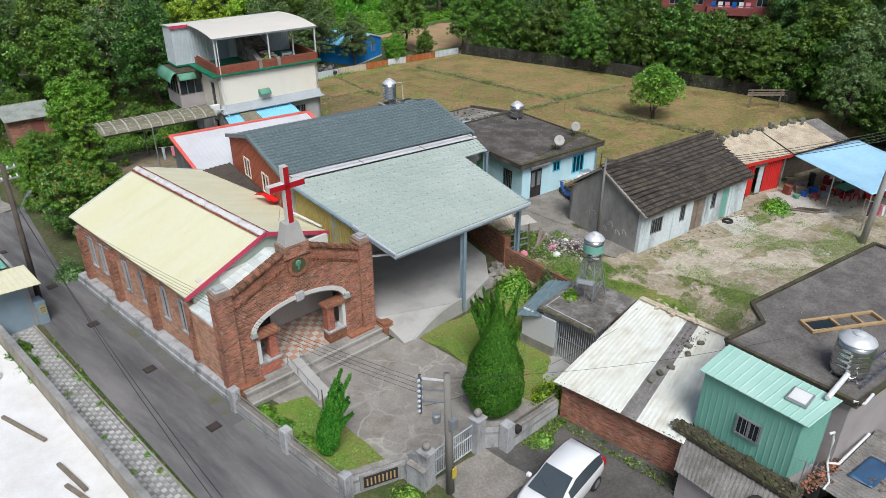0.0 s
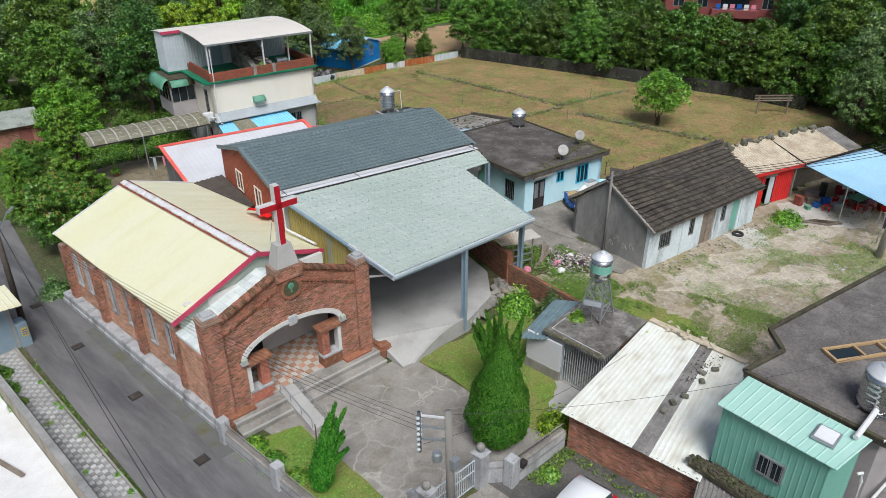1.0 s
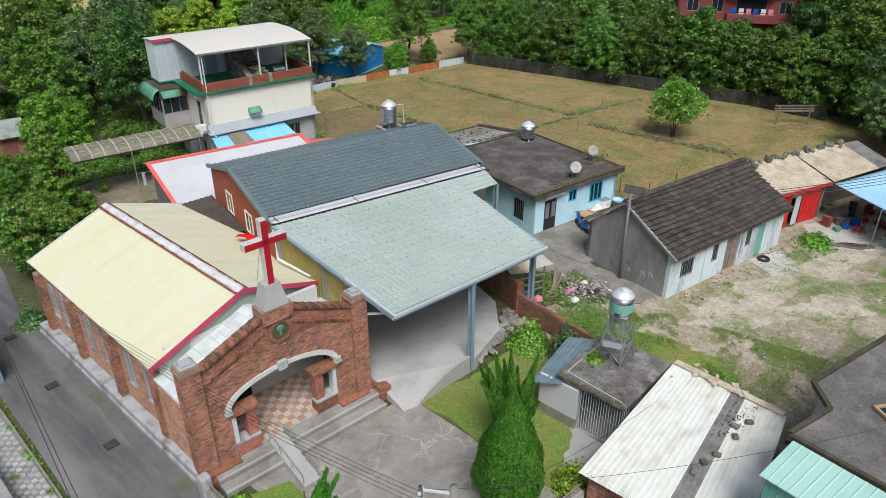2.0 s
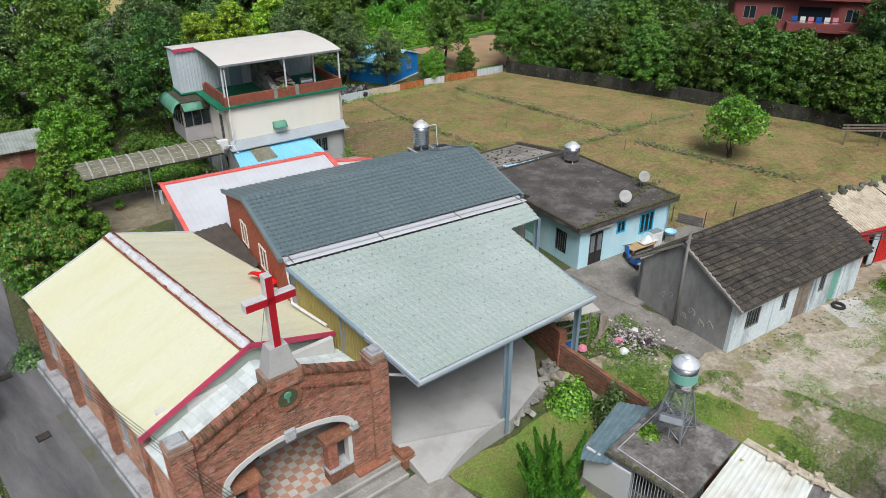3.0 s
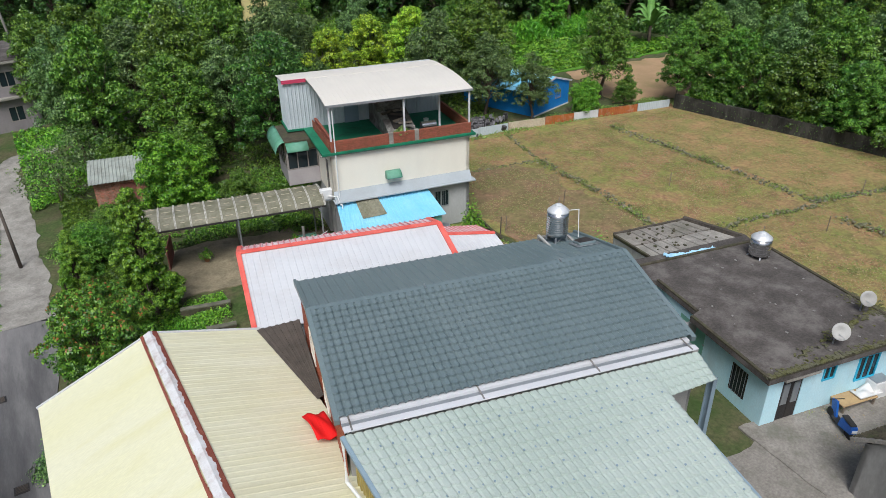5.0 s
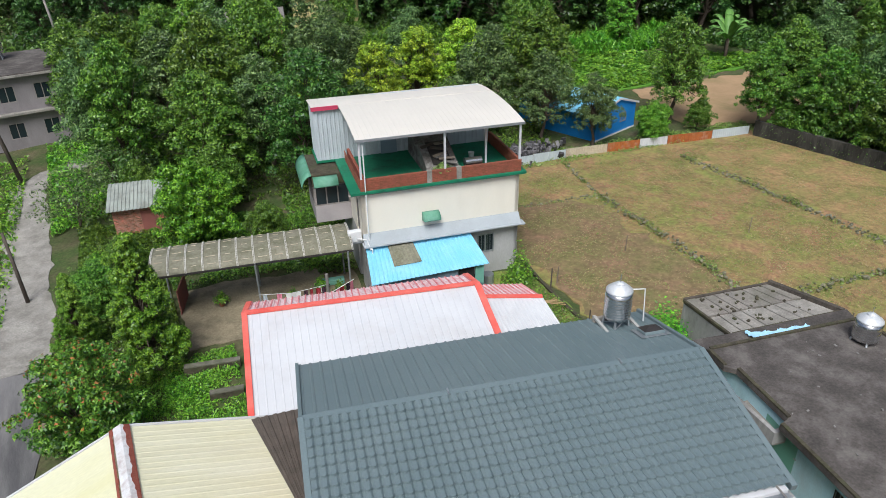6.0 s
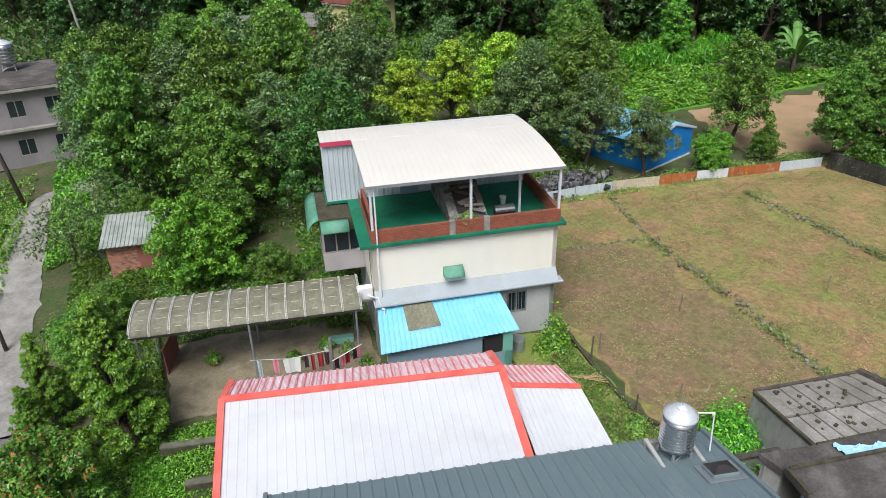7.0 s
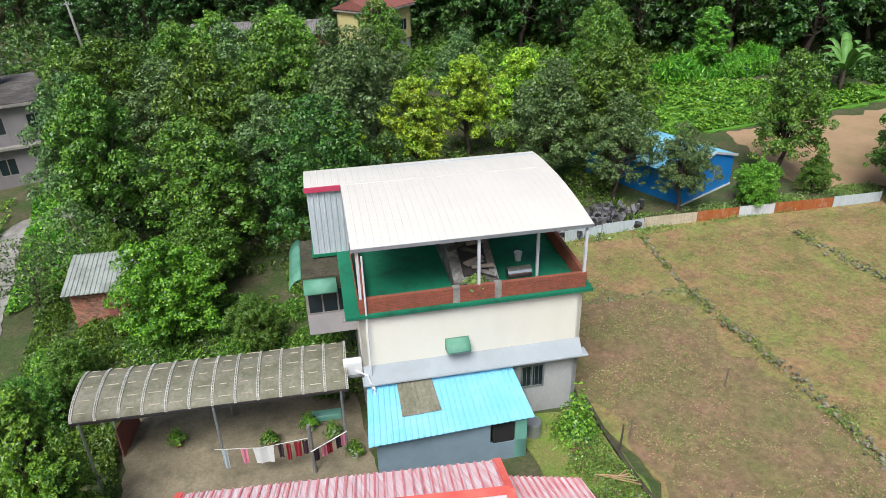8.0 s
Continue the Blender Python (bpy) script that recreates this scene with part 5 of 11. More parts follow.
for y in WIN_Y:
    u = 36.4 - y
    s = Shape(mW)
    n = 8
    arc = [(u + 0.24 * math.cos(math.pi * i / n), 2.55 + 0.24 * math.sin(math.pi * i / n)) for i in range(n + 1)]
    arc2 = [(u + 0.15 * math.cos(math.pi * i / n), 2.55 + 0.15 * math.sin(math.pi * i / n)) for i in range(n + 1)]
    for i in range(n):
        s.prism([arc[i], arc[i + 1], arc2[i + 1], arc2[i]], "y", -0.06, 0.1)
    for x in (u - 0.24, u + 0.15):
        s.box(x, -0.06, 1.05, x + 0.09, 0.1, 2.55)
    s.box(u - 0.28, -0.1, 0.98, u + 0.28, 0.1, 1.08)
    w = part("window", s, "cement", ch, "tall narrow round-headed window")
    sub("pane", Shape(mW).box(u - 0.16, 0.03, 1.08, u + 0.16, 0.05, 2.72), "glass", w)
    sub("glazing_bar", Shape(mW).box(u - 0.012, 0.01, 1.08, u + 0.012, 0.03, 2.68), "steel_dull", w)
part("plinth", Shape().box(11.25, 22.3, -0.7, 11.76, 37.2, 0.0, 0.03).box(11.18, 22.3, -0.7, 11.25, 37.2, -0.32, 0.01), "cement", ch, "grey cement plinth along the lane")
roof_w = Shape()
corrugated(roof_w, (11.5, 36.66, 3.55), (11.34, 24.85, 3.62), (15.53, 24.85, 5.12), (15.55, 36.66, 5.1), 0.45, 0.004, 0.05, 0.85, 4)
part("roof", roof_w, "yellow", ch, "pale yellow metal roof sheets")
roof_e = Shape()
corrugated(roof_e, (19.75, 24.85, 3.64), (19.9, 36.66, 3.62), (15.55, 36.66, 5.1), (15.53, 24.85, 5.12), 0.24, 0.008, 0.05, 0.65, 4)
part("roof", roof_e, "yellow_e", ch, "faded yellow metal roof sheets")
cap = Shape().prism([(15.3, 5.1), (15.53, 5.2), (15.76, 5.1), (15.76, 5.08), (15.53, 5.18), (15.3, 5.08)], "y", 24.82, 36.7)
part("ridge_cap", cap, "flaked_white", ch, "ridge cap of flaking white paint")
for x, w_, amp in ((15.71, 0.12, 0.09), (15.25, 0.0, 0.09)):
    strip = Shape()
    ys = [24.82 + 11.88 * i / 150 for i in range(151)]
    edge = {y: w_ / 2 + amp * max(-0.9 * w_ / amp / 2, noise.noise((y * 2.3, x, 0.0)) + 0.7 * noise.noise((y * 8.0, x, 3.0))) for y in ys}
    side_ = 1 if x > 15.5 else -1
    strip.sheet(lambda y, k: (x + side_ * 0.07 * (1 - k) - side_ * k * max(0.004, edge[y]), y, 5.208 - 0.435 * abs(x + side_ * 0.07 * (1 - k) - side_ * k * max(0.004, edge[y]) - 15.53)), ys, (0, 1), 0.006)
    part("rust_strip", strip, "rust", ch, "strip of dark red rust along the ridge cap")
gable = Shape().prism([(11.75, 2.6), (19.2, 2.6), (19.2, 3.56), (15.53, 5.0), (11.75, 3.56)], "y", 25.0, 25.2)
part("gable", gable, "sage", ch, "sage green panel in the front gable")
part("gable", Shape().prism([(11.75, 3.5), (19.2, 3.5), (15.53, 4.98)], "y", 36.4, 36.6), "sage", ch, "sage green panel in the rear gable")
trim = Shape()
trim.beam((11.3, 24.8, 3.56), (15.53, 24.8, 5.08), 0.06, 0.2).beam((15.53, 24.8, 5.08), (19.8, 24.8, 3.58), 0.06, 0.2)
part("bargeboard", trim, "pink", ch, "crimson bargeboard")
part("bargeboard", Shape().beam((11.46, 36.7, 3.53), (15.55, 36.7, 5.1), 0.05, 0.1).beam((15.55, 36.7, 5.1), (19.9, 36.7, 3.62), 0.05, 0.12), "white_metal", ch)

# the porch with its gabled front
F0, FA = (11.32, 22.42), -6.0
mF = pose(F0[0], F0[1], 0, 0, 0, FA)
W = 7.65
SPR, RISE, AU0, AU1 = 2.15, 0.98, 1.5, 6.05
AC, AR = (AU0 + AU1) / 2, (AU1 - AU0) / 2


def arch_z(u):
    t = (u - AC) / AR
    return SPR + RISE * math.sqrt(max(0.0, 1 - t * t))


def gable_z(u):
    return 4.35 + 1.35 * (1 - abs(u - W / 2) / (W / 2 - 0.6))


front = Shape(mF)
arch_us = [AU0 + (AU1 - AU0) * (0.5 - 0.5 * math.cos(math.pi * i / 24)) for i in range(25)]
ring = [(0.0, -0.5), (AU0, -0.5)] + [(u, arch_z(u)) for u in arch_us] + [(AU1, -0.5), (W, -0.5), (W, 4.3), (W - 0.7, gable_z(W - 0.7)), (W / 2, gable_z(W / 2)), (0.7, gable_z(0.7)), (0.0, 4.3)]
front.prism(ring, "y", 0.0, 0.34)
facade = part("facade", front, "mortar", ch, "gabled brick front with a wide arch")
in_front = lambda u, z: z < gable_z(u) - 0.04 and not (AU0 - 0.02 < u < AU1 + 0.02 and z < arch_z(u) + 0.14)
sh, spots = brick_fill(mF, 0.7, W - 0.7, -0.45, 5.7, in_front, parts=lambda u, z: z > 4.2 and 1.2 < u < 6.4)
sub("brickwork", sh, "brick_i", facade, "weathered red brick courses")
one = Shape().box(0, -0.016, 0, 0.192, 0.01, 0.054, 0.004).mesh("brick", "brick")
for k, (u, z) in enumerate(spots):
    if k < 300:
        o = new("brick", one)
        o.parent = facade
        o.matrix_basis = mF @ Matrix.Translation((u, -0.001 * (k % 4), z))
rest = Shape(mF)
for k, (u, z) in enumerate(spots):
    if k >= 300:
        rest.box(u, -0.014, z, u + 0.192, 0.01, z + 0.054)
if rest.v:
    sub("brickwork", rest, "brick_i", facade)
for u0 in (-0.02, W - 0.68):
    p = Shape(mF).box(u0, -0.16, -0.5, u0 + 0.7, 0.5, 4.82).box(u0 - 0.04, -0.2, 4.6, u0 + 0.74, 0.54, 4.7)
    pr = part("pier", p, "mortar", ch, "brick corner pier")
    sub("brickwork", brick_fill(mF @ pose(u0, -0.16, 0), 0, 0.7, -0.45, 4.8)[0], "brick_i", pr)
    sub("brickwork", brick_fill(mF @ pose(u0, 0.5, 0, 0, 0, -90), 0, 0.66, -0.45, 4.8)[0], "brick_i", pr)
    sub("brickwork", brick_fill(mF @ pose(u0 + 0.7, -0.16, 0, 0, 0, 90), 0, 0.71, -0.45, 4.8)[0], "brick_i", pr)
    sub("capstone", Shape(mF).box(u0 + 0.06, -0.12, 4.82, u0 + 0.64, 0.45, 4.9, 0.02).box(u0 + 0.14, -0.04, 4.9, u0 + 0.56, 0.37, 4.98, 0.02), "cement", pr, "pale weathered capstone")
# raking courses along the gable, and a string course below it
for sgn in (-1, 1):
    c = W / 2
    a, b = (0.7 if sgn < 0 else W - 0.7), c + sgn * 0.55
    za, zb = gable_z(a), gable_z(b)
    for lo, hi, pr in ((0.0, 0.1, 0.12), (-0.1, -0.03, 0.06), (-0.62, -0.56, 0.06), (-0.72, -0.66, 0.035)):
        rake = Shape(mF)
        n = int(abs(b - a) / 0.085)
        for k in range(n):
            u0, u1 = a + (b - a) * (k + 0.06) / n, a + (b - a) * (k + 0.94) / n
            y1 = 0.34 if lo > -0.1 else 0.02
            p_ = pr * (0.9 + 0.2 * ((k * 7) % 5) / 4)
            z0, z1, h = gable_z(u0) + lo, gable_z(u1) + lo, hi - lo
            for ya, yb in (((-p_, 0.1), (0.112, 0.34)) if lo > -0.05 else ((-p_, y1),)):
                dz = 0.006 * ((k * 5 + int(ya > 0) * 3) % 4)
                rake.add([(u0, ya, z0), (u1, ya, z1), (u1, yb, z1), (u0, yb, z0), (u0, ya, z0 + h - dz), (u1, ya, z1 + h - dz), (u1, yb, z1 + h - dz), (u0, yb, z0 + h - dz)],
                         [(0, 3, 2, 1), (4, 5, 6, 7), (0, 1, 5, 4), (1, 2, 6, 5), (2, 3, 7, 6), (3, 0, 4, 7)])
        part("cornice", rake, "brick_moss", ch, "raking course of header bricks dark with moss")["kind"] = "stuff"
    part("coping_bed", Shape(mF).add([(a, 0.0, za - 0.05), (b, 0.0, zb - 0.05), (b, 0.32, zb - 0.05), (a, 0.32, za - 0.05), (a, 0.0, za + 0.08), (b, 0.0, zb + 0.08), (b, 0.32, zb + 0.08), (a, 0.32, za + 0.08)],
                                    [(0, 3, 2, 1), (4, 5, 6, 7), (0, 1, 5, 4), (1, 2, 6, 5), (2, 3, 7, 6), (3, 0, 4, 7)]), "mortar", ch)
ped = Shape(mF)
ped.box(W / 2 - 0.62, -0.14, 5.2, W / 2 + 0.62, 0.6, 5.78)
pd = part("pedestal", ped, "mortar", ch, "brick block under the cross")
sub("brickwork", brick_fill(mF @ pose(W / 2 - 0.62, -0.14, 0), 0, 1.24, 5.22, 5.76)[0], "brick_i", pd)
top = Shape(mF)
top.add([(W / 2 + s * (0.5 if k == 0 else 0.3), 0.23 + e * (0.34 if k == 0 else 0.24), 5.78 if k == 0 else 6.72) for k in (0, 1) for s, e in ((-1, -1), (1, -1), (1, 1), (-1, 1))],
        [(3, 2, 1, 0), (4, 5, 6, 7), (0, 1, 5, 4), (1, 2, 6, 5), (2, 3, 7, 6), (3, 0, 4, 7)])
sub("plinth_block", top, "concrete_pale", pd, "tapered grey cement block")
# the cross
cross = thing("cross", "tall crimson cross with pale steel edges on the church gable", "cross", (mF @ Vector((W / 2, 0.23, 6.72)))[:])
cc = W / 2
part("upright", Shape(mF).box(cc - 0.13, 0.04, 6.7, cc + 0.13, 0.34, 9.2, 0.01), "cross_edge", cross)
part("arm", Shape(mF).box(cc - 0.82, 0.045, 8.22, cc + 0.82, 0.335, 8.5, 0.01), "cross_edge", cross)
part("face", Shape(mF).box(cc - 0.115, 0.02, 6.71, cc + 0.115, 0.036, 9.17).box(cc - 0.8, 0.02, 8.24, cc + 0.8, 0.034, 8.48), "cross_red", cross, "crimson enamelled face")
for s in (-0.3, 0.3):
    part("stay", Shape(mF).rod((cc + s, 0.55, 6.7), (cc + s * 0.3, 0.3, 8.3), 0.012, n=5), "steel_dull", cross)
# rosette
ro = thing("rosette", "round dark green plaque framed with brick", "plaque", (mF @ Vector((W / 2 + 0.05, -0.03, 4.72)))[:])
mR = mF @ pose(W / 2 + 0.05, -0.01, 4.72, 90, 0, 0) @ Matrix.Scale(1.18, 4)
part("rim", Shape(mR).lathe([(0.30, 0), (0.42, 0), (0.42, 0.06), (0.30, 0.06), (0.30, 0)], n=24, caps=False), "brick_moss", ro, smooth=False)
part("disc", Shape(mR).lathe([(0.0, 0.02), (0.30, 0.02), (0.30, 0.04), (0.0, 0.045)], n=24), "bronze", ro, "dark green disc")
part("emblem", Shape(mR).box(-0.03, -0.16, 0.045, 0.03, 0.05, 0.06).lathe([(0, 0.045), (0.12, 0.045), (0.10, 0.065), (0, 0.065)], (0, 0.09, 0), 10), "awning_green", ro)
# arch trim, keystone and jambs
at = Shape(mF)
us = [AU0 + (AU1 - AU0) * (0.5 - 0.5 * math.cos(math.pi * i / 28)) for i in range(29)]
ring = ((0.0, -0.01, -0.05), (0.16, 0.17, -0.05), (0.16, 0.17, 0.3), (0.0, -0.01, 0.3), (0.0, -0.01, -0.05))
at.sheet(lambda u, k: (u + (u - AC) / AR * ring[k][0], ring[k][2], arch_z(u) + ring[k][1]), us, range(5))
part("arch", at, "paint_white", ch, "white plastered arch band")
part("keystone", Shape(mF).box(AC - 0.2, -0.12, 2.98, AC + 0.2, 0.32, 3.42, 0.03), "cement", ch)
for s, u in ((1, AU0), (-1, AU1)):
    j = Shape(mF).box(u, -0.04, 0.1, u + s * 0.16, 0.3, 2.05)
    part("jamb", j, "paint_white", ch, "white plastered jamb")
    fence = Shape(mF).box(u, -0.06, 0.0, u + s * 1.0, 0.42, 0.55, 0.02)
    par = part("low_wall", fence, "brick", ch)
    sub("sill", Shape(mF).box(u, -0.1, 0.55, u + s * 1.04, 0.46, 0.66, 0.02), "cement", par)
    part("column", Shape(mF).box(u + s * 0.58, 0.0, 0.66, u + s * 0.98, 0.4, 1.95, 0.02), "brick", ch, "square brick porch column")
    part("lintel", Shape(mF).box(u - s * 0.02, -0.16, 1.95, u + s * 1.12, 0.46, 2.12, 0.02), "brick", ch)
    lamp = thing("wall_lamp", "small verdigris lantern on the arch springing", "lamp", (mF @ Vector((u, -0.1, 2.12)))[:])
    part("bracket", Shape(mF).box(u - 0.16 - s * 0.1, -0.2, 2.13, u + 0.16 - s * 0.1, 0.0, 2.24, 0.02), "cement", lamp)
    part("body", Shape(mF).box(u - 0.12 - s * 0.1, -0.22, 2.24, u + 0.12 - s * 0.1, -0.04, 2.44, 0.03), "sage", lamp)
    part("base_bench", Shape(mF).box(u - s * 1.45, -0.5, -0.45, u + s * 0.1, 0.0, -0.12, 0.02).box(u - s * 1.4, -0.36, -0.12, u + s * 0.0, 0.0, 0.08, 0.02), "brick", ch, "stepped brick base")
part("end_block", Shape(mF).box(W + 0.05, -0.75, -0.5, W + 0.75, 0.15, -0.02, 0.02).box(W + 0.12, -0.68, -0.02, W + 0.68, 0.08, 0.12, 0.02), "brick", ch, "brick block at the end of the steps")
# porch floor, steps and ramp
part("porch_floor", Shape(mF).box(0.5, 0.0, -0.5, W - 0.5, 2.9, 0.06), "concrete_pale", ch)
pf = part("porch_step", Shape(mF).box(0.4, -0.62, -0.52, W + 0.05, 0.0, -0.04, 0.02).box(0.4, -1.15, -0.52, W + 0.05, -0.62, -0.26, 0.02), "concrete", ch, "two long concrete steps")
for y in (0.0, -0.62, -1.15):
    sub("nosing", Shape(mF).box(0.4, y - 0.012, {0.0: -0.02, -0.62: -0.1, -1.15: -0.32}[y], W + 0.05, y + 0.07, {0.0: 0.065, -0.62: -0.034, -1.15: -0.254}[y]), "concrete_pale", pf, "pale step nosing")
floor_holder = ch.children[[c.name.split(".")[0] for c in ch.children].index("porch_floor")]
ta = Shape().box(0.003, 0.003, 0, 0.297, 0.297, 0.014, 0.003).mesh("tile", "tile_a")
tb = Shape().box(0.003, 0.003, 0, 0.297, 0.297, 0.014, 0.003).mesh("tile", "tile_b")
for i in range(15):
    for j in range(9):
        o = new("tile", (ta, tb)[(i + j) % 2])
        o.parent = floor_holder
        o.matrix_basis = mF @ Matrix.Translation((1.53 + i * 0.3, 0.02 + j * 0.3, 0.06))
ramp = Shape(mF)
ramp.prism([(0.0, 0.05), (-0.1, 0.05), (-2.6, -0.44), (-2.6, -0.52), (0.0, -0.52)], "x", 2.75, 3.45)
rp = part("ramp", ramp, "concrete_pale", ch, "narrow pale concrete wheelchair ramp")
for u in (2.78, 3.42):
    r = Shape(mF)
    r.rod((u, -0.1, 0.5), (u, -2.5, 0.05), 0.022, n=6)
    for y in (-0.1, -0.9, -1.7, -2.5):
        r.rod((u, y, 0.05 + (y + 0.1) * 0.196), (u, y, 0.5 + (y + 0.1) * 0.19), 0.018, n=6)
    sub("handrail", r, "steel_dull", rp, "thin steel handrail")
# porch back wall, side walls, door and window
bk = Shape(mF)
wall(bk, (0.5, 2.75), (W - 0.5, 2.75), 0.06, 4.0, 0.2, [(1.9, 3.1, 0.06, 2.2), (4.3, 5.0, 1.5, 2.15)])
part("porch_wall", bk, "paint_white", ch, "white plastered wall inside the porch")
door = part("door", Shape(mF).box(2.4, 2.8, 0.06, 3.0, 2.86, 2.2).box(3.02, 2.8, 0.06, 3.6, 2.86, 2.2), "dark", ch, "dark double door")
sub("handle", Shape(mF).rod((2.95, 2.78, 1.0), (2.95, 2.78, 1.3), 0.015, n=6), "steel", door)
window(ch, mF, 4.8, 5.5, 1.5, 2.15, "rail", out=2.74, split=2)
sd = Shape()
wall(sd, (11.55, 25.1), (11.5, 22.6), -0.5, 2.9, 0.2)
part("porch_wall", wall(Shape(), (18.95, 21.9), (19.2, 25.1), -0.5, 3.0, 0.2), "mortar", ch)
sw = part("porch_wall", sd, "mortar", ch)
sub("brickwork", brick_fill(frame_pose((11.55, 25.1), (11.5, 22.6)), 0, 2.45, 0.02, 2.88)[0], "brick_tan", sw)
tile_w, tile_holder = Shape().box(0, 0, 0, 0.36, 0.30, 0.05, 0.015).mesh("roof_tile", "white_tile"), None
pr = Shape()
base_w = [(11.5, 25.0, 2.9), (11.45, 22.85, 2.9), (15.4, 22.45, 4.3), (15.45, 25.0, 4.3)]
pr.add(base_w + [(x, y, z - 0.08) for x, y, z in base_w], [(0, 1, 2, 3), (7, 6, 5, 4), (0, 4, 5, 1), (1, 5, 6, 2), (2, 6, 7, 3), (3, 7, 4, 0)])
base_e = [(19.1, 25.0, 3.1), (19.0, 21.95, 3.1), (15.4, 22.4, 4.3), (15.45, 25.0, 4.3)]
pr.add(base_e + [(x, y, z - 0.08) for x, y, z in base_e], [(3, 2, 1, 0), (4, 5, 6, 7)])
tile_holder = part("porch_roof", pr, "white_tile", ch, "white glazed tile roof behind the porch gable")
slope = math.degrees(math.atan2(1.44, 3.95))
for i in range(12):
    for j in range(8):
        o = new("roof_tile", tile_w)
        o.parent = tile_holder
        o.matrix_basis = pose(11.48 + i * 0.334, 22.86 - i * 0.034 + j * 0.302, 2.92 + i * 0.1185, 0, -slope + 5.0, 0)
for i in range(10):
    for j in range(9):
        o = new("roof_tile", tile_w)
        o.parent = tile_holder
        o.matrix_basis = pose(19.05 - i * 0.36, 22.25 + 0.04 * i + j * 0.302, 3.14 + i * 0.1185, 0, 0, 180) @ pose(0, 0, 0, 0, -slope + 5.0, 0)
# ---- the hall with slate grey roof and the pale green canopy ----
mH = pose(19.06, 27.7, 0, 0, 0, -13.6)
hw = lambda u, v, z: mH @ Vector((u, v, z))
hall = thing("hall", "steel hall with slate grey tile roof and pale green canopy", "hall", (24.5, 27.0, 0.0))
LU = 11.95
RZ, BZ, VZ, RV, BV = 6.68, 5.66, 5.86, 4.98, 8.8
rf = Shape()
tiled(rf, hw(-0.1, 0.3, VZ), hw(LU - 0.15, 0.3, VZ), hw(LU, RV, RZ), hw(-0.1, RV, RZ), 0.255, 0.31, 0.085, 0.075)
part("roof", rf, "dark_metal", hall, "slate grey pressed metal tiles")
rb = Shape()
corrugated(rb, hw(LU, BV, BZ), hw(-0.1, BV, BZ), hw(-0.1, RV, RZ), hw(LU, RV, RZ), 0.33, 0.03, 0.03, 0.66)
part("roof", rb, "dark_metal", hall, "slate grey ribbed metal sheets")
cp = Shape()
cp.beam(hw(-0.15, RV, RZ + 0.05), hw(LU + 0.05, RV, RZ + 0.05), 0.2, 0.07)
part("ridge_cap", cp, "dark_metal", hall)
for u in (4.0, 9.3):
    part("clamp", Shape(mH).box(u - 0.02, RV - 0.1, RZ + 0.08, u + 0.02, RV + 0.1, RZ + 0.16), "steel_dull", hall)
for u in (-0.14, LU + 0.04):
    part("verge_trim", Shape().beam(hw(u - 0.15 * (u > 1), 0.2, VZ - 0.02), hw(u, RV, RZ + 0.02), 0.16, 0.2), "dark_metal", hall)
    part("verge_trim", Shape().beam(hw(u, RV, RZ), hw(u, BV, BZ), 0.11, 0.2), "dark_metal", hall)
# walls
mHW = mH @ pose(0, BV - 0.1, 0, 0, 0, -90)
hz = lambda u: BZ - 0.12 + (RZ - BZ) * min(1, u / (BV - RV - 0.1)) if u < BV - RV - 0.1 else RZ - 0.12 - (RZ - VZ) * (u - (BV - RV - 0.1)) / RV
ww = Shape(mHW)
cut = BV - RV - 0.1
for u0, u1 in ((0, cut), (cut, BV - 0.1)):
    corrugated(ww, (u0, 0, -0.3), (u1, 0, -0.3), (u1, 0, hz(u1)), (u0, 0, hz(u0)), 0.22, 0.03, 0, 0.55)
part("wall", ww, "maroon", hall, "brown red ribbed metal wall")
ow = Shape(mH)
ow.box(LU - 0.1, 0, -0.3, LU, BV - 0.1, 5.5).box(0, BV - 0.2, -0.3, LU, BV - 0.1, 5.5)
part("wall", ow, "oldgrey", hall, "grey rendered wall")
ow = Shape(mH).box(0.1, 0.0, -0.3, LU - 0.1, 0.12, 5.5)
part("wall", ow, "concrete_pale", hall)
for u0, z0 in ((2.3, 3.95), (5.05, 3.9)):
    window(hall, mHW, u0, u0 + 0.95, z0, z0 + 1.15, "cream", 0.1, 2, 0, out=-0.07)
part("flashing", corrugated(Shape(), (19.3, 36.6, 3.84), (20.95, 36.2, 3.95), (19.95, 31.6, 3.8), (19.72, 31.6, 3.74), 0.16, 0.03, 0.02, 0.5), "pole_dark", hall, "dark ribbed flashing between the roofs")
# gutter along the valley
A, B_ = Vector((18.95, 27.42, 5.78)), Vector((30.35, 24.68, 5.72))
gd = (B_ - A).normalized()
gv = Vector((-gd.y, gd.x, 0))
for off, z, w_, h_ in ((0.58, 0.1, 0.2, 0.03), (0.49, 0.05, 0.03, 0.1), (0.36, 0.0, 0.26, 0.03), (0.22, 0.05, 0.03, 0.1), (0.1, 0.1, 0.24, 0.03)):
    up = Vector((0, 0, z))
    part("gutter_sheet", Shape().beam(A + gv * off + up, B_ + gv * off + up, w_, h_), "white_metal", hall, "long pale metal gutter")
# grey strip along the floor of the channel
part("gutter_bed", Shape().beam(A + gv * 0.36 + Vector((0, 0, 0.024)), B_ + gv * 0.36 + Vector((0, 0, 0.024)), 0.2, 0.01), "steel_dull", hall, "grey bed of the gutter")
for t in (0.02, 0.36, 0.69, 0.98):
    p = A.lerp(B_, t)
    part("gutter_joint", Shape().beam(p + Vector((0, 0, 0.125)), p + gv * 0.66 + Vector((0, 0, 0.125)), 0.05, 0.02), "fibre_grey", hall)
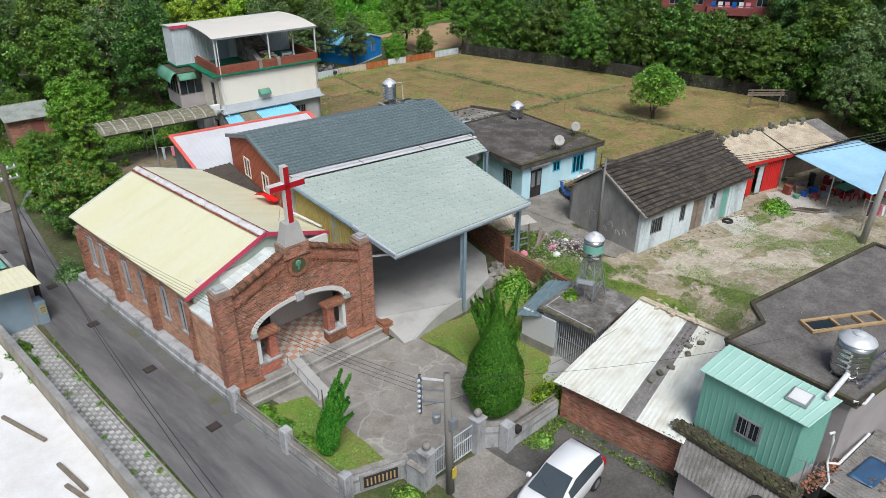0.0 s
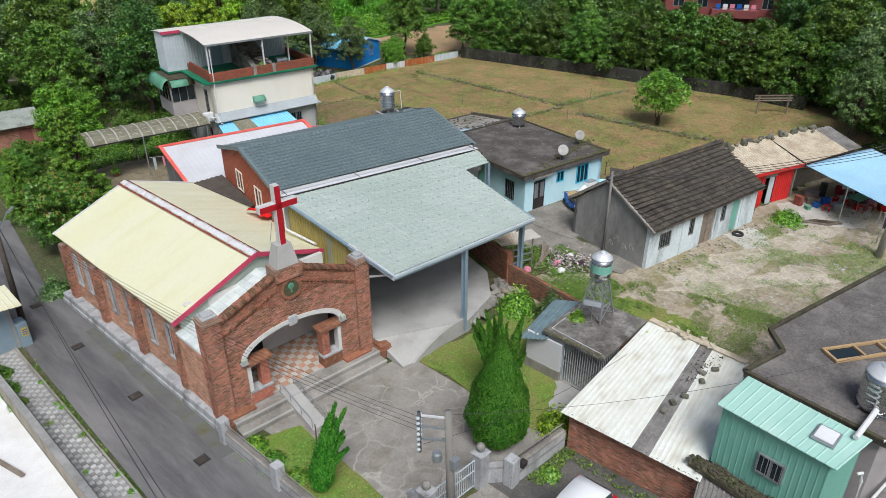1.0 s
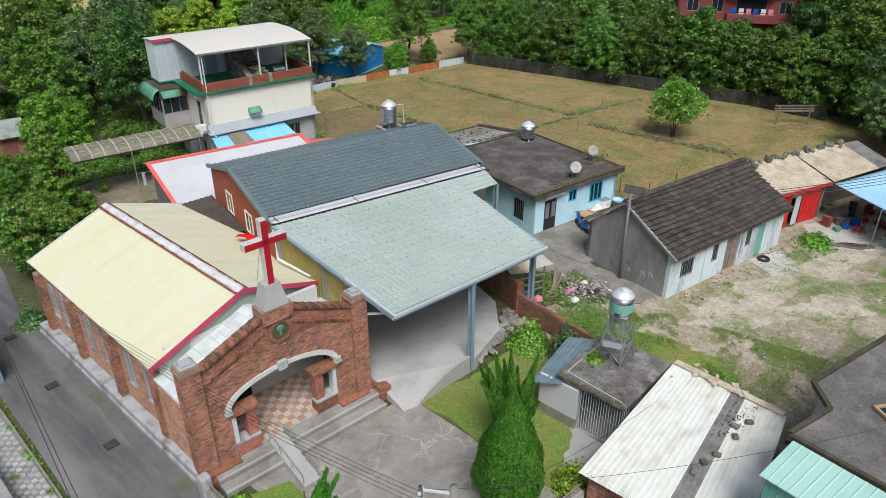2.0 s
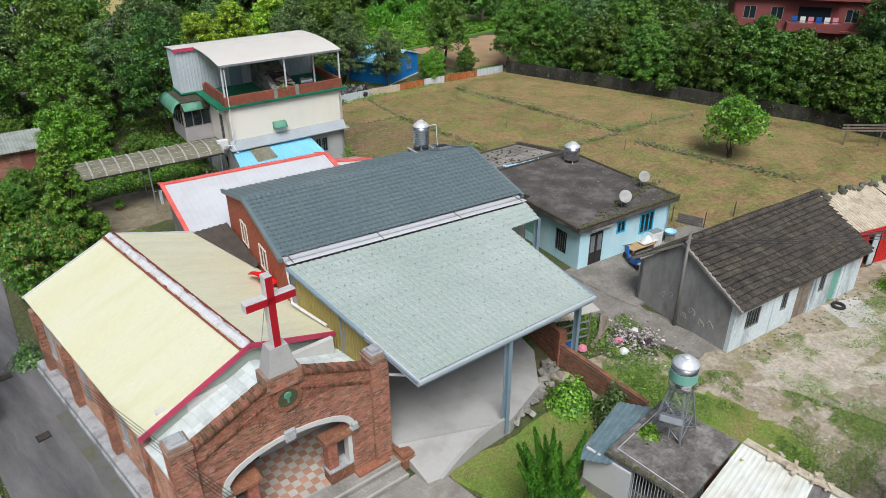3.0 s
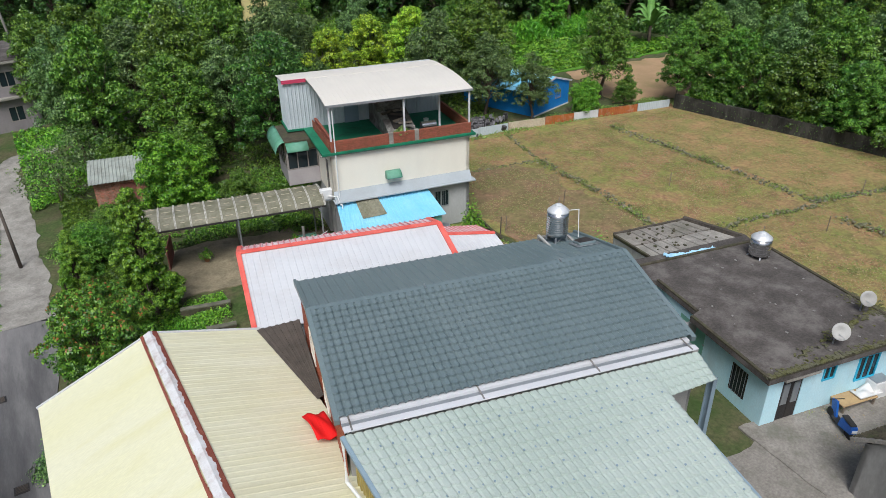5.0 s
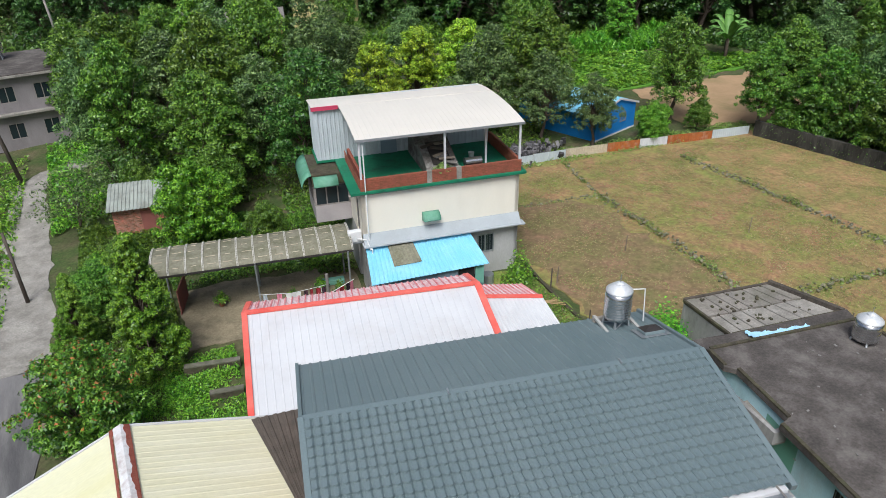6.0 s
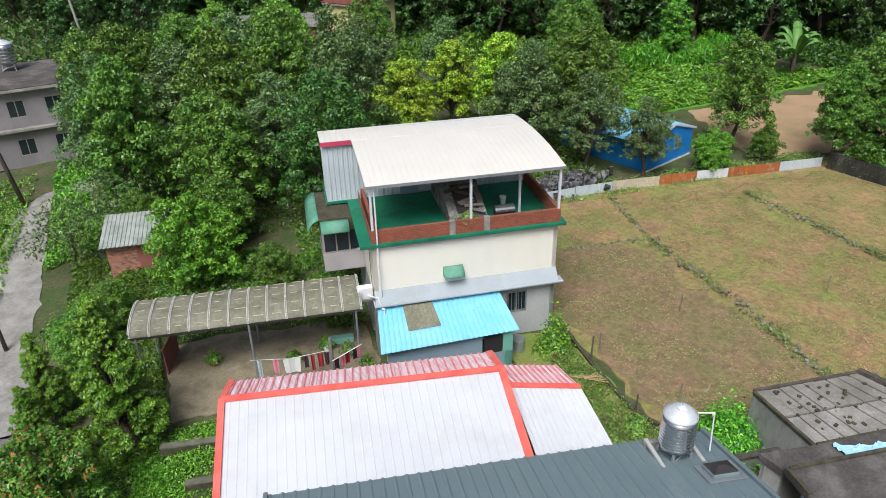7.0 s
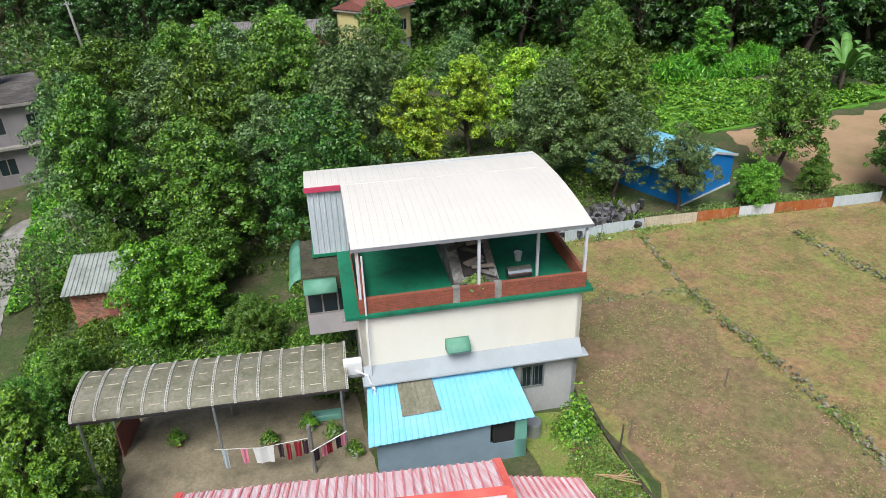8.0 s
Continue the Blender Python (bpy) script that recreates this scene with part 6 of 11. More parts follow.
part("downpipe", Shape().pipe([(18.85, 27.35, 5.7), (18.8, 27.2, 4.25), (19.0, 25.2, 4.05)], 0.06, 8), "plastic_white", hall, "white downpipe")
# canopy
C, D, E_, F_ = (18.9, 19.8, 4.52), (27.55, 18.85, 4.36), (28.2, 23.96, 5.28), (30.2, 23.72, 5.24)
Et = tuple(lerp(A, B_, 0.83))
cn = Shape()
tiled(cn, C, D, (Et[0], Et[1], Et[2] - 0.04), (A.x, A.y, A.z - 0.04), 0.255, 0.33, 0.05, 0.045)
tiled(cn, E_, F_, (B_.x, B_.y, B_.z - 0.04), (Et[0], Et[1], Et[2] - 0.04), 0.255, 0.33, 0.05, 0.045)
part("canopy_roof", cn, "canopy", hall, "pale green pressed metal tiles with a row of screws at each course")
scr = Shape()
Cv, Dv, Av, Ev = Vector(C), Vector(D), Vector(A), Vector(Et)
for i in range(1, 27):
    for j in range(1, 11):
        p = Cv.lerp(Dv, i / 27 + 0.012 * (j % 2)).lerp(Av.lerp(Ev, i / 27 + 0.012 * (j % 2)), j / 11)
        scr.box(p.x - 0.02, p.y - 0.025, p.z + 0.03, p.x + 0.02, p.y + 0.025, p.z + 0.075)
part("screw_cap", scr, "steel_blue", hall, "dark roofing screw caps")["kind"] = "stuff"
part("verge_trim", Shape().beam(Vector(A) + Vector((-0.08, 0, -0.03)), Vector(C) + Vector((-0.08, 0, -0.03)), 0.13, 0.1), "steel_blue", hall, "blue grey verge trim")
part("verge_trim", Shape().beam(Vector(D) + Vector((0.08, 0, -0.03)), Vector(E_) + Vector((0.08, 0, -0.03)), 0.13, 0.1), "steel_blue", hall)
part("gutter", Shape().beam(Vector(C) + Vector((-0.1, -0.06, -0.04)), Vector(D) + Vector((0.1, -0.06, -0.04)), 0.12, 0.12), "bare_metal", hall)
part("fascia", Shape().beam((18.84, 19.75, 4.42), (18.84, 22.6, 4.95), 0.05, 0.28), "white_metal", hall)
for k in range(5):
    t = k / 4
    p, q = lerp(C, A, t), lerp(D, Et, t)
    part("purlin", Shape().beam((p[0], p[1], p[2] - 0.16), (q[0], q[1], q[2] - 0.16), 0.1, 0.16), "steel_blue", hall)
for x, y, zt in ((23.1, 19.45, 4.35), (28.0, 19.75, 4.3), (30.4, 24.0, 5.1), (19.1, 24.2, 5.1)):
    c = Shape().prism([(x + u, y + v) for u, v in ((-0.1, -0.12), (0.1, -0.12), (0.1, -0.1), (0.012, -0.1), (0.012, 0.1), (0.1, 0.1), (0.1, 0.12), (-0.1, 0.12), (-0.1, 0.1), (-0.012, 0.1), (-0.012, -0.1), (-0.1, -0.1))], "z", -0.3, zt)
    part("column", c, "steel_blue", hall, "blue grey steel column")
part("brace", Shape().beam((19.0, 21.6, 3.7), (19.5, 19.9, 4.3), 0.08), "white_metal", hall)
# mustard side wall under the canopy
ol = Shape()
p0, p1 = Vector((19.18, 27.4, 0)), Vector((19.0, 22.0, 0))
corrugated(ol, (p0.x, p0.y, 0), (p1.x, p1.y, 0), (p1.x, p1.y, 4.75), (p0.x, p0.y, 5.66), 0.2, 0.04, 0, 0.55)
part("wall", ol, "olive", hall, "mustard ribbed metal wall")
fl = Shape().prism([(19.2, 21.6), (23.3, 19.35), (25.8, 19.9), (27.6, 21.6), (29.0, 25.6), (19.4, 27.4)], "z", -0.5, 0.2)
part("floor", fl, "concrete_pale", hall, "pale swept concrete floor")
rmp = Shape()
rmp.add([(19.15, 19.75, -0.5), (19.7, 19.6, -0.5), (23.2, 19.55, -0.5), (19.25, 21.7, -0.5), (19.15, 19.75, -0.44), (19.7, 19.6, -0.44), (23.2, 19.55, 0.21), (19.25, 21.7, 0.21)],
        [(4, 5, 6, 7), (0, 4, 7, 3), (0, 1, 5, 4), (1, 2, 6, 5), (2, 3, 7, 6)])
part("ramp", rmp, "concrete_pale", hall, "concrete ramp up to the canopy floor")
kb = Shape()
pts = [(19.62, 19.5, -0.42), (20.2, 19.56, -0.24), (20.9, 19.58, -0.02), (21.7, 19.57, 0.18), (22.5, 19.5, 0.32), (23.2, 19.42, 0.36)]
for a, b in zip(pts, pts[1:]):
    kb.add([(a[0], a[1], -0.55), (b[0], b[1], -0.55), (b[0] + 0.02, b[1] + 0.16, -0.55), (a[0] + 0.02, a[1] + 0.16, -0.55), a, b, (b[0] + 0.02, b[1] + 0.16, b[2]), (a[0] + 0.02, a[1] + 0.16, a[2])],
           [(4, 5, 6, 7), (0, 1, 5, 4), (1, 2, 6, 5), (2, 3, 7, 6), (3, 0, 4, 7)])
part("kerb", kb, "concrete_pale", hall, "low curved concrete kerb")
rub = Shape()
for k in range(90):
    t = rng.random()
    x, y = 23.6 + 4.2 * t + rng.normal(0, 0.2), 19.55 + 1.0 * t + rng.normal(0, 0.22)
    s = rng.uniform(0.04, 0.13)
    rub.box(x - s, y - s, -0.3, x + s, y + s, -0.1 + 0.25 * rng.random(), 0.02, turn=Euler((rng.random(), rng.random(), rng.random() * 3)).to_matrix())
tagged(new("rubble", rub.mesh("rubble", "concrete")), "broken concrete along the unfinished floor edge", "rubble", kind="stuff")
cl = Shape()
cl.sheet(lambda u, w: (18.75 + u * 0.75, 29.2 + w * 1.3, 4.28 - u * 0.22 + 0.2 * math.sin(w * 3) * (1 - u * 0.4) + 0.06 * math.sin(u * 9 + w * 5)), [i / 8 for i in range(9)], [i / 8 for i in range(9)], 0.03)
single("red_cloth", cl, "red_cloth", "crumpled bright red cloth lying on the yellow roof", "cloth", smooth=True)


# ---- water tanks ----
def tank(label, x, y, z, r, h, rings=4, stand=0.6, spread=1.0, band=None):
    """A ribbed stainless tank with a domed lid on a steel stand."""
    ob = thing("water_tank", label, "water tank", (x, y, z))
    zs = z + stand
    prof = [(r * 0.25, -0.28 if stand > 0.5 else 0.0), (r, 0.02)]
    for i in range(rings):
        a, st = 0.1 + (h - 0.2) * i / rings, (h - 0.2) / rings
        prof += [(r, a), (r * 1.013, a + 0.1 * st), (r * 1.02, a + 0.25 * st), (r * 1.013, a + 0.4 * st), (r, a + 0.5 * st)]
    prof += [(r, h)]
    part("shell", Shape().lathe(prof, (x, y, zs), 28), "steel", ob, smooth=True)
    # dome and lid take the paler steel in place of a sky reflection
    part("dome", Shape().lathe([(r * 1.01, 0), (r * 0.98, 0.05), (r * 0.6, 0.2), (r * 0.32, 0.26)], (x, y, zs + h), 28), "steel_skylit", ob, smooth=True)
    part("lid", Shape().lathe([(r * 0.33, 0), (r * 0.35, 0.05), (r * 0.15, 0.1)], (x, y, zs + h + 0.24), 16), "steel_skylit", ob)
    part("mast", Shape().rod((x, y, zs + h + 0.3), (x, y, zs + h + 0.62), 0.012, n=5), "steel_dull", ob)
    if band:
        part("sticker", Shape().lathe([(r * 1.03, h * 0.35), (r * 1.03, h * 0.75)], (x, y, zs), 28), band, ob, "green and white maker's sticker")
    s = Shape()
    for a in (45, 135, 225, 315):
        ca, sa = math.cos(radians(a)), math.sin(radians(a))
        part("leg", Shape().beam((x + ca * r * spread, y + sa * r * spread, z), (x + ca * r * 0.8, y + sa * r * 0.8, zs + 0.05), 0.06), "steel_dull", ob)
        b = a + 90
        s.rod((x + ca * r * spread, y + sa * r * spread, z + 0.1), (x + math.cos(radians(b)) * r * 0.8, y + math.sin(radians(b)) * r * 0.8, zs), 0.015, n=5)
        if stand > 1:
            for lo, hi in ((0.05, 0.36), (0.36, 0.68), (0.68, 0.98)):
                at = lambda g, k: (x + math.cos(radians(g)) * r * (spread + (0.8 - spread) * k), y + math.sin(radians(g)) * r * (spread + (0.8 - spread) * k), z + stand * k)
                s.rod(at(a, lo), at(b, hi), 0.014, n=5)
                s.rod(at(b, lo), at(a, hi), 0.014, n=5)
                s.rod(at(a, hi), at(b, hi), 0.018, n=5)
    part("bracing", s, "steel_dull", ob)
    return ob


tank("stainless water tank with a domed lid on the slate roof", 31.25, 32.85, 5.9, 0.45, 1.02, 8, 0.4)
base = thing("tank_platform", "weathered concrete beam frame under a roof tank", "platform", (31.3, 32.85, 5.8))
for s in (-0.75, 0.75):
    part("rail", Shape(pose(31.3, 32.85, 0, 0, 0, -12)).box(-0.62, s * 0.75 - 0.06, 5.76, 0.62, s * 0.75 + 0.06, 5.95), "concrete", base)
    part("rail", Shape(pose(31.3, 32.85, 0, 0, 0, -12)).box(s * 0.75 - 0.05, -0.62, 5.95, s * 0.75 + 0.05, 0.62, 6.03), "concrete_pale", base)
part("pipe", Shape().pipe([(31.45, 33.0, 7.2), (32.15, 32.6, 7.25), (32.15, 32.5, 6.0)], 0.025), "plastic_white", base)
hatch = thing("roof_hatch", "small square dark roof hatch with a pale apron", "hatch", (31.7, 31.65, 6.1))
at = mH.inverted() @ Vector((31.7, 31.65, 0))
lie = mH @ pose(at.x, at.y, RZ - (RZ - BZ) * (at.y - RV) / (BV - RV), -math.degrees(math.atan((RZ - BZ) / (BV - RV))), 0, 0)
part("apron", Shape(lie).box(-0.52, -0.42, 0.03, 0.52, 0.42, 0.05, 0.005), "steel_dull", hatch)
part("frame", Shape(lie).box(-0.36, -0.3, 0.04, 0.36, 0.3, 0.16, 0.02), "dark_metal", hatch)
part("cover", Shape(lie).add([(-0.34, -0.28, 0.16), (0.34, -0.28, 0.16), (0.34, 0.28, 0.16), (-0.34, 0.28, 0.16), (-0.1, -0.06, 0.27), (0.1, -0.06, 0.27), (0.1, 0.06, 0.27), (-0.1, 0.06, 0.27)], [(0, 1, 5, 4), (1, 2, 6, 5), (2, 3, 7, 6), (3, 0, 4, 7), (4, 5, 6, 7), (3, 2, 1, 0)]), "iron", hatch)
# ---- white and coral shed behind the hall ----
wr = thing("metal_shed", "white metal roofed shed with coral red trim", "shed", (25.0, 40.0, 0.0))
FW, FE, RE, RW, BW, BE = (19.4, 37.3, 3.3), (28.6, 34.9, 3.3), (29.8, 39.9, 4.25), (20.5, 42.4, 4.25), (21.0, 44.0, 3.7), (30.2, 41.6, 3.7)
part("roof", corrugated(Shape(), FW, FE, RE, RW, 0.3, 0.012, 0.03, 0.75), "white_metal", wr, "clean white metal sheets")
part("roof", corrugated(Shape(), BE, BW, RW, RE, 0.25, 0.03, 0.03, 0.6), "pink_metal", wr, "white sheets streaked with faded red")
for p, q, w in ((FW, RW, 0.22), (RW, RE, 0.26), (FE, RE, 0.26), (RW, BW, 0.22), (RE, BE, 0.22)):
    part("trim", Shape().beam((p[0], p[1], p[2] + 0.05), (q[0], q[1], q[2] + 0.05), w, 0.07), "red_trim", wr, "coral red edge flashing")
part("trim", Shape().beam((FW[0] + 0.02, FW[1], FW[2] - 0.1), (RW[0] + 0.02, RW[1], RW[2] - 0.1), 0.04, 0.3), "red_trim", wr)
def stripes(ob, a, b, c, d, n):
    """Faded red ribs laid down a slope from d-c to a-b."""
    a, b, c, d = (Vector(p) for p in (a, b, c, d))
    for k in range(n):
        f = (k + 0.5) / n
        part("rib", Shape().beam(a.lerp(b, f) + Vector((0, 0, 0.04)), d.lerp(c, f) + Vector((0, 0, 0.04)), 0.055, 0.03), "rib_red", ob)


stripes(wr, BE, BW, RW, RE, 34)
body = Shape()
wall(body, (20.0, 37.3), (28.4, 35.1), -0.3, 3.2, 0.15)
wall(body, (30.0, 41.3), (21.4, 43.6), 0, 3.6, 0.15)
part("wall", body, "cement", wr)
gw = Shape().add([(19.95, 37.5, -0.4), (21.2, 43.6, -0.4), (21.2, 43.6, 3.65), (20.7, 42.2, 4.1), (19.95, 37.5, 3.2)], [(4, 3, 2, 1, 0)])
part("wall", gw, "oldgrey", wr, "stained grey end wall")
part("door", Shape(frame_pose((19.92, 37.6), (20.9, 42.2))).box(0.6, -0.06, -0.3, 1.6, 0.03, 1.8), "green_wall", wr, "green sheet door")
wr2 = thing("metal_shed", "small lean-to with white and red striped roof sheets", "shed", (31.0, 38.5, 0.0))
a, b, c, d, e, f = (29.1, 35.3, 3.0), (32.1, 35.9, 2.75), (32.3, 38.6, 3.55), (29.95, 39.5, 3.75), (30.2, 41.3, 3.3), (32.5, 40.4, 3.15)
part("roof", corrugated(Shape(), a, b, c, d, 0.2, 0.03, 0.03, 0.6), "white_metal", wr2, "white ribbed metal sheets")
part("roof", corrugated(Shape(), f, e, d, c, 0.2, 0.03, 0.03, 0.6), "pink_metal", wr2)
stripes(wr2, f, e, d, c, 12)
part("trim", Shape().beam((d[0], d[1], d[2] + 0.04), (c[0], c[1], c[2] + 0.04), 0.22, 0.06), "red_trim", wr2, "coral red ridge flashing")
part("wall", wall(wall(Shape(), (31.9, 36.1), (32.2, 40.3), -0.2, 2.75, 0.12), (32.2, 40.3), (30.2, 41.0), -0.2, 3.0, 0.12), "cement", wr2)

# ---- the white house ----
mN = pose(27.75, 47.95, 0, 0, 0, -10.6)
wh = thing("house", "three storey cream plastered house with a roofed terrace", "house", (32.0, 50.0, 0.0))
HW, HD = 8.45, 6.6
b1 = Shape(mN)
wall(b1, (0, 0), (HW, 0), -0.2, 2.95, 0.2, [(6.1, 7.1, 1.35, 2.45)])
wall(b1, (HW, 0), (HW, HD), -0.2, 2.95, 0.2)
wall(b1, (HW, HD), (0, HD), -0.2, 2.95, 0.2)
wall(b1, (0, HD), (0, 0), -0.2, 2.95, 0.2, [(4.6, 5.5, 0.0, 2.1)])
part("wall", b1, "cement_pale", wh, "grey rendered ground floor")
window(wh, mN, 6.1, 7.1, 1.35, 2.45, "steel_dull", split=2, bars=6)
part("ledge", Shape(mN).box(-0.1, -0.5, 2.9, HW + 0.25, 0.02, 3.0, 0.02), "ledge", wh, "projecting concrete ledge")
band = Shape(mN)
band.prism([(-0.42, 3.0), (0.0, 3.5), (0.02, 3.5), (0.02, 3.0)], "x", -0.02, HW + 0.02)
part("apron", band, "ledge", wh, "grey painted band above the ledge")
b2 = Shape(mN)
wall(b2, (0, 0), (HW, 0), 2.95, 5.72, 0.2)
wall(b2, (HW, 0), (HW, HD), 2.95, 5.72, 0.2, [(1.5, 2.6, 4.0, 5.1), (4.0, 5.2, 4.0, 5.1)])
wall(b2, (HW, HD), (0, HD), 2.95, 5.72, 0.2)
wall(b2, (0, HD), (0, 0), 2.95, 5.72, 0.2, [(4.9, 5.7, 3.1, 5.1)])
part("wall", b2, "cream", wh, "cream plastered upper wall")
mNW = mN @ pose(0, HD, 0, 0, 0, -90)
window(wh, mNW, 4.9, 5.7, 3.1, 5.1, "rail", split=1, out=0.04, name="balcony_door")
for u in (1.5, 4.0):
    window(wh, mN @ pose(HW, 0, 0, 0, 0, 90), u, u + 1.15, 4.0, 5.1, "rail", out=0.02)
sl = Shape(mN).prism([(-0.5, -0.26), (HW + 0.28, -0.3), (HW + 0.3, HD + 0.2), (-1.5, HD + 0.2), (-1.5, 4.7), (-0.5, 4.7)], "z", 5.78, 5.9)
part("slab", sl, "green_paint", wh, "green painted floor slab")
part("slab_edge", Shape(mN).box(-0.6, -0.22, 5.72, HW + 0.24, 0.0, 5.778), "concrete", wh)
par = Shape(mN)
wall(par, (0.02, -0.12), (HW + 0.05, -0.12), 5.9, 6.52, 0.14)
wall(par, (HW + 0.05, 0.02), (HW + 0.05, 4.6), 5.9, 6.52, 0.14)
wall(par, (0.16, 4.5), (0.16, 0.02), 5.9, 6.52, 0.14)
pp = part("parapet", par, "brick_red", wh, "low brick parapet")
sub("brickwork", brick_fill(mN @ pose(0.02, -0.12, 0), 0, HW + 0.03, 5.91, 6.5)[0], "brick_red", pp)
sub("brickwork", brick_fill(mN @ pose(HW - 0.09, 4.6, 0, 0, 0, -90), 0, 4.6, 5.91, 6.5)[0], "brick_red", pp)
sub("brickwork", brick_fill(mN @ pose(0.02, 4.5, 0, 0, 0, -90), 0, 4.5, 5.91, 6.5)[0], "brick_red", pp)
for u in (3.55, 5.1):
    sub("pier", Shape(mN).box(u - 0.13, -0.15, 5.9, u + 0.13, 0.05, 6.56, 0.01), "concrete", pp)
# terrace roof
tr = Shape(mN)
corrugated(tr, (-0.08, -0.25, 8.62), (HW + 0.12, -0.2, 8.56), (HW + 0.12, 4.75, 8.84), (-0.08, 4.75, 8.88), 0.28, 0.012, 0.04, 0.8, 5, 0.13)
part("roof", tr, "cream_metal", wh, "cream metal terrace roof")
tr = Shape(mN)
corrugated(tr, (-1.5, 4.7, 8.9), (HW + 0.1, 4.7, 8.86), (HW + 0.1, 7.0, 8.66), (-1.5, 7.0, 8.7), 0.28, 0.012, 0.04, 0.8, 3, 0.04)
part("roof", tr, "cream_metal", wh, "cream metal terrace roof")
part("fascia", Shape(mN).beam((-0.1, -0.24, 8.55), (HW + 0.14, -0.19, 8.49), 0.06, 0.13), "steel_dull", wh)
part("fascia", Shape(mN).box(-1.52, 4.6, 8.72, -0.09, 4.68, 8.92), "pink", wh, "red edge board")
rm = Shape(mN)
corrugated(rm, (-1.4, 4.78, 5.9), (1.3, 4.78, 5.9), (1.3, 4.78, 8.86), (-1.4, 4.78, 8.86), 0.22, 0.03, 0, 0.55)
corrugated(rm, (-1.4, 6.8, 5.9), (-1.4, 4.78, 5.9), (-1.4, 4.78, 8.86), (-1.4, 6.8, 8.7), 0.22, 0.03, 0, 0.55)
part("penthouse_wall", rm, "bare_metal", wh, "pale zinc ribbed wall")
rm = Shape(mN)
corrugated(rm, (1.3, 4.8, 5.9), (HW, 4.8, 5.9), (HW, 4.8, 8.82), (1.3, 4.8, 8.86), 0.22, 0.03, 0, 0.55)
part("penthouse_wall", rm, "bare_metal", wh, "pale zinc ribbed wall")
part("penthouse_door", Shape(mN).box(2.1, 4.7, 5.9, 3.0, 4.76, 7.9), "steel_blue", wh)
part("penthouse_wall", Shape(mN).box(1.3, 6.5, 5.9, HW, 6.6, 8.75), "bare_metal", wh)
for u, v in ((0.1, -0.05), (HW - 0.05, -0.05), (4.4, -0.02), (6.9, 0.9)):
    part("post", Shape(mN).box(u - 0.05, v - 0.05, 5.9, u + 0.05, v + 0.05, 8.53), "white_metal", wh)
part("downpipe", Shape(mN).pipe([(0.25, -0.22, 8.3), (0.25, -0.22, 2.95), (0.3, -0.6, 2.85), (0.3, -0.6, -0.1)], 0.035, 7), "plastic_white", wh, "long white downpipe")
st = Shape(mN)
st.add([(3.6, 0.5, 5.9), (5.3, 0.5, 5.9), (5.3, 4.5, 5.9), (3.6, 4.5, 5.9), (3.6, 0.5, 6.35), (5.3, 0.5, 6.35), (5.3, 4.5, 8.0), (3.6, 4.5, 8.0)],
       [(4, 5, 6, 7), (0, 1, 5, 4), (1, 2, 6, 5), (2, 3, 7, 6), (3, 0, 4, 7)])
part("stair_head", st, "roofslab2", wh, "grey sloping concrete stair head")
part("panel", Shape(mN).add([(4.0, 0.7, 6.5), (5.0, 0.7, 6.5), (5.0, 2.3, 7.16), (4.0, 2.3, 7.16), (4.0, 0.7, 6.46), (5.0, 0.7, 6.46), (5.0, 2.3, 7.12), (4.0, 2.3, 7.12)], [(0, 1, 2, 3), (7, 6, 5, 4), (0, 4, 5, 1), (1, 5, 6, 2), (2, 6, 7, 3), (3, 7, 4, 0)]), "iron", wh)
for k in range(9):
    a_, b_, c_, d_ = rng.uniform(3.6, 5.0), rng.uniform(0.6, 2.6), rng.uniform(-40, 40), rng.uniform(0.5, 1.3)
    single("board", Shape(mN @ pose(a_, b_, 6.4 + (b_ - 0.5) * 0.41 + 0.12, 22, 0, c_)).box(-d_ / 2, -0.08, 0, d_ / 2, 0.08, 0.04), ("wood", "roofslab2", "pole_dark")[k % 3], "old board thrown on the stair head", "board", "boards on the terrace")
cr = new("creeper", tuft_mesh("creeper", 420, 0.45, 0.35, "leaf_field", 0.06))
cr.matrix_basis = mN @ pose(4.4, 0.35, 6.4)
tagged(cr, "yellowing creeper growing over the stair head", "plant")
bkt = thing("bucket", "white plastic bucket standing on the terrace", "bucket", (mN @ Vector((6.6, 2.4, 5.9)))[:])
part("pail", Shape(mN).lathe([(0.12, 0), (0.16, 0.34), (0.17, 0.34), (0.17, 0.36), (0.14, 0.36)], (6.6, 2.4, 5.9), 12), "plastic_white", bkt)
wt = thing("washtub", "shiny steel tub lying on the terrace", "tub", (mN @ Vector((6.0, 0.5, 6.2)))[:])
part("tub", Shape(mN).rod((5.6, 0.5, 6.5), (6.5, 0.5, 6.5), 0.24, n=16), "steel", wt, smooth=False)
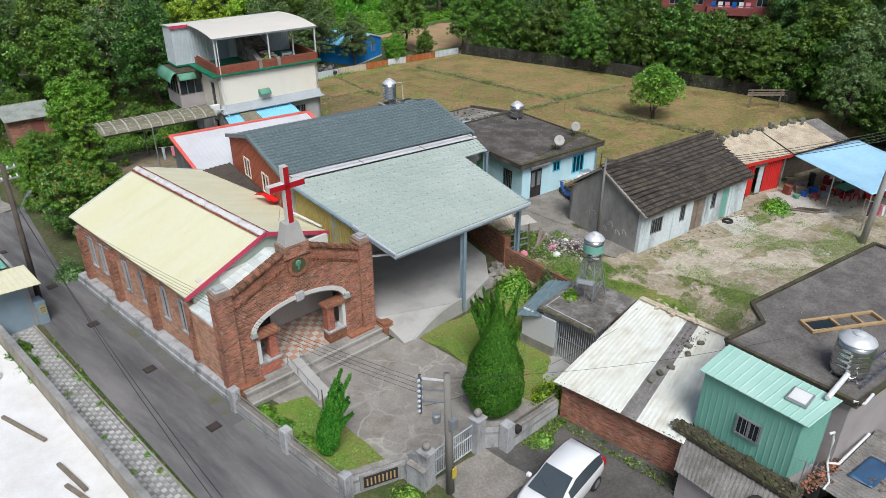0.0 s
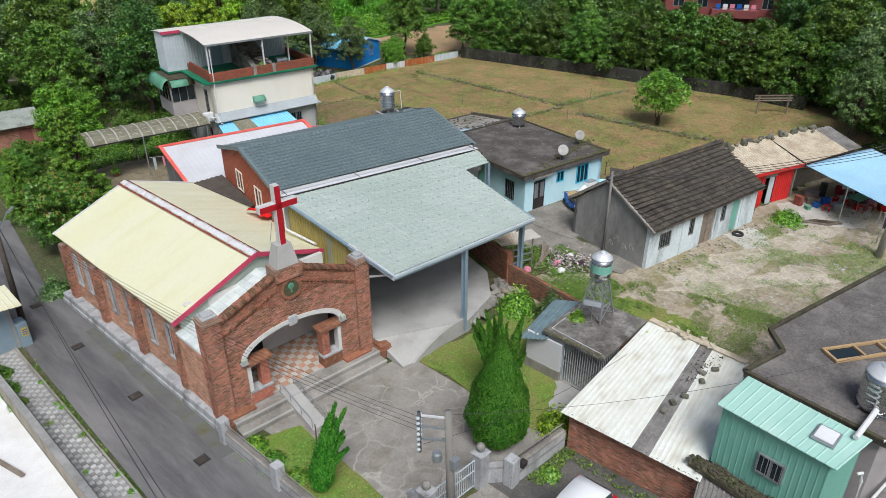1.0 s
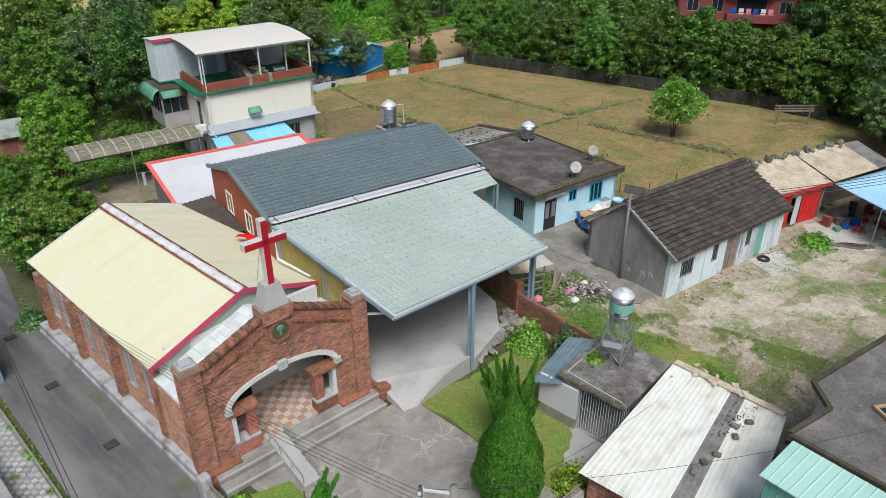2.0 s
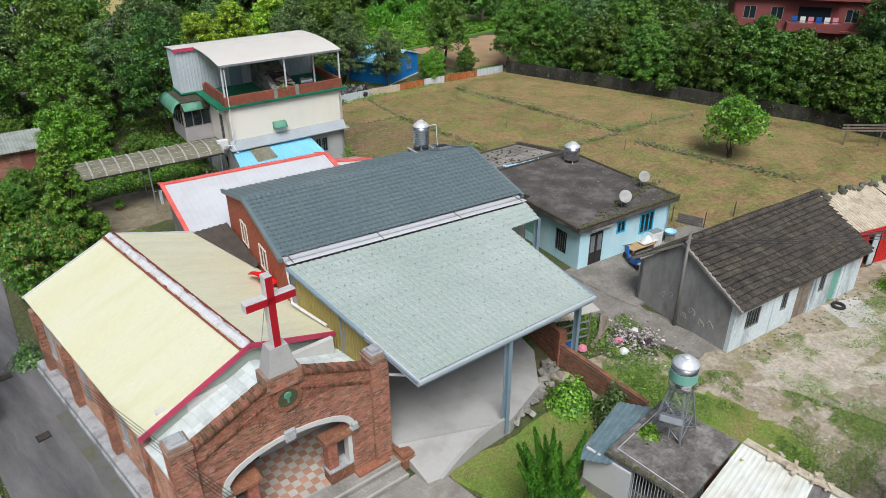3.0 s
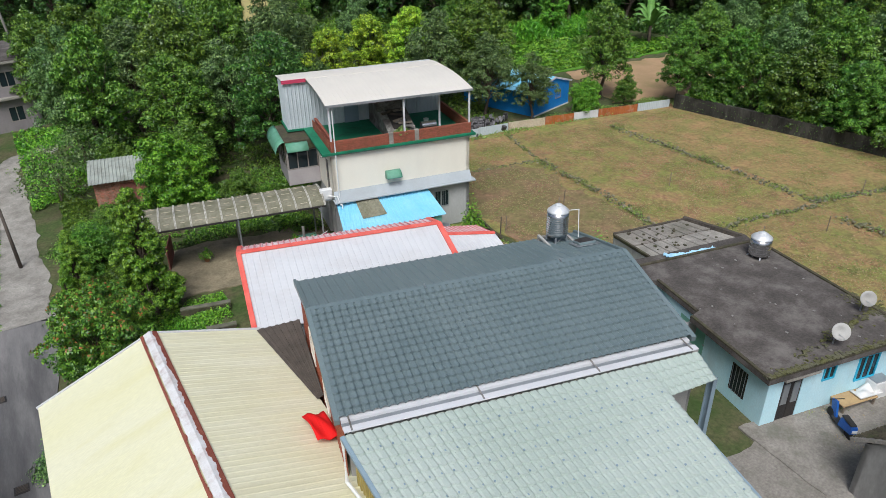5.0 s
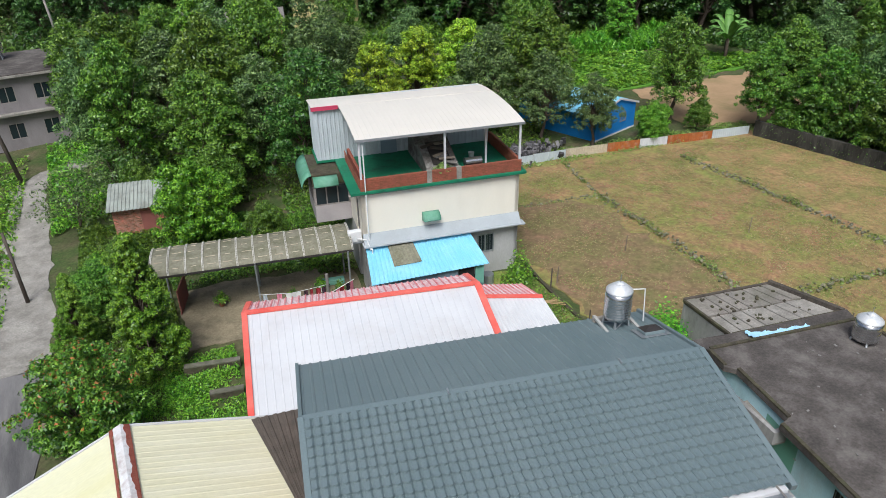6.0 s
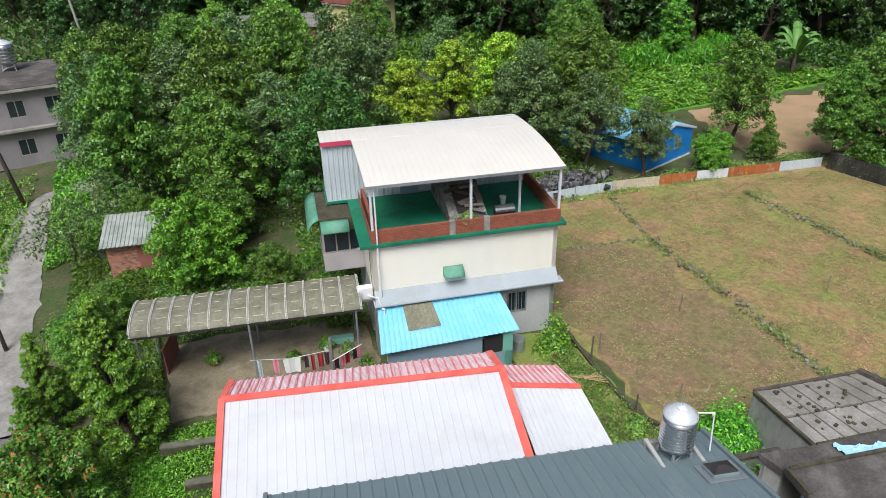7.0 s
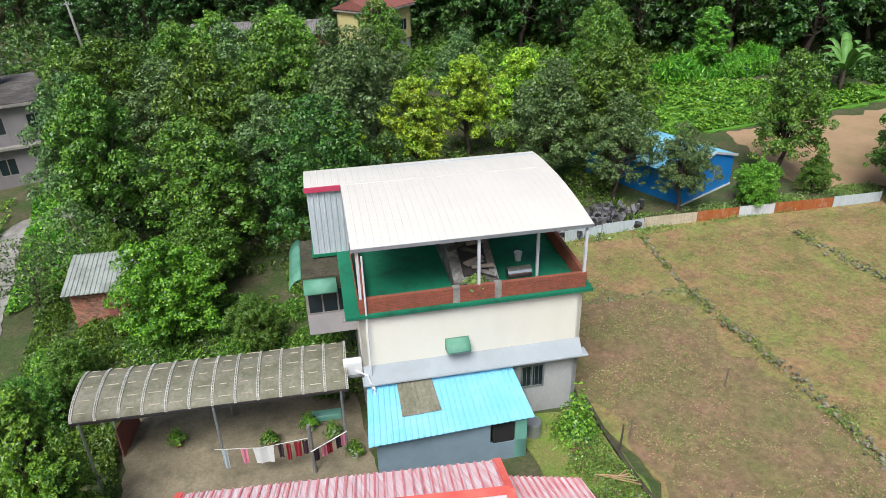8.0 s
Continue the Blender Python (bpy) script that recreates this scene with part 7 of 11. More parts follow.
# bay on the lane side
bay = Shape(mN)
bay.box(-1.95, 3.4, 2.85, 0.0, 6.4, 3.85, 0.02)
part("bay", bay, "lilac", wh, "enclosed balcony with a grey parapet")
mB = mN @ pose(-1.95, 3.4, 0)
window(wh, mB, 0.05, 1.9, 3.85, 5.05, "rail", split=3, out=0.0)
window(wh, mN @ pose(-1.95, 6.4, 0, 0, 0, -90), 0.05, 2.95, 3.85, 5.05, "rail", split=4, out=0.0)
part("bay_roof", Shape(mN).box(-2.0, 3.3, 5.05, 0.0, 6.5, 5.7, 0.02), "moss_edge", wh)
for lo, u0, u1, v0, v1 in ((5.0, -2.5, -1.95, 3.2, 6.6), ):
    aw = Shape(mN)
    aw.sheet(lambda u, w: (-2.0 - 0.55 * math.sin(w * 1.5), v0 + (v1 - v0) * u, 5.72 - 0.75 * (1 - math.cos(w * 1.5))), [0, 0.25, 0.5, 0.75, 1], [i / 6 for i in range(7)], 0.04)
    part("awning", aw, "awning_green", wh, "curved faded green awning", smooth=True)
aw = Shape(mN)
aw.sheet(lambda u, w: (-1.95 + 1.3 * u, 3.3 - 0.5 * math.sin(w * 1.4), 5.6 - 0.5 * (1 - math.cos(w * 1.4))), [0, 0.5, 1], [i / 6 for i in range(7)], 0.04)
part("awning", aw, "awning_green", wh, "curved faded green awning", smooth=True)
aw = Shape(mN)
aw.sheet(lambda u, w: (3.1 + 0.9 * u, -0.02 - 0.5 * math.sin(w * 1.4), 4.3 - 0.42 * (1 - math.cos(w * 1.4))), [0, 0.25, 0.5, 0.75, 1], [i / 6 for i in range(7)], 0.03)
part("awning", aw, "awning_green", wh, "small curved green awning on the cream wall", smooth=True)
part("awning_side", Shape(mN).prism([(-0.02, 3.82), (-0.5, 3.95), (-0.3, 4.2), (-0.02, 4.28)], "x", 3.1, 3.13), "awning_green", wh)
ac = thing("air_conditioner", "white air conditioner on a bracket at the house corner", "air conditioner", (mN @ Vector((-0.5, 0.5, 3.0)))[:])
part("case", Shape(mN).box(-0.75, 0.2, 3.0, -0.05, 0.55, 3.6, 0.03), "plastic_white", ac)
part("bracket", Shape(mN).box(-0.8, 0.15, 2.93, 0.0, 0.6, 3.0), "steel_dull", ac)
part("hose", Shape(mN).pipe([(-0.3, 0.2, 3.2), (0.1, -0.3, 3.3), (0.25, -0.5, 2.8)], 0.04), "plastic_white", ac)
# blue lean-to along the front
la = thing("lean_to", "sky blue metal lean-to against the cream house", "lean-to", (mN @ Vector((3.0, -1.2, 0)))[:])
part("roof", corrugated(Shape(mN), (-0.2, -2.7, 2.05), (5.95, -2.45, 2.05), (5.65, -0.05, 2.8), (0.05, -0.05, 2.8), 0.22, 0.03, 0.02, 0.6), "blue_metal", la, "sky blue corrugated sheets")
part("patch_sheet", corrugated(Shape(mN), (1.15, -1.75, 2.36), (2.6, -1.7, 2.38), (2.45, -0.05, 2.9), (1.15, -0.05, 2.9), 0.18, 0.02, 0.015, 0.5), "fibre", la, "brown translucent sheet")
part("wall", Shape(mN).box(0.1, -2.3, -0.2, 4.3, -2.2, 2.0).box(4.3, -2.3, -0.2, 5.7, -2.2, 0.9), "steel_blue", la)
# panel across the opening, painted with the darkness of the room behind
part("shutter", Shape(mN).box(4.4, -2.28, 0.9, 5.2, -2.22, 1.95), "dark", la)
part("panel", Shape(mN).box(5.25, -2.3, 0.0, 5.7, -2.2, 1.95), "green_wall", la)
dr = thing("drum", "round grey plastic drum beside the lean-to", "drum", (mN @ Vector((6.3, -1.3, 0)))[:])
part("body", Shape(mN).lathe([(0.3, 0), (0.32, 0.1), (0.32, 0.7), (0.3, 0.75)], (6.3, -1.3, 0), 16), "steel_dull", dr, smooth=False)

# ---- arched walkway roof ----
ar = thing("arched_canopy", "long arched mossy translucent canopy over the courtyard", "canopy", (22.5, 50.0, 0.0))
a0, a1, b0, b1 = Vector((17.5, 49.5, 3.0)), Vector((27.0, 47.5, 3.0)), Vector((18.05, 52.3, 3.0)), Vector((27.6, 50.3, 3.0))
ash = Shape()
ash.sheet(lambda u, w: a0.lerp(a1, u).lerp(b0.lerp(b1, u), 0.5 - 0.5 * math.cos(math.pi * w)) + Vector((0, 0, 0.46 * math.sin(math.pi * w) ** 0.9)), [i / 48 for i in range(49)], [i / 12 for i in range(13)], 0.03)
part("sheet", ash, "fibre", ar, "mossy translucent sheet", smooth=True)
def over_arch(u, w, lift):
    return a0.lerp(a1, u).lerp(b0.lerp(b1, u), 0.5 - 0.5 * math.cos(math.pi * w)) + Vector((0, 0, lift + 0.46 * math.sin(math.pi * w) ** 0.9))


for k in range(13):
    u = 0.004 + 0.992 * k / 12
    rb = Shape()
    for du in (-0.0035, 0.0035):
        pts = [over_arch(u + du, i / 10, 0.025) for i in range(11)]
        for p, q in zip(pts, pts[1:]):
            rb.beam(p, q, 0.028, 0.03)
    for i in range(26):
        rb.beam(over_arch(u - 0.0035, (i + 0.5) / 26, 0.025), over_arch(u + 0.0035, (i + 0.5) / 26, 0.025), 0.03, 0.03)
    part("rib", rb, "rib_white", ar, "flaking white fixing strip")
for j, w in enumerate((0.18, 0.34, 0.5, 0.66, 0.82)):
    for k in range(12):
        u0 = (k + 0.18 + 0.2 * rng.random()) / 12
        u1 = u0 + (0.25 + 0.35 * rng.random()) / 12
        part("purlin_mark", Shape().beam(over_arch(u0, w, 0.008), over_arch(u1, w, 0.008), 0.035, 0.012), "fibre_cream", ar)
for k in (0.03, 0.5, 0.97):
    for p, q in ((a0, a1), (b0, b1)):
        c = p.lerp(q, k)
        part("post", Shape().rod((c.x, c.y, -0.2), (c.x, c.y, 3.0), 0.05, n=8), "steel_dull", ar)
part("edge_rail", Shape().beam(a0, a1, 0.06, 0.1), "iron", ar)
part("edge_rail", Shape().beam(b0, b1, 0.06, 0.1), "iron", ar)

# ---- the pale blue flat roofed house ----
mL = pose(34.6, 24.36, 0, 0, 0, -11.6)
bl = thing("house", "pale blue plastered house with a blackened flat roof", "house", (39.0, 27.0, 0.0))
w1 = Shape(mL)
wall(w1, (0.45, 0.35), (7.5, 0.35), -0.1, 2.55, 0.2, [(0.75, 1.75, 0.0, 2.1), (2.75, 3.4, 1.55, 2.25), (4.6, 5.7, 1.0, 2.25)])
wall(w1, (7.5, 0.35), (7.5, 8.7), -0.1, 2.55, 0.2)
wall(w1, (7.5, 8.7), (0.65, 8.7), -0.1, 2.55, 0.2)
wall(w1, (0.65, 8.7), (0.45, 0.35), -0.1, 2.55, 0.2, [(6.4, 7.3, 0.6, 1.9), (2.9, 4.6, 0.6, 2.1)])
part("wall", w1, "bluewall", bl, "pale blue plaster walls")
ROOF_BLUE = [(0, 0), (7.78, 0), (7.55, 9.1), (0.12, 9.1), (0.1, 7.9), (0.45, 7.6), (0.45, 4.75), (0, 4.6)]
rs = Shape(mL).prism(ROOF_BLUE, "z", 2.55, 2.78)
part("roof", rs, "roofslab", bl, "blackened flat concrete roof")
for a, b in (((0.0, 0.07), (7.78, 0.07)), ((7.7, 0.14), (7.5, 9.1)), ((0.07, 0.14), (0.07, 4.58)), ((0.52, 4.8), (0.52, 7.6)), ((0.18, 7.95), (0.18, 8.95)), ((0.25, 9.03), (7.45, 9.03))):
    part("roof_edge", Shape(mL).beam((*a, 2.815), (*b, 2.815), 0.14, 0.07), "moss_edge", bl, "mossy raised roof edge")
mLS, mLW = mL @ pose(0.45, 0.35, 0), mL @ frame_pose((0.65, 8.7), (0.45, 0.35))
door = part("door", Shape(mLS).box(0.75, 0.03, 0.0, 1.24, 0.08, 2.1).box(1.26, 0.03, 0.0, 1.75, 0.08, 2.1), "iron", bl, "dark double security door")
for u in (0.85, 1.36):
    sub("grille", Shape(mLS).box(u, 0.0, 0.9, u + 0.3, 0.03, 1.9), "steel_dull", door)
window(bl, mLS, 2.75, 3.4, 1.55, 2.25, "window_blue", out=-0.04)
window(bl, mLS, 4.6, 5.7, 1.0, 2.25, "window_blue", depth=0.12, split=3, out=-0.06)
window(bl, mLW, 6.4, 7.3, 0.6, 1.9, "dark", split=1, bars=5, out=0.0)
part("shutter", Shape(mLW).box(2.9, 0.0, 0.6, 4.6, 0.06, 2.1), "green_wall", bl, "green window screen")
part("porch_canopy", Shape(mL).box(0.9, -0.0, 2.4, 2.6, 0.35, 2.5), "concrete", bl)
tank("banded white and steel water tank on the flat roof", 42.4, 30.6, 2.8, 0.5, 0.85, 3, 0.15)
for k, (x, y, s) in enumerate(((38.7, 24.35, 0.36), (41.9, 25.1, 0.34))):
    ds = thing("satellite_dish", "grey mesh satellite dish on the roof edge", "satellite dish", (x, y, 2.8))
    mD = pose(x, y, 3.45, 62, 0, -40)
    part("dish", Shape(mD).lathe([(0.01, 0.0), (s * 0.5, 0.05), (s * 0.85, 0.13), (s, 0.2), (s * 0.98, 0.22), (s * 0.5, 0.07), (0.01, 0.02)], n=22), "concrete_pale", ds, smooth=True)
    part("mast", Shape().rod((x, y + 0.1, 2.78), (x, y + 0.1, 3.4), 0.03, n=7), "steel_dull", ds)
    part("feed_arm", Shape(mD).rod((0, -0.1, 0.02), (0, -0.25, 0.55), 0.015, n=5), "steel_dull", ds)

# ---- low concrete panel roof behind it ----
ln = thing("panel_shed", "low shed roofed with grey concrete panels", "shed", (41.5, 35.0, 0.0))
q = [(38.75, 33.8), (44.3, 32.75), (43.45, 36.05), (39.0, 36.9)]
part("deck", Shape().prism(q, "z", 2.08, 2.2), "moss_edge", ln, "dark mossy bed under the panels")
for i in range(9):
    for j in range(2):
        p = [lerp(lerp(q[0], q[1], (i + a) / 9), lerp(q[3], q[2], (i + a) / 9), (j + b) / 2) for a, b in ((0.05, 0.03), (0.95, 0.03), (0.95, 0.975), (0.05, 0.975))]
        z = 2.25 + 0.012 * ((i * 5 + j * 3) % 4)
        part("panel", Shape().prism(p, "z", 2.19, z), ("concrete", "concrete_dark", "concrete")[(i * 3 + j) % 3], ln)
for a, b in zip(q, q[1:] + q[:1]):
    part("wall", wall(Shape(), a, b, -0.1, 2.08, 0.15), "oldgrey", ln, "stained grey rendered wall")
part("rim", Shape().beam((*q[1], 2.33), (*q[2], 2.33), 0.2, 0.28), "tile_black", ln, "raised blackened rim")
part("rim", Shape().beam((*q[2], 2.27), (*q[3], 2.27), 0.12, 0.14), "tile_black", ln)
part("rim", Shape().beam((*q[0], 2.3), (*q[1], 2.3), 0.2, 0.2), "moss_edge", ln, "mossy concrete beam")
part("rim", Shape().beam((*q[3], 2.24), (*q[0], 2.24), 0.12, 0.1), "moss_edge", ln)
# ledge, porch parapet and yard walls at the back of the blue house
part("rear_ledge", Shape().prism([(36.62, 33.3), (43.85, 31.8), (44.25, 32.62), (38.75, 33.66), (36.5, 34.2)], "z", 2.3, 2.56), "roofslab", bl, "lower blackened slab")
part("wall", wall(Shape(), (38.75, 33.62), (36.6, 34.1), -0.1, 2.3, 0.15), "oldgrey", bl)
part("wall", wall(Shape(), (36.58, 34.1), (36.72, 33.4), -0.1, 2.3, 0.15), "oldgrey", bl)
part("parapet", wall(wall(Shape(), (35.78, 31.1), (35.5, 28.95), 1.75, 2.3, 0.16), (35.66, 28.95), (36.3, 28.8), 1.75, 2.3, 0.16), "oldgrey", bl, "grey porch parapet")
part("porch_slab", Shape().prism([(35.62, 28.97), (36.4, 28.8), (36.6, 31.0), (35.9, 31.1)], "z", 1.66, 1.8), "concrete_dark", bl)
part("pipe", Shape().rod((35.9, 28.3, 1.5), (37.2, 26.6, 0.4), 0.025, n=6), "steel_dull", bl)
crumbs = Shape()
for k in range(46):
    x, y = lerp(lerp(q[0], q[1], rng.random()), lerp(q[3], q[2], rng.random()), rng.random())
    s = rng.uniform(0.03, 0.09)
    crumbs.box(x - s, y - s * 0.7, 2.25, x + s, y + s * 0.7, 2.29 + 0.5 * s, 0.01, turn=Euler((0, 0, rng.random() * 3)).to_matrix())
tagged(new("rubble", crumbs.mesh("rubble", "moss_edge")), "mossy broken bits strewn over the concrete panels", "rubble", kind="stuff")
gw2 = thing("garden_wall", "low blackened garden wall beside the bush", "wall", (37.8, 35.3, 0.0))
part("wall", wall(Shape(), (36.6, 35.55), (38.9, 35.05), -0.1, 0.85, 0.18), "oldgrey", gw2)
part("coping", Shape().beam((36.58, 35.64, 0.9), (38.9, 35.14, 0.9), 0.26, 0.1), "tile_black", gw2, "blackened coping")
fw2 = thing("field_wall", "low dark earth stained wall at the edge of the field", "wall", (36.2, 43.0, 0.0))
pts = [(36.75, 46.6), (36.4, 44.6), (36.15, 42.4), (35.98, 39.6), (36.4, 38.7)]
for a, b in zip(pts, pts[1:]):
    part("stretch", wall(Shape(), b, a, -0.1, 0.24, 0.16), "moss_edge", fw2)
for x, y, h in ((35.86, 39.6, 1.15), (36.3, 43.4, 1.4)):
    fp = thing("fence_post", "thin weathered wooden post by the field", "post", (x, y, 0.0))
    part("post", Shape().rod((x, y, -0.1), (x + 0.03, y, h), 0.045, 0.035, n=7), "pole_dark", fp)
for k in range(5):
    x, y = 34.7 + 0.13 * k, 42.6 - 0.12 * k
    single("bamboo_pole", Shape().rod((x, y, 0.3 + 0.05 * (k % 3)), (x + 1.2 - 0.15 * k, y - 1.1 + 0.32 * k, 0.36), 0.025, n=6), "wood_tan", "bleached bamboo pole lying on the weeds", "pole", "poles by the field")
tp = Shape()
fold = [[(noise.noise((u * 2.6, w * 1.9, 3.1)), noise.noise((u * 3.1, w * 2.3, 8.4))) for w in range(8)] for u in range(30)]
tp.sheet(lambda u, w: (38.85 + 2.75 * u / 29 + 0.1 * fold[u][w][1], 33.02 - 0.6 * u / 29 + (0.28 + 0.5 * max(0, 1 - u / 9) + 0.14 * math.sin(u * 0.9)) * (w / 7 - 0.5) + 0.1 * fold[u][w][0], 2.66 + 0.13 * abs(fold[u][w][1]) + 0.05 * fold[u][w][0]), range(30), range(8), 0.012)
single("plastic_sheet", tp, "tarp_blue", "crumpled torn blue plastic sheet on the roof edge", "plastic sheet")

single("sheet_fence", corrugated(Shape(), (44.3, 23.7, -0.05), (44.3, 23.7, 0.78), (44.62, 22.2, 0.78), (44.62, 22.2, -0.05), 0.12, 0.02, 0.01, 0.5), "fibre_grey", "weathered grey corrugated sheet stood up as a fence", "fence")
for x, y in ((44.2, 24.0), (44.75, 22.15), (47.6, 21.6)):
    fp = thing("fence_post", "thin weathered wooden post by the field", "post", (x, y, 0.0))
    part("post", Shape().rod((x, y, -0.1), (x + 0.02, y, 1.15), 0.04, 0.03, n=7), "pole_dark", fp)

# ---- the old tiled farmhouse ----
OA = -12.2
mO = pose(33.75, 15.35, 0, 0, 0, OA)
old = thing("farmhouse", "old whitewashed farmhouse with a blackened clay tile roof", "house", (38.5, 17.0, 0.0))
OL, OD, OR = 10.1, 5.6, 3.2
EZ, OZ, NZ = 2.62, 4.3, 2.35
w2 = Shape(mO)
wall(w2, (0, 0), (OL, 0), -0.1, EZ, 0.22, [(0.9, 1.95, 1.0, 2.0), (3.5, 4.0, 1.1, 2.2), (4.7, 5.9, 0.0, 2.2), (6.5, 7.0, 1.1, 2.2), (7.6, 8.3, 0.0, 2.2)])
part("wall", w2, "oldwhite", old, "streaked whitewashed front wall")
gb = Shape(mO).add([(0, 0.22, -0.1), (0, OD, -0.1), (0, OD, NZ), (0, OR, OZ), (0, 0.22, EZ + 0.12), (0.22, 0.22, -0.1), (0.22, OD, -0.1), (0.22, OD, NZ), (0.22, OR, OZ), (0.22, 0.22, EZ + 0.12)],
                   [(4, 3, 2, 1, 0), (5, 6, 7, 8, 9), (0, 5, 9, 4), (1, 2, 7, 6)])
part("gable", gb, "oldgrey", old, "streaked grey rendered gable wall")
gb = Shape(mO).add([(OL, 0.22, -0.1), (OL, OD, -0.1), (OL, OD, NZ), (OL, OR, OZ), (OL, 0.22, EZ + 0.12)], [(0, 1, 2, 3, 4)])
wall(gb, (OL, OD), (0, OD), -0.1, NZ, 0.2)
part("wall", gb, "oldgrey", old)
mOS = mO
for u0, u1, z0, z1, bars in ((0.9, 1.95, 1.0, 2.0, 5), (3.5, 4.0, 1.1, 2.2, 3), (6.5, 7.0, 1.1, 2.2, 3)):
    window(old, mOS, u0, u1, z0, z1, "rail", split=1, bars=bars, out=0.02)
part("door", Shape(mO).box(4.7, 0.08, 0.0, 5.28, 0.13, 2.2).box(5.32, 0.08, 0.0, 5.9, 0.13, 2.2), "wood", old, "grey weathered double door")
part("door", Shape(mO).box(7.6, 0.08, 0.0, 8.3, 0.13, 2.2), "green_wall", old, "faded green door")
for u in (2.9, 6.15, 8.6):
    part("pilaster", Shape(mO).box(u - 0.08, -0.05, -0.1, u + 0.08, 0.0, EZ - 0.05), "oldwhite", old)


def tile_rows(sh, m, u0, u1, v0, z0, v1, z1, roll=0.17, course=0.29):
    """Rows of curved clay tiles running up a slope; each course laps open over the one below, its lower edge proud and uneven."""
    n, k = int((u1 - u0) / roll), int(math.hypot(v1 - v0, z1 - z0) / course)
    sh.m = m
    for i in range(n):
        for j in range(k):
            a, b = u0 + i * roll, u0 + (i + 1) * roll
            sag = 0.02 * noise.noise((i * 0.05, j * 0.3, v0)) + 0.004 * noise.noise((i * 0.9, j * 0.8, v0))
            t0, t1 = max(0.0, (j + 0.5 * sag / 0.03) / k), min(1.0, (j + 1.35) / k)
            ya, yb = v0 + (v1 - v0) * t0, v0 + (v1 - v0) * t1
            za, zb = z0 + (z1 - z0) * t0 + 0.15 + sag, z0 + (z1 - z0) * t1 + 0.01 + sag * 0.4
            vs = []
            for f, h in ((0.0, 0.0), (0.22, 0.04), (0.5, 0.055), (0.78, 0.04), (1.0, 0.0)):
                vs += [(a + (b - a) * f, ya, za + h), (a + (b - a) * f, yb, zb + h)]
            vs += [(a + (b - a) * f, ya, za + h - 0.022) for f, h in ((0.0, 0.0), (0.5, 0.055), (1.0, 0.0))]
            sh.add(vs, [(2 * q, 2 * q + 2, 2 * q + 3, 2 * q + 1) for q in range(4)] + [(0, 10, 11, 4, 2), (4, 11, 12, 8, 6)])
    return sh


under = Shape(mO)
under.add([(-0.15, -0.35, EZ - 0.16), (OL + 0.15, -0.35, EZ - 0.16), (OL + 0.15, OR, OZ - 0.06), (-0.15, OR, OZ - 0.06), (OL + 0.15, OD + 0.4, NZ - 0.16), (-0.15, OD + 0.4, NZ - 0.16)], [(0, 1, 2, 3), (3, 2, 4, 5)])
roof = part("roof", under, "tile_black", old, "blackened clay tile roof")
rt = tile_rows(Shape(), mO, -0.15, OL + 0.15, -0.4, EZ - 0.12, OR, OZ)
sub("tiling", rt, "tile_black", roof, "lapped blackened clay tiles")["kind"] = "stuff"
rt = tile_rows(Shape(), mO, -0.15, OL + 0.15, OD + 0.4, NZ - 0.12, OR, OZ)
sub("tiling", rt, "moss_edge", roof, "mossy dark brown clay tiles")["kind"] = "stuff"
ridge = part("ridge", Shape(mO).beam((-0.2, OR, OZ + 0.1), (OL + 0.2, OR, OZ + 0.1), 0.2, 0.12), "tile_black", old)
for k in range(34):
    u = -0.2 + (OL + 0.4) * k / 34
    sub("ridge_tile", Shape(mO).rod((u, OR, OZ + 0.17), (u + 0.33, OR, OZ + 0.16), 0.15, 0.125, n=9), "tile_black", ridge)
part("verge", Shape(mO).beam((-0.16, -0.4, EZ - 0.08), (-0.16, OR, OZ + 0.06), 0.14, 0.12), "concrete", old)
part("verge", Shape(mO).beam((-0.16, OR, OZ + 0.06), (-0.16, OD + 0.4, NZ - 0.06), 0.14, 0.12), "concrete", old)

# ---- red shed, grey shed and tarpaulin ----
rd = thing("red_shed", "shed with red metal front and patched cream roof", "shed", (47.5, 14.0, 0.0))
q = [(45.2, 14.0, 2.55), (49.2, 12.4, 2.55), (50.3, 15.3, 3.35), (46.4, 16.9, 3.35)]
part("roof", corrugated(Shape(), *q, 0.22, 0.035, 0.03, 0.55), "fibre_cream", rd, "patched cream and rust corrugated roof")
part("eave_strip", Shape().beam((45.15, 13.95, 2.5), (49.2, 12.35, 2.5), 0.05, 0.22), "red_wall", rd)
fr = Shape()
corrugated(fr, (45.5, 14.15, -0.1), (46.5, 13.75, -0.1), (46.5, 13.75, 2.5), (45.5, 14.15, 2.5), 0.18, 0.03, 0.0, 0.55)
part("wall", fr, "red_wall", rd, "red ribbed metal wall")
fr = corrugated(Shape(), (47.4, 13.4, -0.1), (48.9, 12.8, -0.1), (48.9, 12.8, 2.5), (47.4, 13.4, 2.5), 0.18, 0.03, 0.0, 0.55)
part("wall", fr, "red_wall", rd, "red ribbed metal wall")
part("door", Shape(frame_pose((46.5, 13.75), (47.4, 13.4))).box(0.5, 0.05, -0.1, 0.95, 0.1, 2.1), "bare_metal", rd, "half open pale metal door")
part("lintel", Shape(frame_pose((46.5, 13.75), (47.4, 13.4))).box(-0.1, -0.02, 2.0, 1.1, 0.05, 2.5), "concrete", rd)
part("wall", wall(wall(wall(Shape(), (49.2, 12.7), (50.2, 15.4), -0.1, 2.7, 0.1), (50.2, 15.4), (46.4, 17.0), -0.1, 3.2, 0.1), (46.4, 17.0), (45.4, 14.2), -0.1, 2.6, 0.1), "concrete", rd)
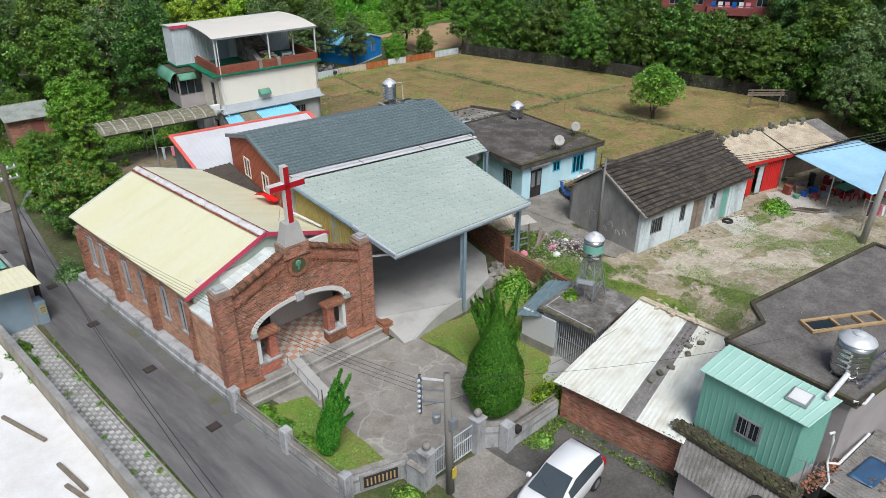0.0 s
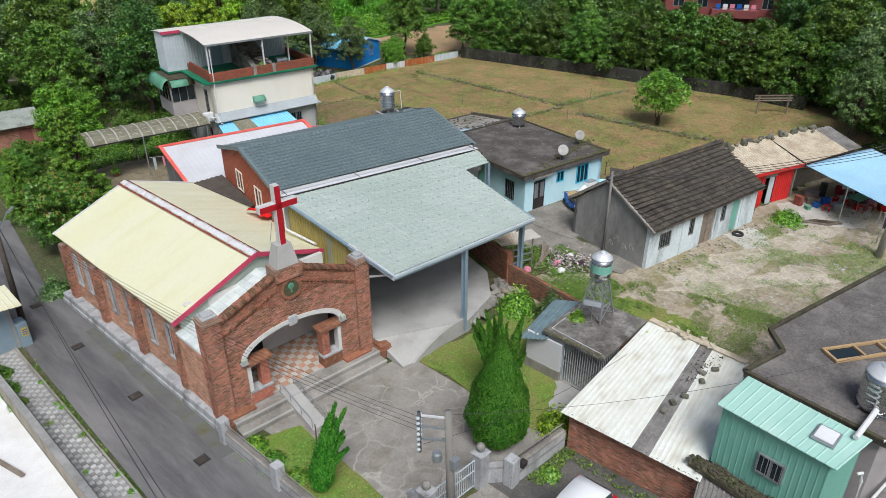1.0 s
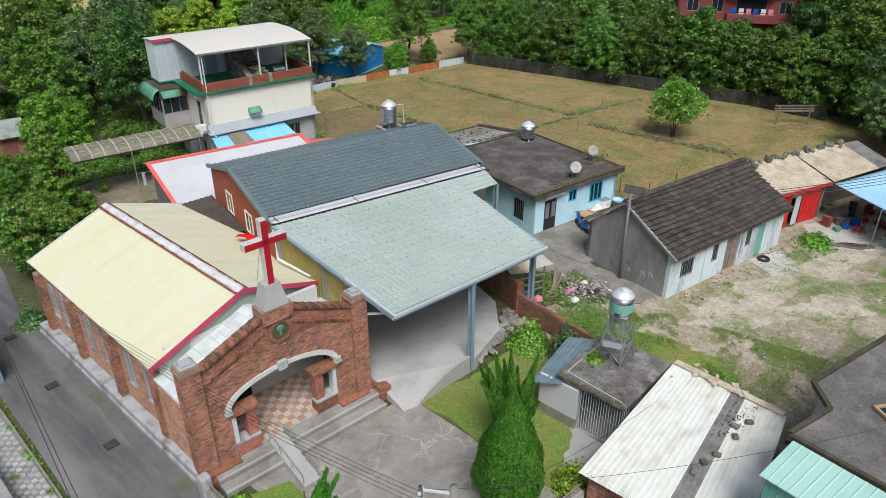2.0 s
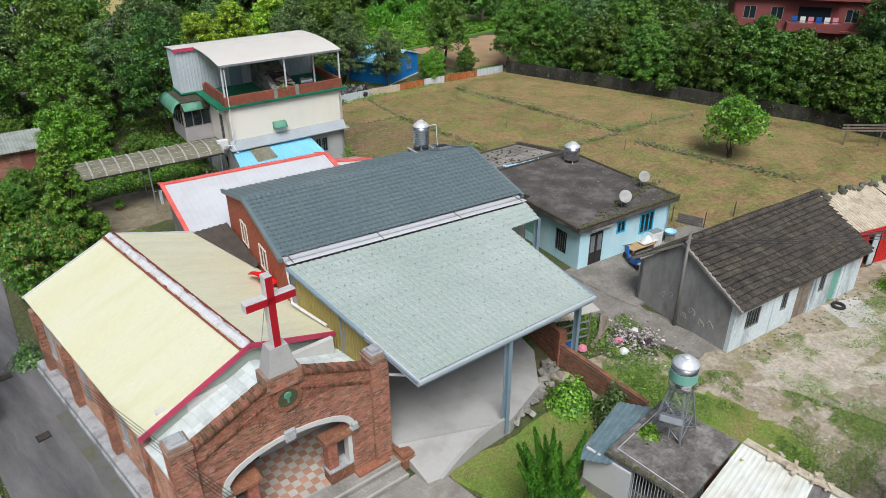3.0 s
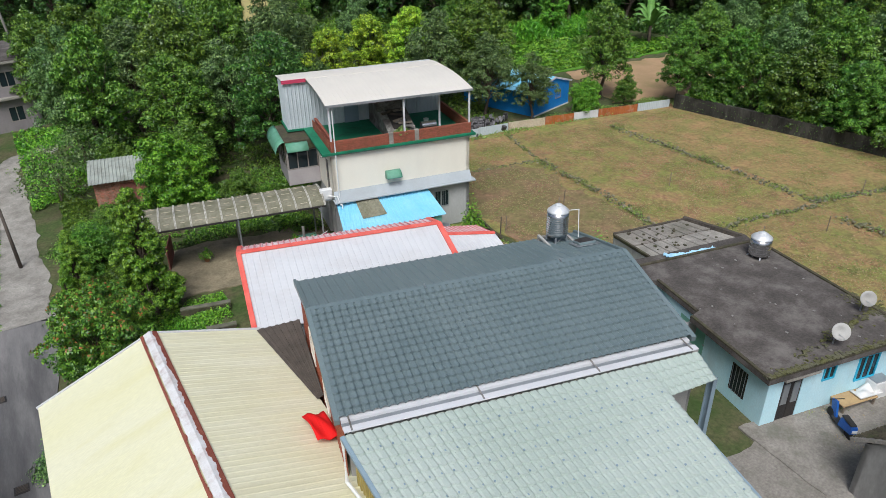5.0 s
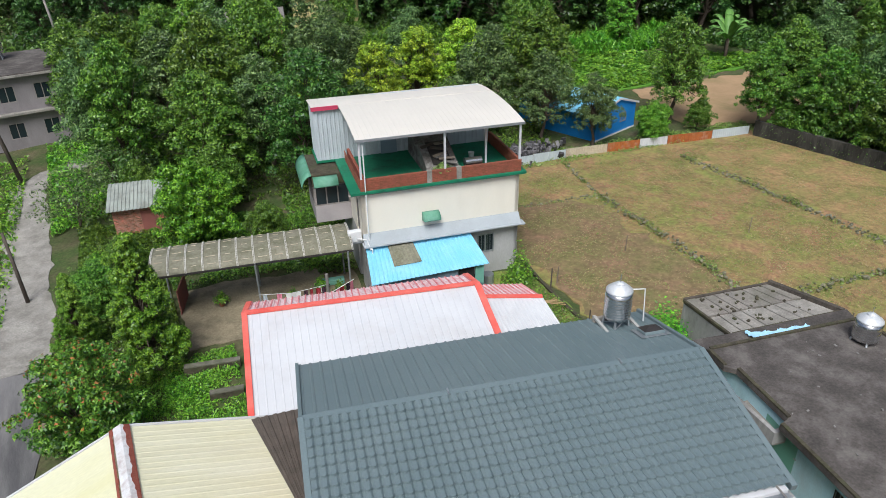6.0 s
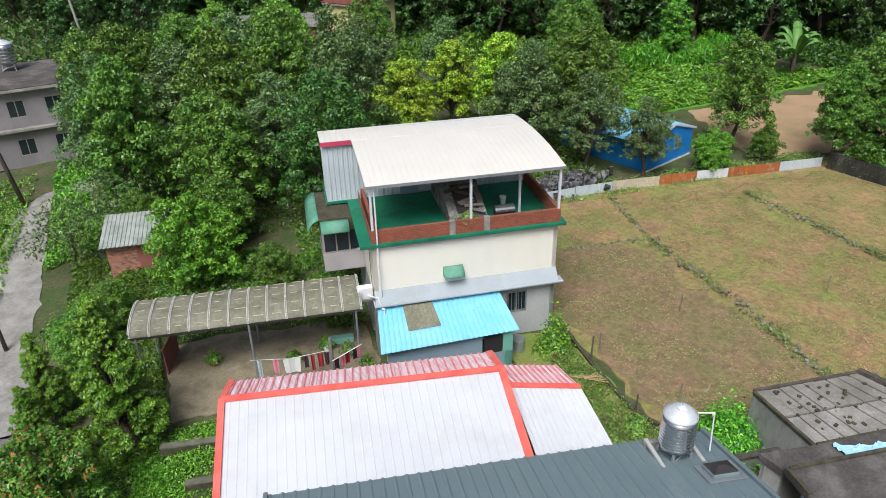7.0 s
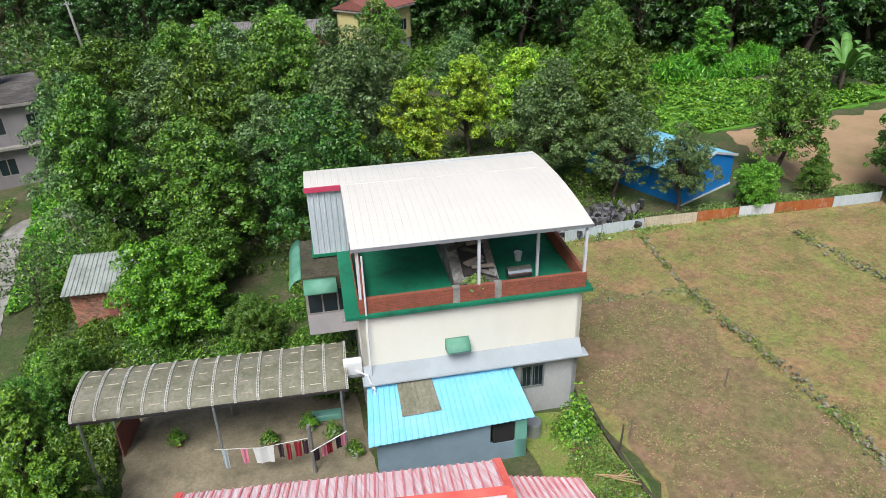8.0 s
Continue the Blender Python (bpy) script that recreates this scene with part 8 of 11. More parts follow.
gs = thing("grey_shed", "shed with a weighted patchwork corrugated roof", "shed", (53.0, 12.5, 0.0))
q = [(49.3, 12.3, 2.6), (55.0, 10.4, 2.6), (56.0, 13.0, 3.3), (50.4, 15.3, 3.4)]
for i, mm in enumerate(("fibre_cream", "fibre_cream", "fibre_cream", "fibre_grey")):
    a, b = i / 4, (i + 1) / 4
    part("roof_sheet", corrugated(Shape(), lerp(q[0], q[1], a), lerp(q[0], q[1], b), lerp(q[3], q[2], b), lerp(q[3], q[2], a), 0.2, 0.035, 0.03, 0.5), mm, gs)
part("wall", wall(wall(wall(Shape(), (55.0, 10.7), (55.9, 12.9), -0.1, 2.6, 0.1), (55.9, 12.9), (50.4, 15.1), -0.1, 3.1, 0.1), (49.6, 13.6), (55.4, 11.6), -0.1, 2.5, 0.1), "wood", gs)
for k in range(34):
    t = k / 34
    x, y = 46.5 + 9.4 * t + rng.normal(0, 0.15), 16.7 - 3.7 * t + rng.normal(0, 0.15)
    s = rng.uniform(0.1, 0.2)
    if k < 30:
        o = single("roof_stone", Shape().box(x - s, y - s, 3.3, x + s, y + s, 3.4 + s, 0.05, turn=Euler((0.2, 0.3, k)).to_matrix()), "stone", "rough stone holding down a shed roof", "stone", "roof stones")
tarp = thing("tarpaulin", "pale blue tarpaulin slung over poles", "tarpaulin", (50.0, 8.5, 0.0))
A0, A1, A2, A3 = Vector((48.9, 12.2, 2.62)), Vector((54.8, 9.8, 2.75)), Vector((51.5, 4.0, 2.6)), Vector((45.6, 6.6, 2.5))
part("sheet", Shape().sheet(lambda u, w: A0.lerp(A1, u).lerp(A3.lerp(A2, u), w) + Vector((0, 0, -0.28 * math.sin(math.pi * u) * math.sin(math.pi * w) + 0.05 * math.sin(u * 17) * math.sin(w * 6))), [i / 20 for i in range(21)], [i / 20 for i in range(21)], 0.015), "tarp_blue", tarp, smooth=True)
for p in (A2, A3, A0.lerp(A3, 0.55), A3.lerp(A2, 0.5)):
    part("pole", Shape().rod((p.x, p.y, -0.1), (p.x, p.y, p.z), 0.04, n=7), "steel_dull", tarp)
patch("tarp_floor", ((44.9, 11.2), (47.4, 7.6), (54.5, 8.4), (47.4, 13.0)), "tarp_slab", 0.06, "pale concrete floor under the tarpaulin", "floor")
clutter = [(49.5, 10.6, "plastic_blue", 0.5, 0.5), (50.3, 10.2, "plastic_red", 0.4, 0.4), (51.4, 9.0, "cloth_dark", 0.7, 0.7), (52.2, 9.4, "cloth_white", 0.5, 0.8), (51.0, 7.6, "plastic_red", 0.6, 0.45), (52.6, 8.0, "cloth_pink", 0.4, 0.7), (49.0, 11.3, "wood", 0.6, 0.5), (50.9, 11.2, "iron", 0.5, 0.9), (53.2, 9.9, "plastic_white", 0.6, 0.9), (48.6, 10.9, "plastic_blue", 0.35, 0.4), (49.9, 11.6, "rail", 0.8, 0.6), (50.6, 9.4, "wood", 0.9, 0.7), (51.9, 10.4, "cloth_red", 0.5, 0.6), (50.0, 8.9, "plastic_red", 0.3, 0.4), (52.0, 7.2, "plastic_red", 0.8, 0.5), (51.6, 8.3, "cloth_pink", 0.35, 0.9), (49.2, 9.8, "steel_dull", 0.5, 0.5), (53.4, 8.7, "cloth_dark", 0.6, 1.0), (48.2, 11.9, "rust", 0.5, 0.7), (47.9, 11.2, "awning_green", 0.4, 0.3)]
for x, y, mm, w, h in clutter:
    ob = thing("crate", "box of stored household goods under the tarpaulin", "crate", (x, y, 0.05), "stored goods")
    part("body", Shape(pose(x, y, 0, 0, 0, x * 50)).box(-w / 2, -w / 3, 0.08, w / 2, w / 3, h, 0.03), "wood" if mm == "wood" else mm, ob)
    part("lid", Shape(pose(x, y, 0, 0, 0, x * 50)).box(-w / 2 - 0.02, -w / 3 - 0.02, h, w / 2 + 0.02, w / 3 + 0.02, h + 0.05, 0.01), mm, ob)
# ---- gatehouse with its roof tank ----
gh = thing("gatehouse", "small flat roofed gatehouse with barred front", "gatehouse", (25.0, 13.4, -0.55))
part("roof", Shape().box(23.1, 11.85, 1.62, 26.85, 14.95, 1.78, 0.02), "roofslab2", gh, "mouldy flat concrete roof")
w = Shape()
wall(w, (26.7, 14.8), (23.25, 14.8), -0.55, 1.62, 0.15)
wall(w, (26.7, 12.0), (26.7, 14.8), -0.55, 1.62, 0.15)
wall(w, (23.25, 14.8), (23.25, 13.9), -0.55, 1.62, 0.15)
part("wall", w, "oldwhite", gh)
part("wall", Shape().box(24.9, 12.0, -0.55, 26.55, 12.12, 1.62), "brick", gh, "brick side wall")
gr = Shape()
for k in range(26):
    x, y = (23.3, 13.85 - k * 0.115) if k < 16 else (23.3 + (k - 16) * 0.16, 12.02)
    gr = Shape().rod((x, y, -0.45), (x, y, 1.6), 0.016, n=5)
    part("bar", gr, "bare_metal", gh)
for z in (-0.45, 0.6, 1.58):
    part("bar_rail", Shape().beam((23.3, 13.9, z), (23.3, 12.02, z), 0.04), "steel_dull", gh)
part("floor", Shape().box(23.2, 11.95, -0.6, 26.8, 14.9, -0.46), "concrete", gh)
part("bench", Shape().box(25.2, 12.8, -0.46, 26.2, 14.2, 0.1, 0.02), "wood", gh)
aw = Shape()
corrugated(aw, (22.45, 15.75, 1.32), (22.95, 14.6, 1.5), (26.3, 15.0, 1.7), (25.9, 16.2, 1.5), 0.2, 0.035, 0.02, 0.5)
part("awning", aw, "bluegrey_metal", gh, "blue grey corrugated awning")
part("annex_wall", Shape().box(23.08, 13.9, 0.0, 23.18, 15.7, 1.45), "white_metal", gh, "white annex wall")
part("annex_wall", Shape().box(23.06, 13.9, -0.55, 23.2, 15.75, 0.0).box(23.2, 15.7, -0.55, 26.0, 15.8, 1.4), "concrete", gh)
part("roof_pipe", Shape().pipe([(23.3, 12.1, 1.8), (23.5, 14.7, 1.8), (26.4, 14.7, 1.8)], 0.012), "plastic_white", gh)
tank("stainless water tank with green label on a tall steel stand", 25.75, 13.85, 1.78, 0.46, 0.95, 3, 2.0, 1.75, "green_wall")
hs = thing("solar_box", "small galvanised box on the tank stand", "box", (25.2, 13.6, 1.78))
part("box", Shape(pose(25.1, 13.7, 2.75, 0, 25, 20)).box(-0.2, -0.4, -0.12, 0.2, 0.4, 0.12, 0.02), "steel_dull", hs)
part("leg", Shape().rod((25.1, 13.7, 1.78), (25.1, 13.7, 2.7), 0.02, n=5), "steel_dull", hs)

# ---- white corrugated shed with its brick wall ----
ws = thing("corrugated_shed", "low brick shed under mossy white corrugated sheets", "shed", (23.0, 9.0, -0.55))
fa, fb, fc, fd = (19.55, 11.6, 1.42), (19.75, 6.15, 1.42), (26.6, 7.2, 1.85), (26.85, 11.75, 1.85)
cols = ("old_white_metal", "old_white_metal", "fibre_grey", "old_white_metal", "old_white_metal")
cuts = (0, 0.3, 0.54, 0.66, 0.84, 1.0)
for i, mm in enumerate(cols):
    a, b = cuts[i], cuts[i + 1]
    sh = corrugated(Shape(), lerp(fa, fb, a), lerp(fa, fb, b), lerp(fd, fc, b), lerp(fd, fc, a), 0.19, 0.014, 0.02, 0.5)
    part("roof_sheet", sh, mm, ws, "grey asbestos sheet" if mm == "fibre_grey" else "mossy white metal sheet")
# dark beam also stands in for the shade between sheets and brick wall
part("eaves_beam", Shape().beam((19.72, 11.55, 1.34), (19.92, 6.2, 1.34), 0.1, 0.1), "pole_dark", ws, "dark timber beam filling the shaded gap under the eaves")
part("roof_edge", Shape().beam((26.62, 7.3, 1.93), (26.85, 11.7, 1.93), 0.3, 0.05), "fibre_cream", ws, "rusted ridge strip")
bw = Shape()
wall(bw, (19.95, 11.4), (20.1, 6.3), -0.6, 1.3, 0.24)
wl = part("wall", bw, "mortar", ws, "weathered red brick wall")
sub("brickwork", brick_fill(frame_pose((19.95, 11.4), (20.1, 6.3)), 0, 5.1, -0.5, 1.28)[0], "brick_i", wl)
part("wall", wall(wall(Shape(), (26.5, 7.4), (26.7, 11.6), -0.5, 1.7, 0.2), (26.7, 11.6), (20.0, 11.4), -0.5, 1.3, 0.2), "concrete", ws)
for x, y in ((22.6, 8.55), (23.2, 8.35), (22.0, 8.6), (24.4, 8.2), (24.9, 8.4), (25.4, 8.1)):
    single("brick_weight", Shape(pose(x, y, 1.42 + (x - 19.6) * 0.062 + 0.03, 0, 4, x * 90)).box(-0.14, -0.1, 0, 0.14, 0.1, 0.13, 0.03), "stone", "dark stone weighing down the roof", "stone", "roof weights")

# ---- green metal shed on the flat roofed building ----
fl = thing("flat_building", "building with a wide blackened flat roof", "building", (28.0, 1.0, -0.5))
poly = [(22.6, 6.35), (24.7, 5.75), (25.75, 6.6), (34.6, 4.3), (33.3, -1.0), (22.05, 1.75)]
part("roof", Shape().prism(poly, "z", 4.12, 4.32), "roofslab_grey", fl, "blackened concrete roof")
inner = [(22.9, 6.1), (24.7, 5.5), (25.7, 6.3), (34.2, 4.1), (33.0, -0.7), (22.3, 1.95)]
part("wall", Shape().prism(inner, "z", -0.6, 4.12), "lilac", fl, "grey pink rendered wall")
for a, b in zip(poly, poly[1:] + poly[:1]):
    part("roof_kerb", Shape().beam((*a, 4.36), (*b, 4.36), 0.16, 0.12), "moss_edge", fl, "mossy roof kerb")
gn = thing("green_shed", "sea green metal clad shed with a mint roof", "shed", (21.6, 4.4, -0.5))
part("roof", corrugated(Shape(), (20.58, 6.42, 4.15), (20.1, 2.62, 4.15), (21.75, 2.15, 4.45), (22.3, 6.12, 4.45), 0.3, 0.014, 0.03, 0.75), "teal", gn, "mint green ribbed roof")
gwl = Shape()
corrugated(gwl, (20.75, 6.25, 1.6), (20.28, 2.8, 1.6), (20.28, 2.8, 4.12), (20.75, 6.25, 4.12), 0.22, 0.012, 0.0, 0.7)
part("wall", gwl, "green_wall", gn, "sea green ribbed wall")
gwl = corrugated(Shape(), (20.28, 2.8, 1.6), (21.75, 2.35, 1.6), (21.75, 2.35, 4.4), (20.28, 2.8, 4.15), 0.22, 0.012, 0.0, 0.7)
part("wall", gwl, "green_wall", gn, "sea green ribbed wall")
gwl = corrugated(Shape(), (22.2, 6.0, 1.6), (20.75, 6.25, 1.6), (20.75, 6.25, 4.12), (22.2, 6.0, 4.4), 0.22, 0.012, 0.0, 0.7)
part("wall", gwl, "green_wall", gn, "sea green ribbed wall")
part("base", Shape().prism([(20.75, 6.2), (22.2, 6.0), (21.75, 2.35), (20.28, 2.8)], "z", -0.6, 1.65), "lilac", gn)
part("ledge", Shape().prism([(20.1, 6.75), (20.65, 6.7), (20.2, 2.2), (19.5, 2.3)], "z", 1.5, 1.66), "moss_edge", gn, "mossy black ledge")
window(gn, frame_pose((20.73, 6.25), (20.26, 2.8)), 1.45, 2.35, 2.35, 3.15, "steel_dull", split=2, bars=6, out=-0.08)
sk = part("skylight", Shape(pose(21.1, 3.25, 4.37, 0, -8, -5)).box(-0.35, -0.35, -0.05, 0.35, 0.35, 0.06, 0.02), "steel_dull", gn)
sub("pane", Shape(pose(21.1, 3.25, 4.37, 0, -8, -5)).box(-0.28, -0.28, 0.06, 0.28, 0.28, 0.08), "plastic_white", sk)
part("lower_roof", corrugated(Shape(), (18.85, 6.0, 0.95), (18.2, 2.3, 0.95), (19.95, 2.3, 1.48), (20.5, 6.4, 1.48), 0.16, 0.04, 0.02, 0.4), "fibre_grey", gn, "mouldy grey corrugated lean-to")
part("lower_wall", wall(Shape(), (19.1, 5.9), (18.5, 2.4), -0.6, 0.95, 0.15), "lilac", gn)
tank("large ribbed stainless water tank on the flat roof", 23.6, 2.5, 4.32, 0.6, 1.25, 5, 0.12)
pf = thing("flue_pipe", "white plastic pipe running down from the tank", "pipe", (22.4, 2.6, 4.4))
part("pipe", Shape().pipe([(23.0, 2.4, 4.65), (21.4, 2.55, 4.55)], 0.09, 10), "plastic_white", pf)
part("bend", Shape().pipe([(22.7, 1.5, 4.5), (22.2, 1.6, 4.35), (22.0, 1.9, 4.4)], 0.05, 8), "plastic_white", pf)
ld = thing("ladder", "aluminium ladder lying on the flat roof", "ladder", (23.6, 1.2, 4.32))
for s in (-0.22, 0.22):
    part("rail", Shape().beam((22.9, 2.1 + s, 4.45), (25.7, 1.5 + s, 4.6), 0.05, 0.07), "steel", ld)
for k in range(9):
    x = 23.05 + k * 0.31
    part("rung", Shape().rod((x, 1.88 - (x - 22.9) * 0.21 + 0.0, 4.47 + k * 0.016), (x, 2.32 - (x - 22.9) * 0.21, 4.47 + k * 0.016), 0.018, n=6), "steel", ld)
fm = thing("sash", "tan timber window frame lying on the flat roof", "frame", (27.0, 3.6, 4.33))
mfm = pose(26.7, 3.5, 4.34, 0, 0, -36)
for a, b, c, d in ((-1.6, -0.4, 1.6, -0.3), (-1.6, 0.3, 1.6, 0.4), (-1.6, -0.3, -1.5, 0.3), (-0.4, -0.3, -0.3, 0.3), (0.6, -0.3, 0.7, 0.3), (1.5, -0.3, 1.6, 0.3)):
    part("rail", Shape(mfm).box(a, b, 0, c, d, 0.12, 0.01), "wood_tan", fm)
part("pane", Shape(mfm).box(-1.5, -0.3, 0.02, -0.4, 0.3, 0.04), "glass", fm)
ant = thing("aerial", "thin television aerial on a bracket", "aerial", (19.9, 2.3, 1.7))
part("mast", Shape().rod((19.85, 2.35, 1.65), (19.85, 2.35, 3.1), 0.02, n=6), "steel_dull", ant)
part("boom", Shape().rod((19.85, 2.7, 3.0), (19.85, 1.4, 3.05), 0.012, n=5), "steel_dull", ant)
for k in range(7):
    part("rod", Shape().rod((19.55, 2.6 - k * 0.18, 3.01), (20.15, 2.6 - k * 0.18, 3.01), 0.008, n=4), "steel_dull", ant)
ty = thing("tyre", "old black tyre lying on the lean-to roof", "tyre", (18.9, 3.2, 1.2))
part("tread", Shape(pose(18.95, 3.2, 1.22, 0, -17, 0)).lathe([(0.2, 0.0), (0.3, 0.0), (0.33, 0.05), (0.3, 0.12), (0.2, 0.12), (0.17, 0.06), (0.2, 0.0)], n=20, caps=False), "rubber", ty, smooth=True)

# ---- forecourt walls, gate and railings ----
fw = thing("forecourt_wall", "grey cement forecourt wall with panels and railings", "wall", (12.0, 16.0, -0.55))


def low_wall(p, q, z1, z0=-0.6, t=0.22, mm="cement"):
    part("wall", wall(Shape(), p, q, z0, z1, t), mm, fw)
    part("coping", wall(Shape(), p, q, z1 + 0.002, z1 + 0.06, t + 0.04), "concrete", fw)
    part("stripe", Shape().beam((p[0], p[1], z1 - 0.32), (q[0], q[1], z1 - 0.32), 0.03, 0.12), "oldgrey", fw)


def railing(p, q, z, h=0.42, step=0.14):
    n = max(2, int(math.dist(p, q) / step))
    for zz in (z + 0.06, z + h):
        part("rail", Shape().beam((*p, zz), (*q, zz), 0.035), "rail", fw)
    for k in range(1, n):
        x, y = lerp(p, q, k / n)
        part("baluster", Shape().rod((x, y, z), (x, y, z + h), 0.012, n=5), "rail", fw)


POSTS = [(11.12, 21.75), (11.12, 18.2), (11.15, 14.75)]
for x, y in POSTS:
    part("post", Shape().box(x - 0.2, y - 0.2, -0.6, x + 0.2, y + 0.2, 0.62, 0.03), "cement", fw)
for a, b in zip(POSTS, POSTS[1:]):
    low_wall((a[0] - 0.1, a[1] - 0.2), (b[0] - 0.1, b[1] + 0.2), 0.0)
    railing((a[0], a[1] - 0.2), (b[0], b[1] + 0.2), 0.06)
low_wall((11.15, 14.75), (13.5, 13.7), 0.38)
part("coping", Shape().beam((13.5, 13.7, 0.2), (13.55, 13.1, 0.55), 0.26, 0.7), "cement", fw, "stepped wall end")
mS = frame_pose((11.15, 14.75), (13.5, 13.7))
sg = thing("name_board", "dark bronze name board with raised strokes on the wall", "sign", (12.4, 14.1, -0.2))
part("border", Shape(mS).box(0.5, -0.09, -0.42, 2.1, -0.03, 0.34, 0.02), "oldgrey", sg)
part("board", Shape(mS).box(0.64, -0.12, -0.3, 1.96, -0.08, 0.24, 0.01), "iron", sg, "dark bronze board")
for k in range(8):
    part("stroke", Shape(mS).box(0.74 + k * 0.15, -0.135, -0.2, 0.80 + k * 0.15, -0.12, 0.14), "wood_tan", sg)
gp = []
for x, y in ((13.55, 13.0), (16.15, 12.75)):
    g = thing("gate_pillar", "grey cement gate pillar with a ball on top", "gate pillar", (x, y, -0.55))
    part("shaft", Shape().box(x - 0.24, y - 0.24, -0.6, x + 0.24, y + 0.24, 1.05, 0.03), "cement", g)
    part("cap", Shape().box(x - 0.28, y - 0.28, 1.05, x + 0.28, y + 0.28, 1.13, 0.02).lathe([(0.08, 1.13), (0.06, 1.2)], (x, y, 0), 10), "cement", g)
    part("ball", Shape().lathe([(0.03, 0.0)] + [(0.17 * math.sin(math.pi * i / 10), 0.17 - 0.17 * math.cos(math.pi * i / 10)) for i in range(1, 10)] + [(0.01, 0.34)], (x, y, 1.18), 16), "concrete", g, smooth=True)
    gp.append(g)
low_wall((16.4, 12.55), (16.95, 12.05), 0.55)
part("post", Shape().box(16.75, 11.7, -0.6, 17.2, 12.15, 0.75, 0.03), "cement", fw)
low_wall((17.2, 11.75), (19.85, 11.45), 0.28)
railing((17.2, 11.9), (19.8, 11.58), 0.34, 0.34, 0.11)
low_wall((13.35, 12.75), (13.3, 13.6), 0.45)
pl = thing("letter_box", "black letter box on the wall by the gate", "letter box", (17.3, 11.75, 0.15))
part("body", Shape().box(17.25, 11.6, 0.15, 17.55, 11.85, 0.42, 0.03), "iron", pl)
for p, q in (((13.82, 12.98), (14.84, 12.9)), ((14.9, 12.88), (15.88, 12.8))):
    gt = thing("gate_leaf", "closed steel bar gate leaf", "gate", (p[0], p[1], -0.5), "entrance gate")
    for z in (-0.4, 0.35, 0.85):
        part("rail", Shape().beam((*p, z), (*q, z), 0.04), "bare_metal", gt)
    for k in range(10):
        x, y = lerp(p, q, k / 9)
        part("bar", Shape().rod((x, y, -0.45), (x, y, 0.8 + 0.12 * math.sin(math.pi * k / 9)), 0.014, n=5), "bare_metal", gt)

# ---- poles and wires ----
fp = thing("utility_pole", "concrete utility pole with crossarms, insulators and meter box", "utility pole", (13.85, 12.1, -0.55))
part("shaft", Shape().rod((13.85, 12.1, -0.6), (13.85, 12.3, 4.8), 0.16, 0.12, n=14), "pole", fp, smooth=True)
part("plate", Shape().box(13.75, 11.9, 0.3, 13.95, 11.95, 0.75), "plastic_yellow", fp, "yellow warning plate")
for z in (4.55, 4.1, 3.6):
    part("crossarm", Shape().beam((13.85, 12.25, z), (13.35, 13.1, z - 0.05), 0.06), "white_metal" if z > 4.5 else "steel_dull", fp)
part("rack", Shape().box(13.28, 13.0, 3.0, 13.36, 13.1, 4.7), "steel", fp)
for k in range(7):
    for s in (-0.1, 0.1):
        part("insulator", Shape().lathe([(0.03, 0), (0.06, 0.03), (0.06, 0.07), (0.03, 0.1)], (13.32 + s, 13.05 + s * 0.5, 3.15 + k * 0.22), 8), "bare_metal", fp)
part("meter_box", Shape().box(13.72, 11.9, 2.55, 14.0, 12.12, 3.0, 0.02), "steel_dull", fp)
part("drum", Shape().lathe([(0.14, 0), (0.16, 0.05), (0.16, 0.3), (0.12, 0.36)], (13.6, 12.55, 2.75), 14), "steel_dull", fp)


def pole_at(label, x, y, h, r, mm, lean=(0, 0), arms=1):
    z = ground_z(x, y)
    ob = thing("utility_pole", label, "utility pole", (x, y, z))
    part("shaft", Shape().rod((x, y, z - 0.2), (x + lean[0], y + lean[1], z + h), r, r * 0.7, n=12), mm, ob, smooth=True)
    for k in range(arms):
        zz = z + h - 0.3 - k * 0.5
        part("crossarm", Shape().beam((x + lean[0] - 0.6, y + lean[1], zz), (x + lean[0] + 0.6, y + lean[1], zz), 0.07), "steel_dull", ob)
        for s in (-0.5, -0.2, 0.2, 0.5):
            part("insulator", Shape().lathe([(0.03, 0), (0.05, 0.05), (0.02, 0.14)], (x + lean[0] + s, y + lean[1], zz + 0.03), 8), "plastic_white", ob)
    return ob


pl1 = pole_at("dark timber utility pole with a street lamp beside the lane", 8.95, 36.7, 7.8, 0.16, "pole_dark", (0.2, -0.2), 2)
part("lamp_arm", Shape().rod((9.05, 36.6, 4.3), (9.9, 37.2, 5.1), 0.03, n=6), "steel_dull", pl1)
part("lamp_head", Shape(pose(10.0, 37.25, 5.1, 0, -15, 35)).box(-0.1, -0.08, -0.05, 0.4, 0.08, 0.06, 0.03), "steel_dull", pl1, "grey street lamp head")
pole_at("grey concrete utility pole at the edge of the yard", 43.9, 6.1, 7.5, 0.2, "concrete_pale", (0.7, -0.2), 1)
pole_at("dark timber pole on the verge of the lane", 11.1, 74.4, 8.5, 0.16, "pole_dark", (-1.2, 0.3), 1)
pole_at("distant grey utility pole", 15.5, 112.0, 8.5, 0.17, "pole", (-0.8, 0), 1)
pole_at("dark short pole beside the lane", 11.4, 56.8, 4.2, 0.11, "pole_dark", (-0.1, 0.2), 0)
po = pole_at("slim grey pole against the farmhouse gable", 34.1, 18.2, 5.0, 0.09, "pole", (0, 0), 0)
part("bracket", Shape().beam((33.8, 18.2, 4.7), (34.4, 18.2, 4.7), 0.06), "steel_dull", po)


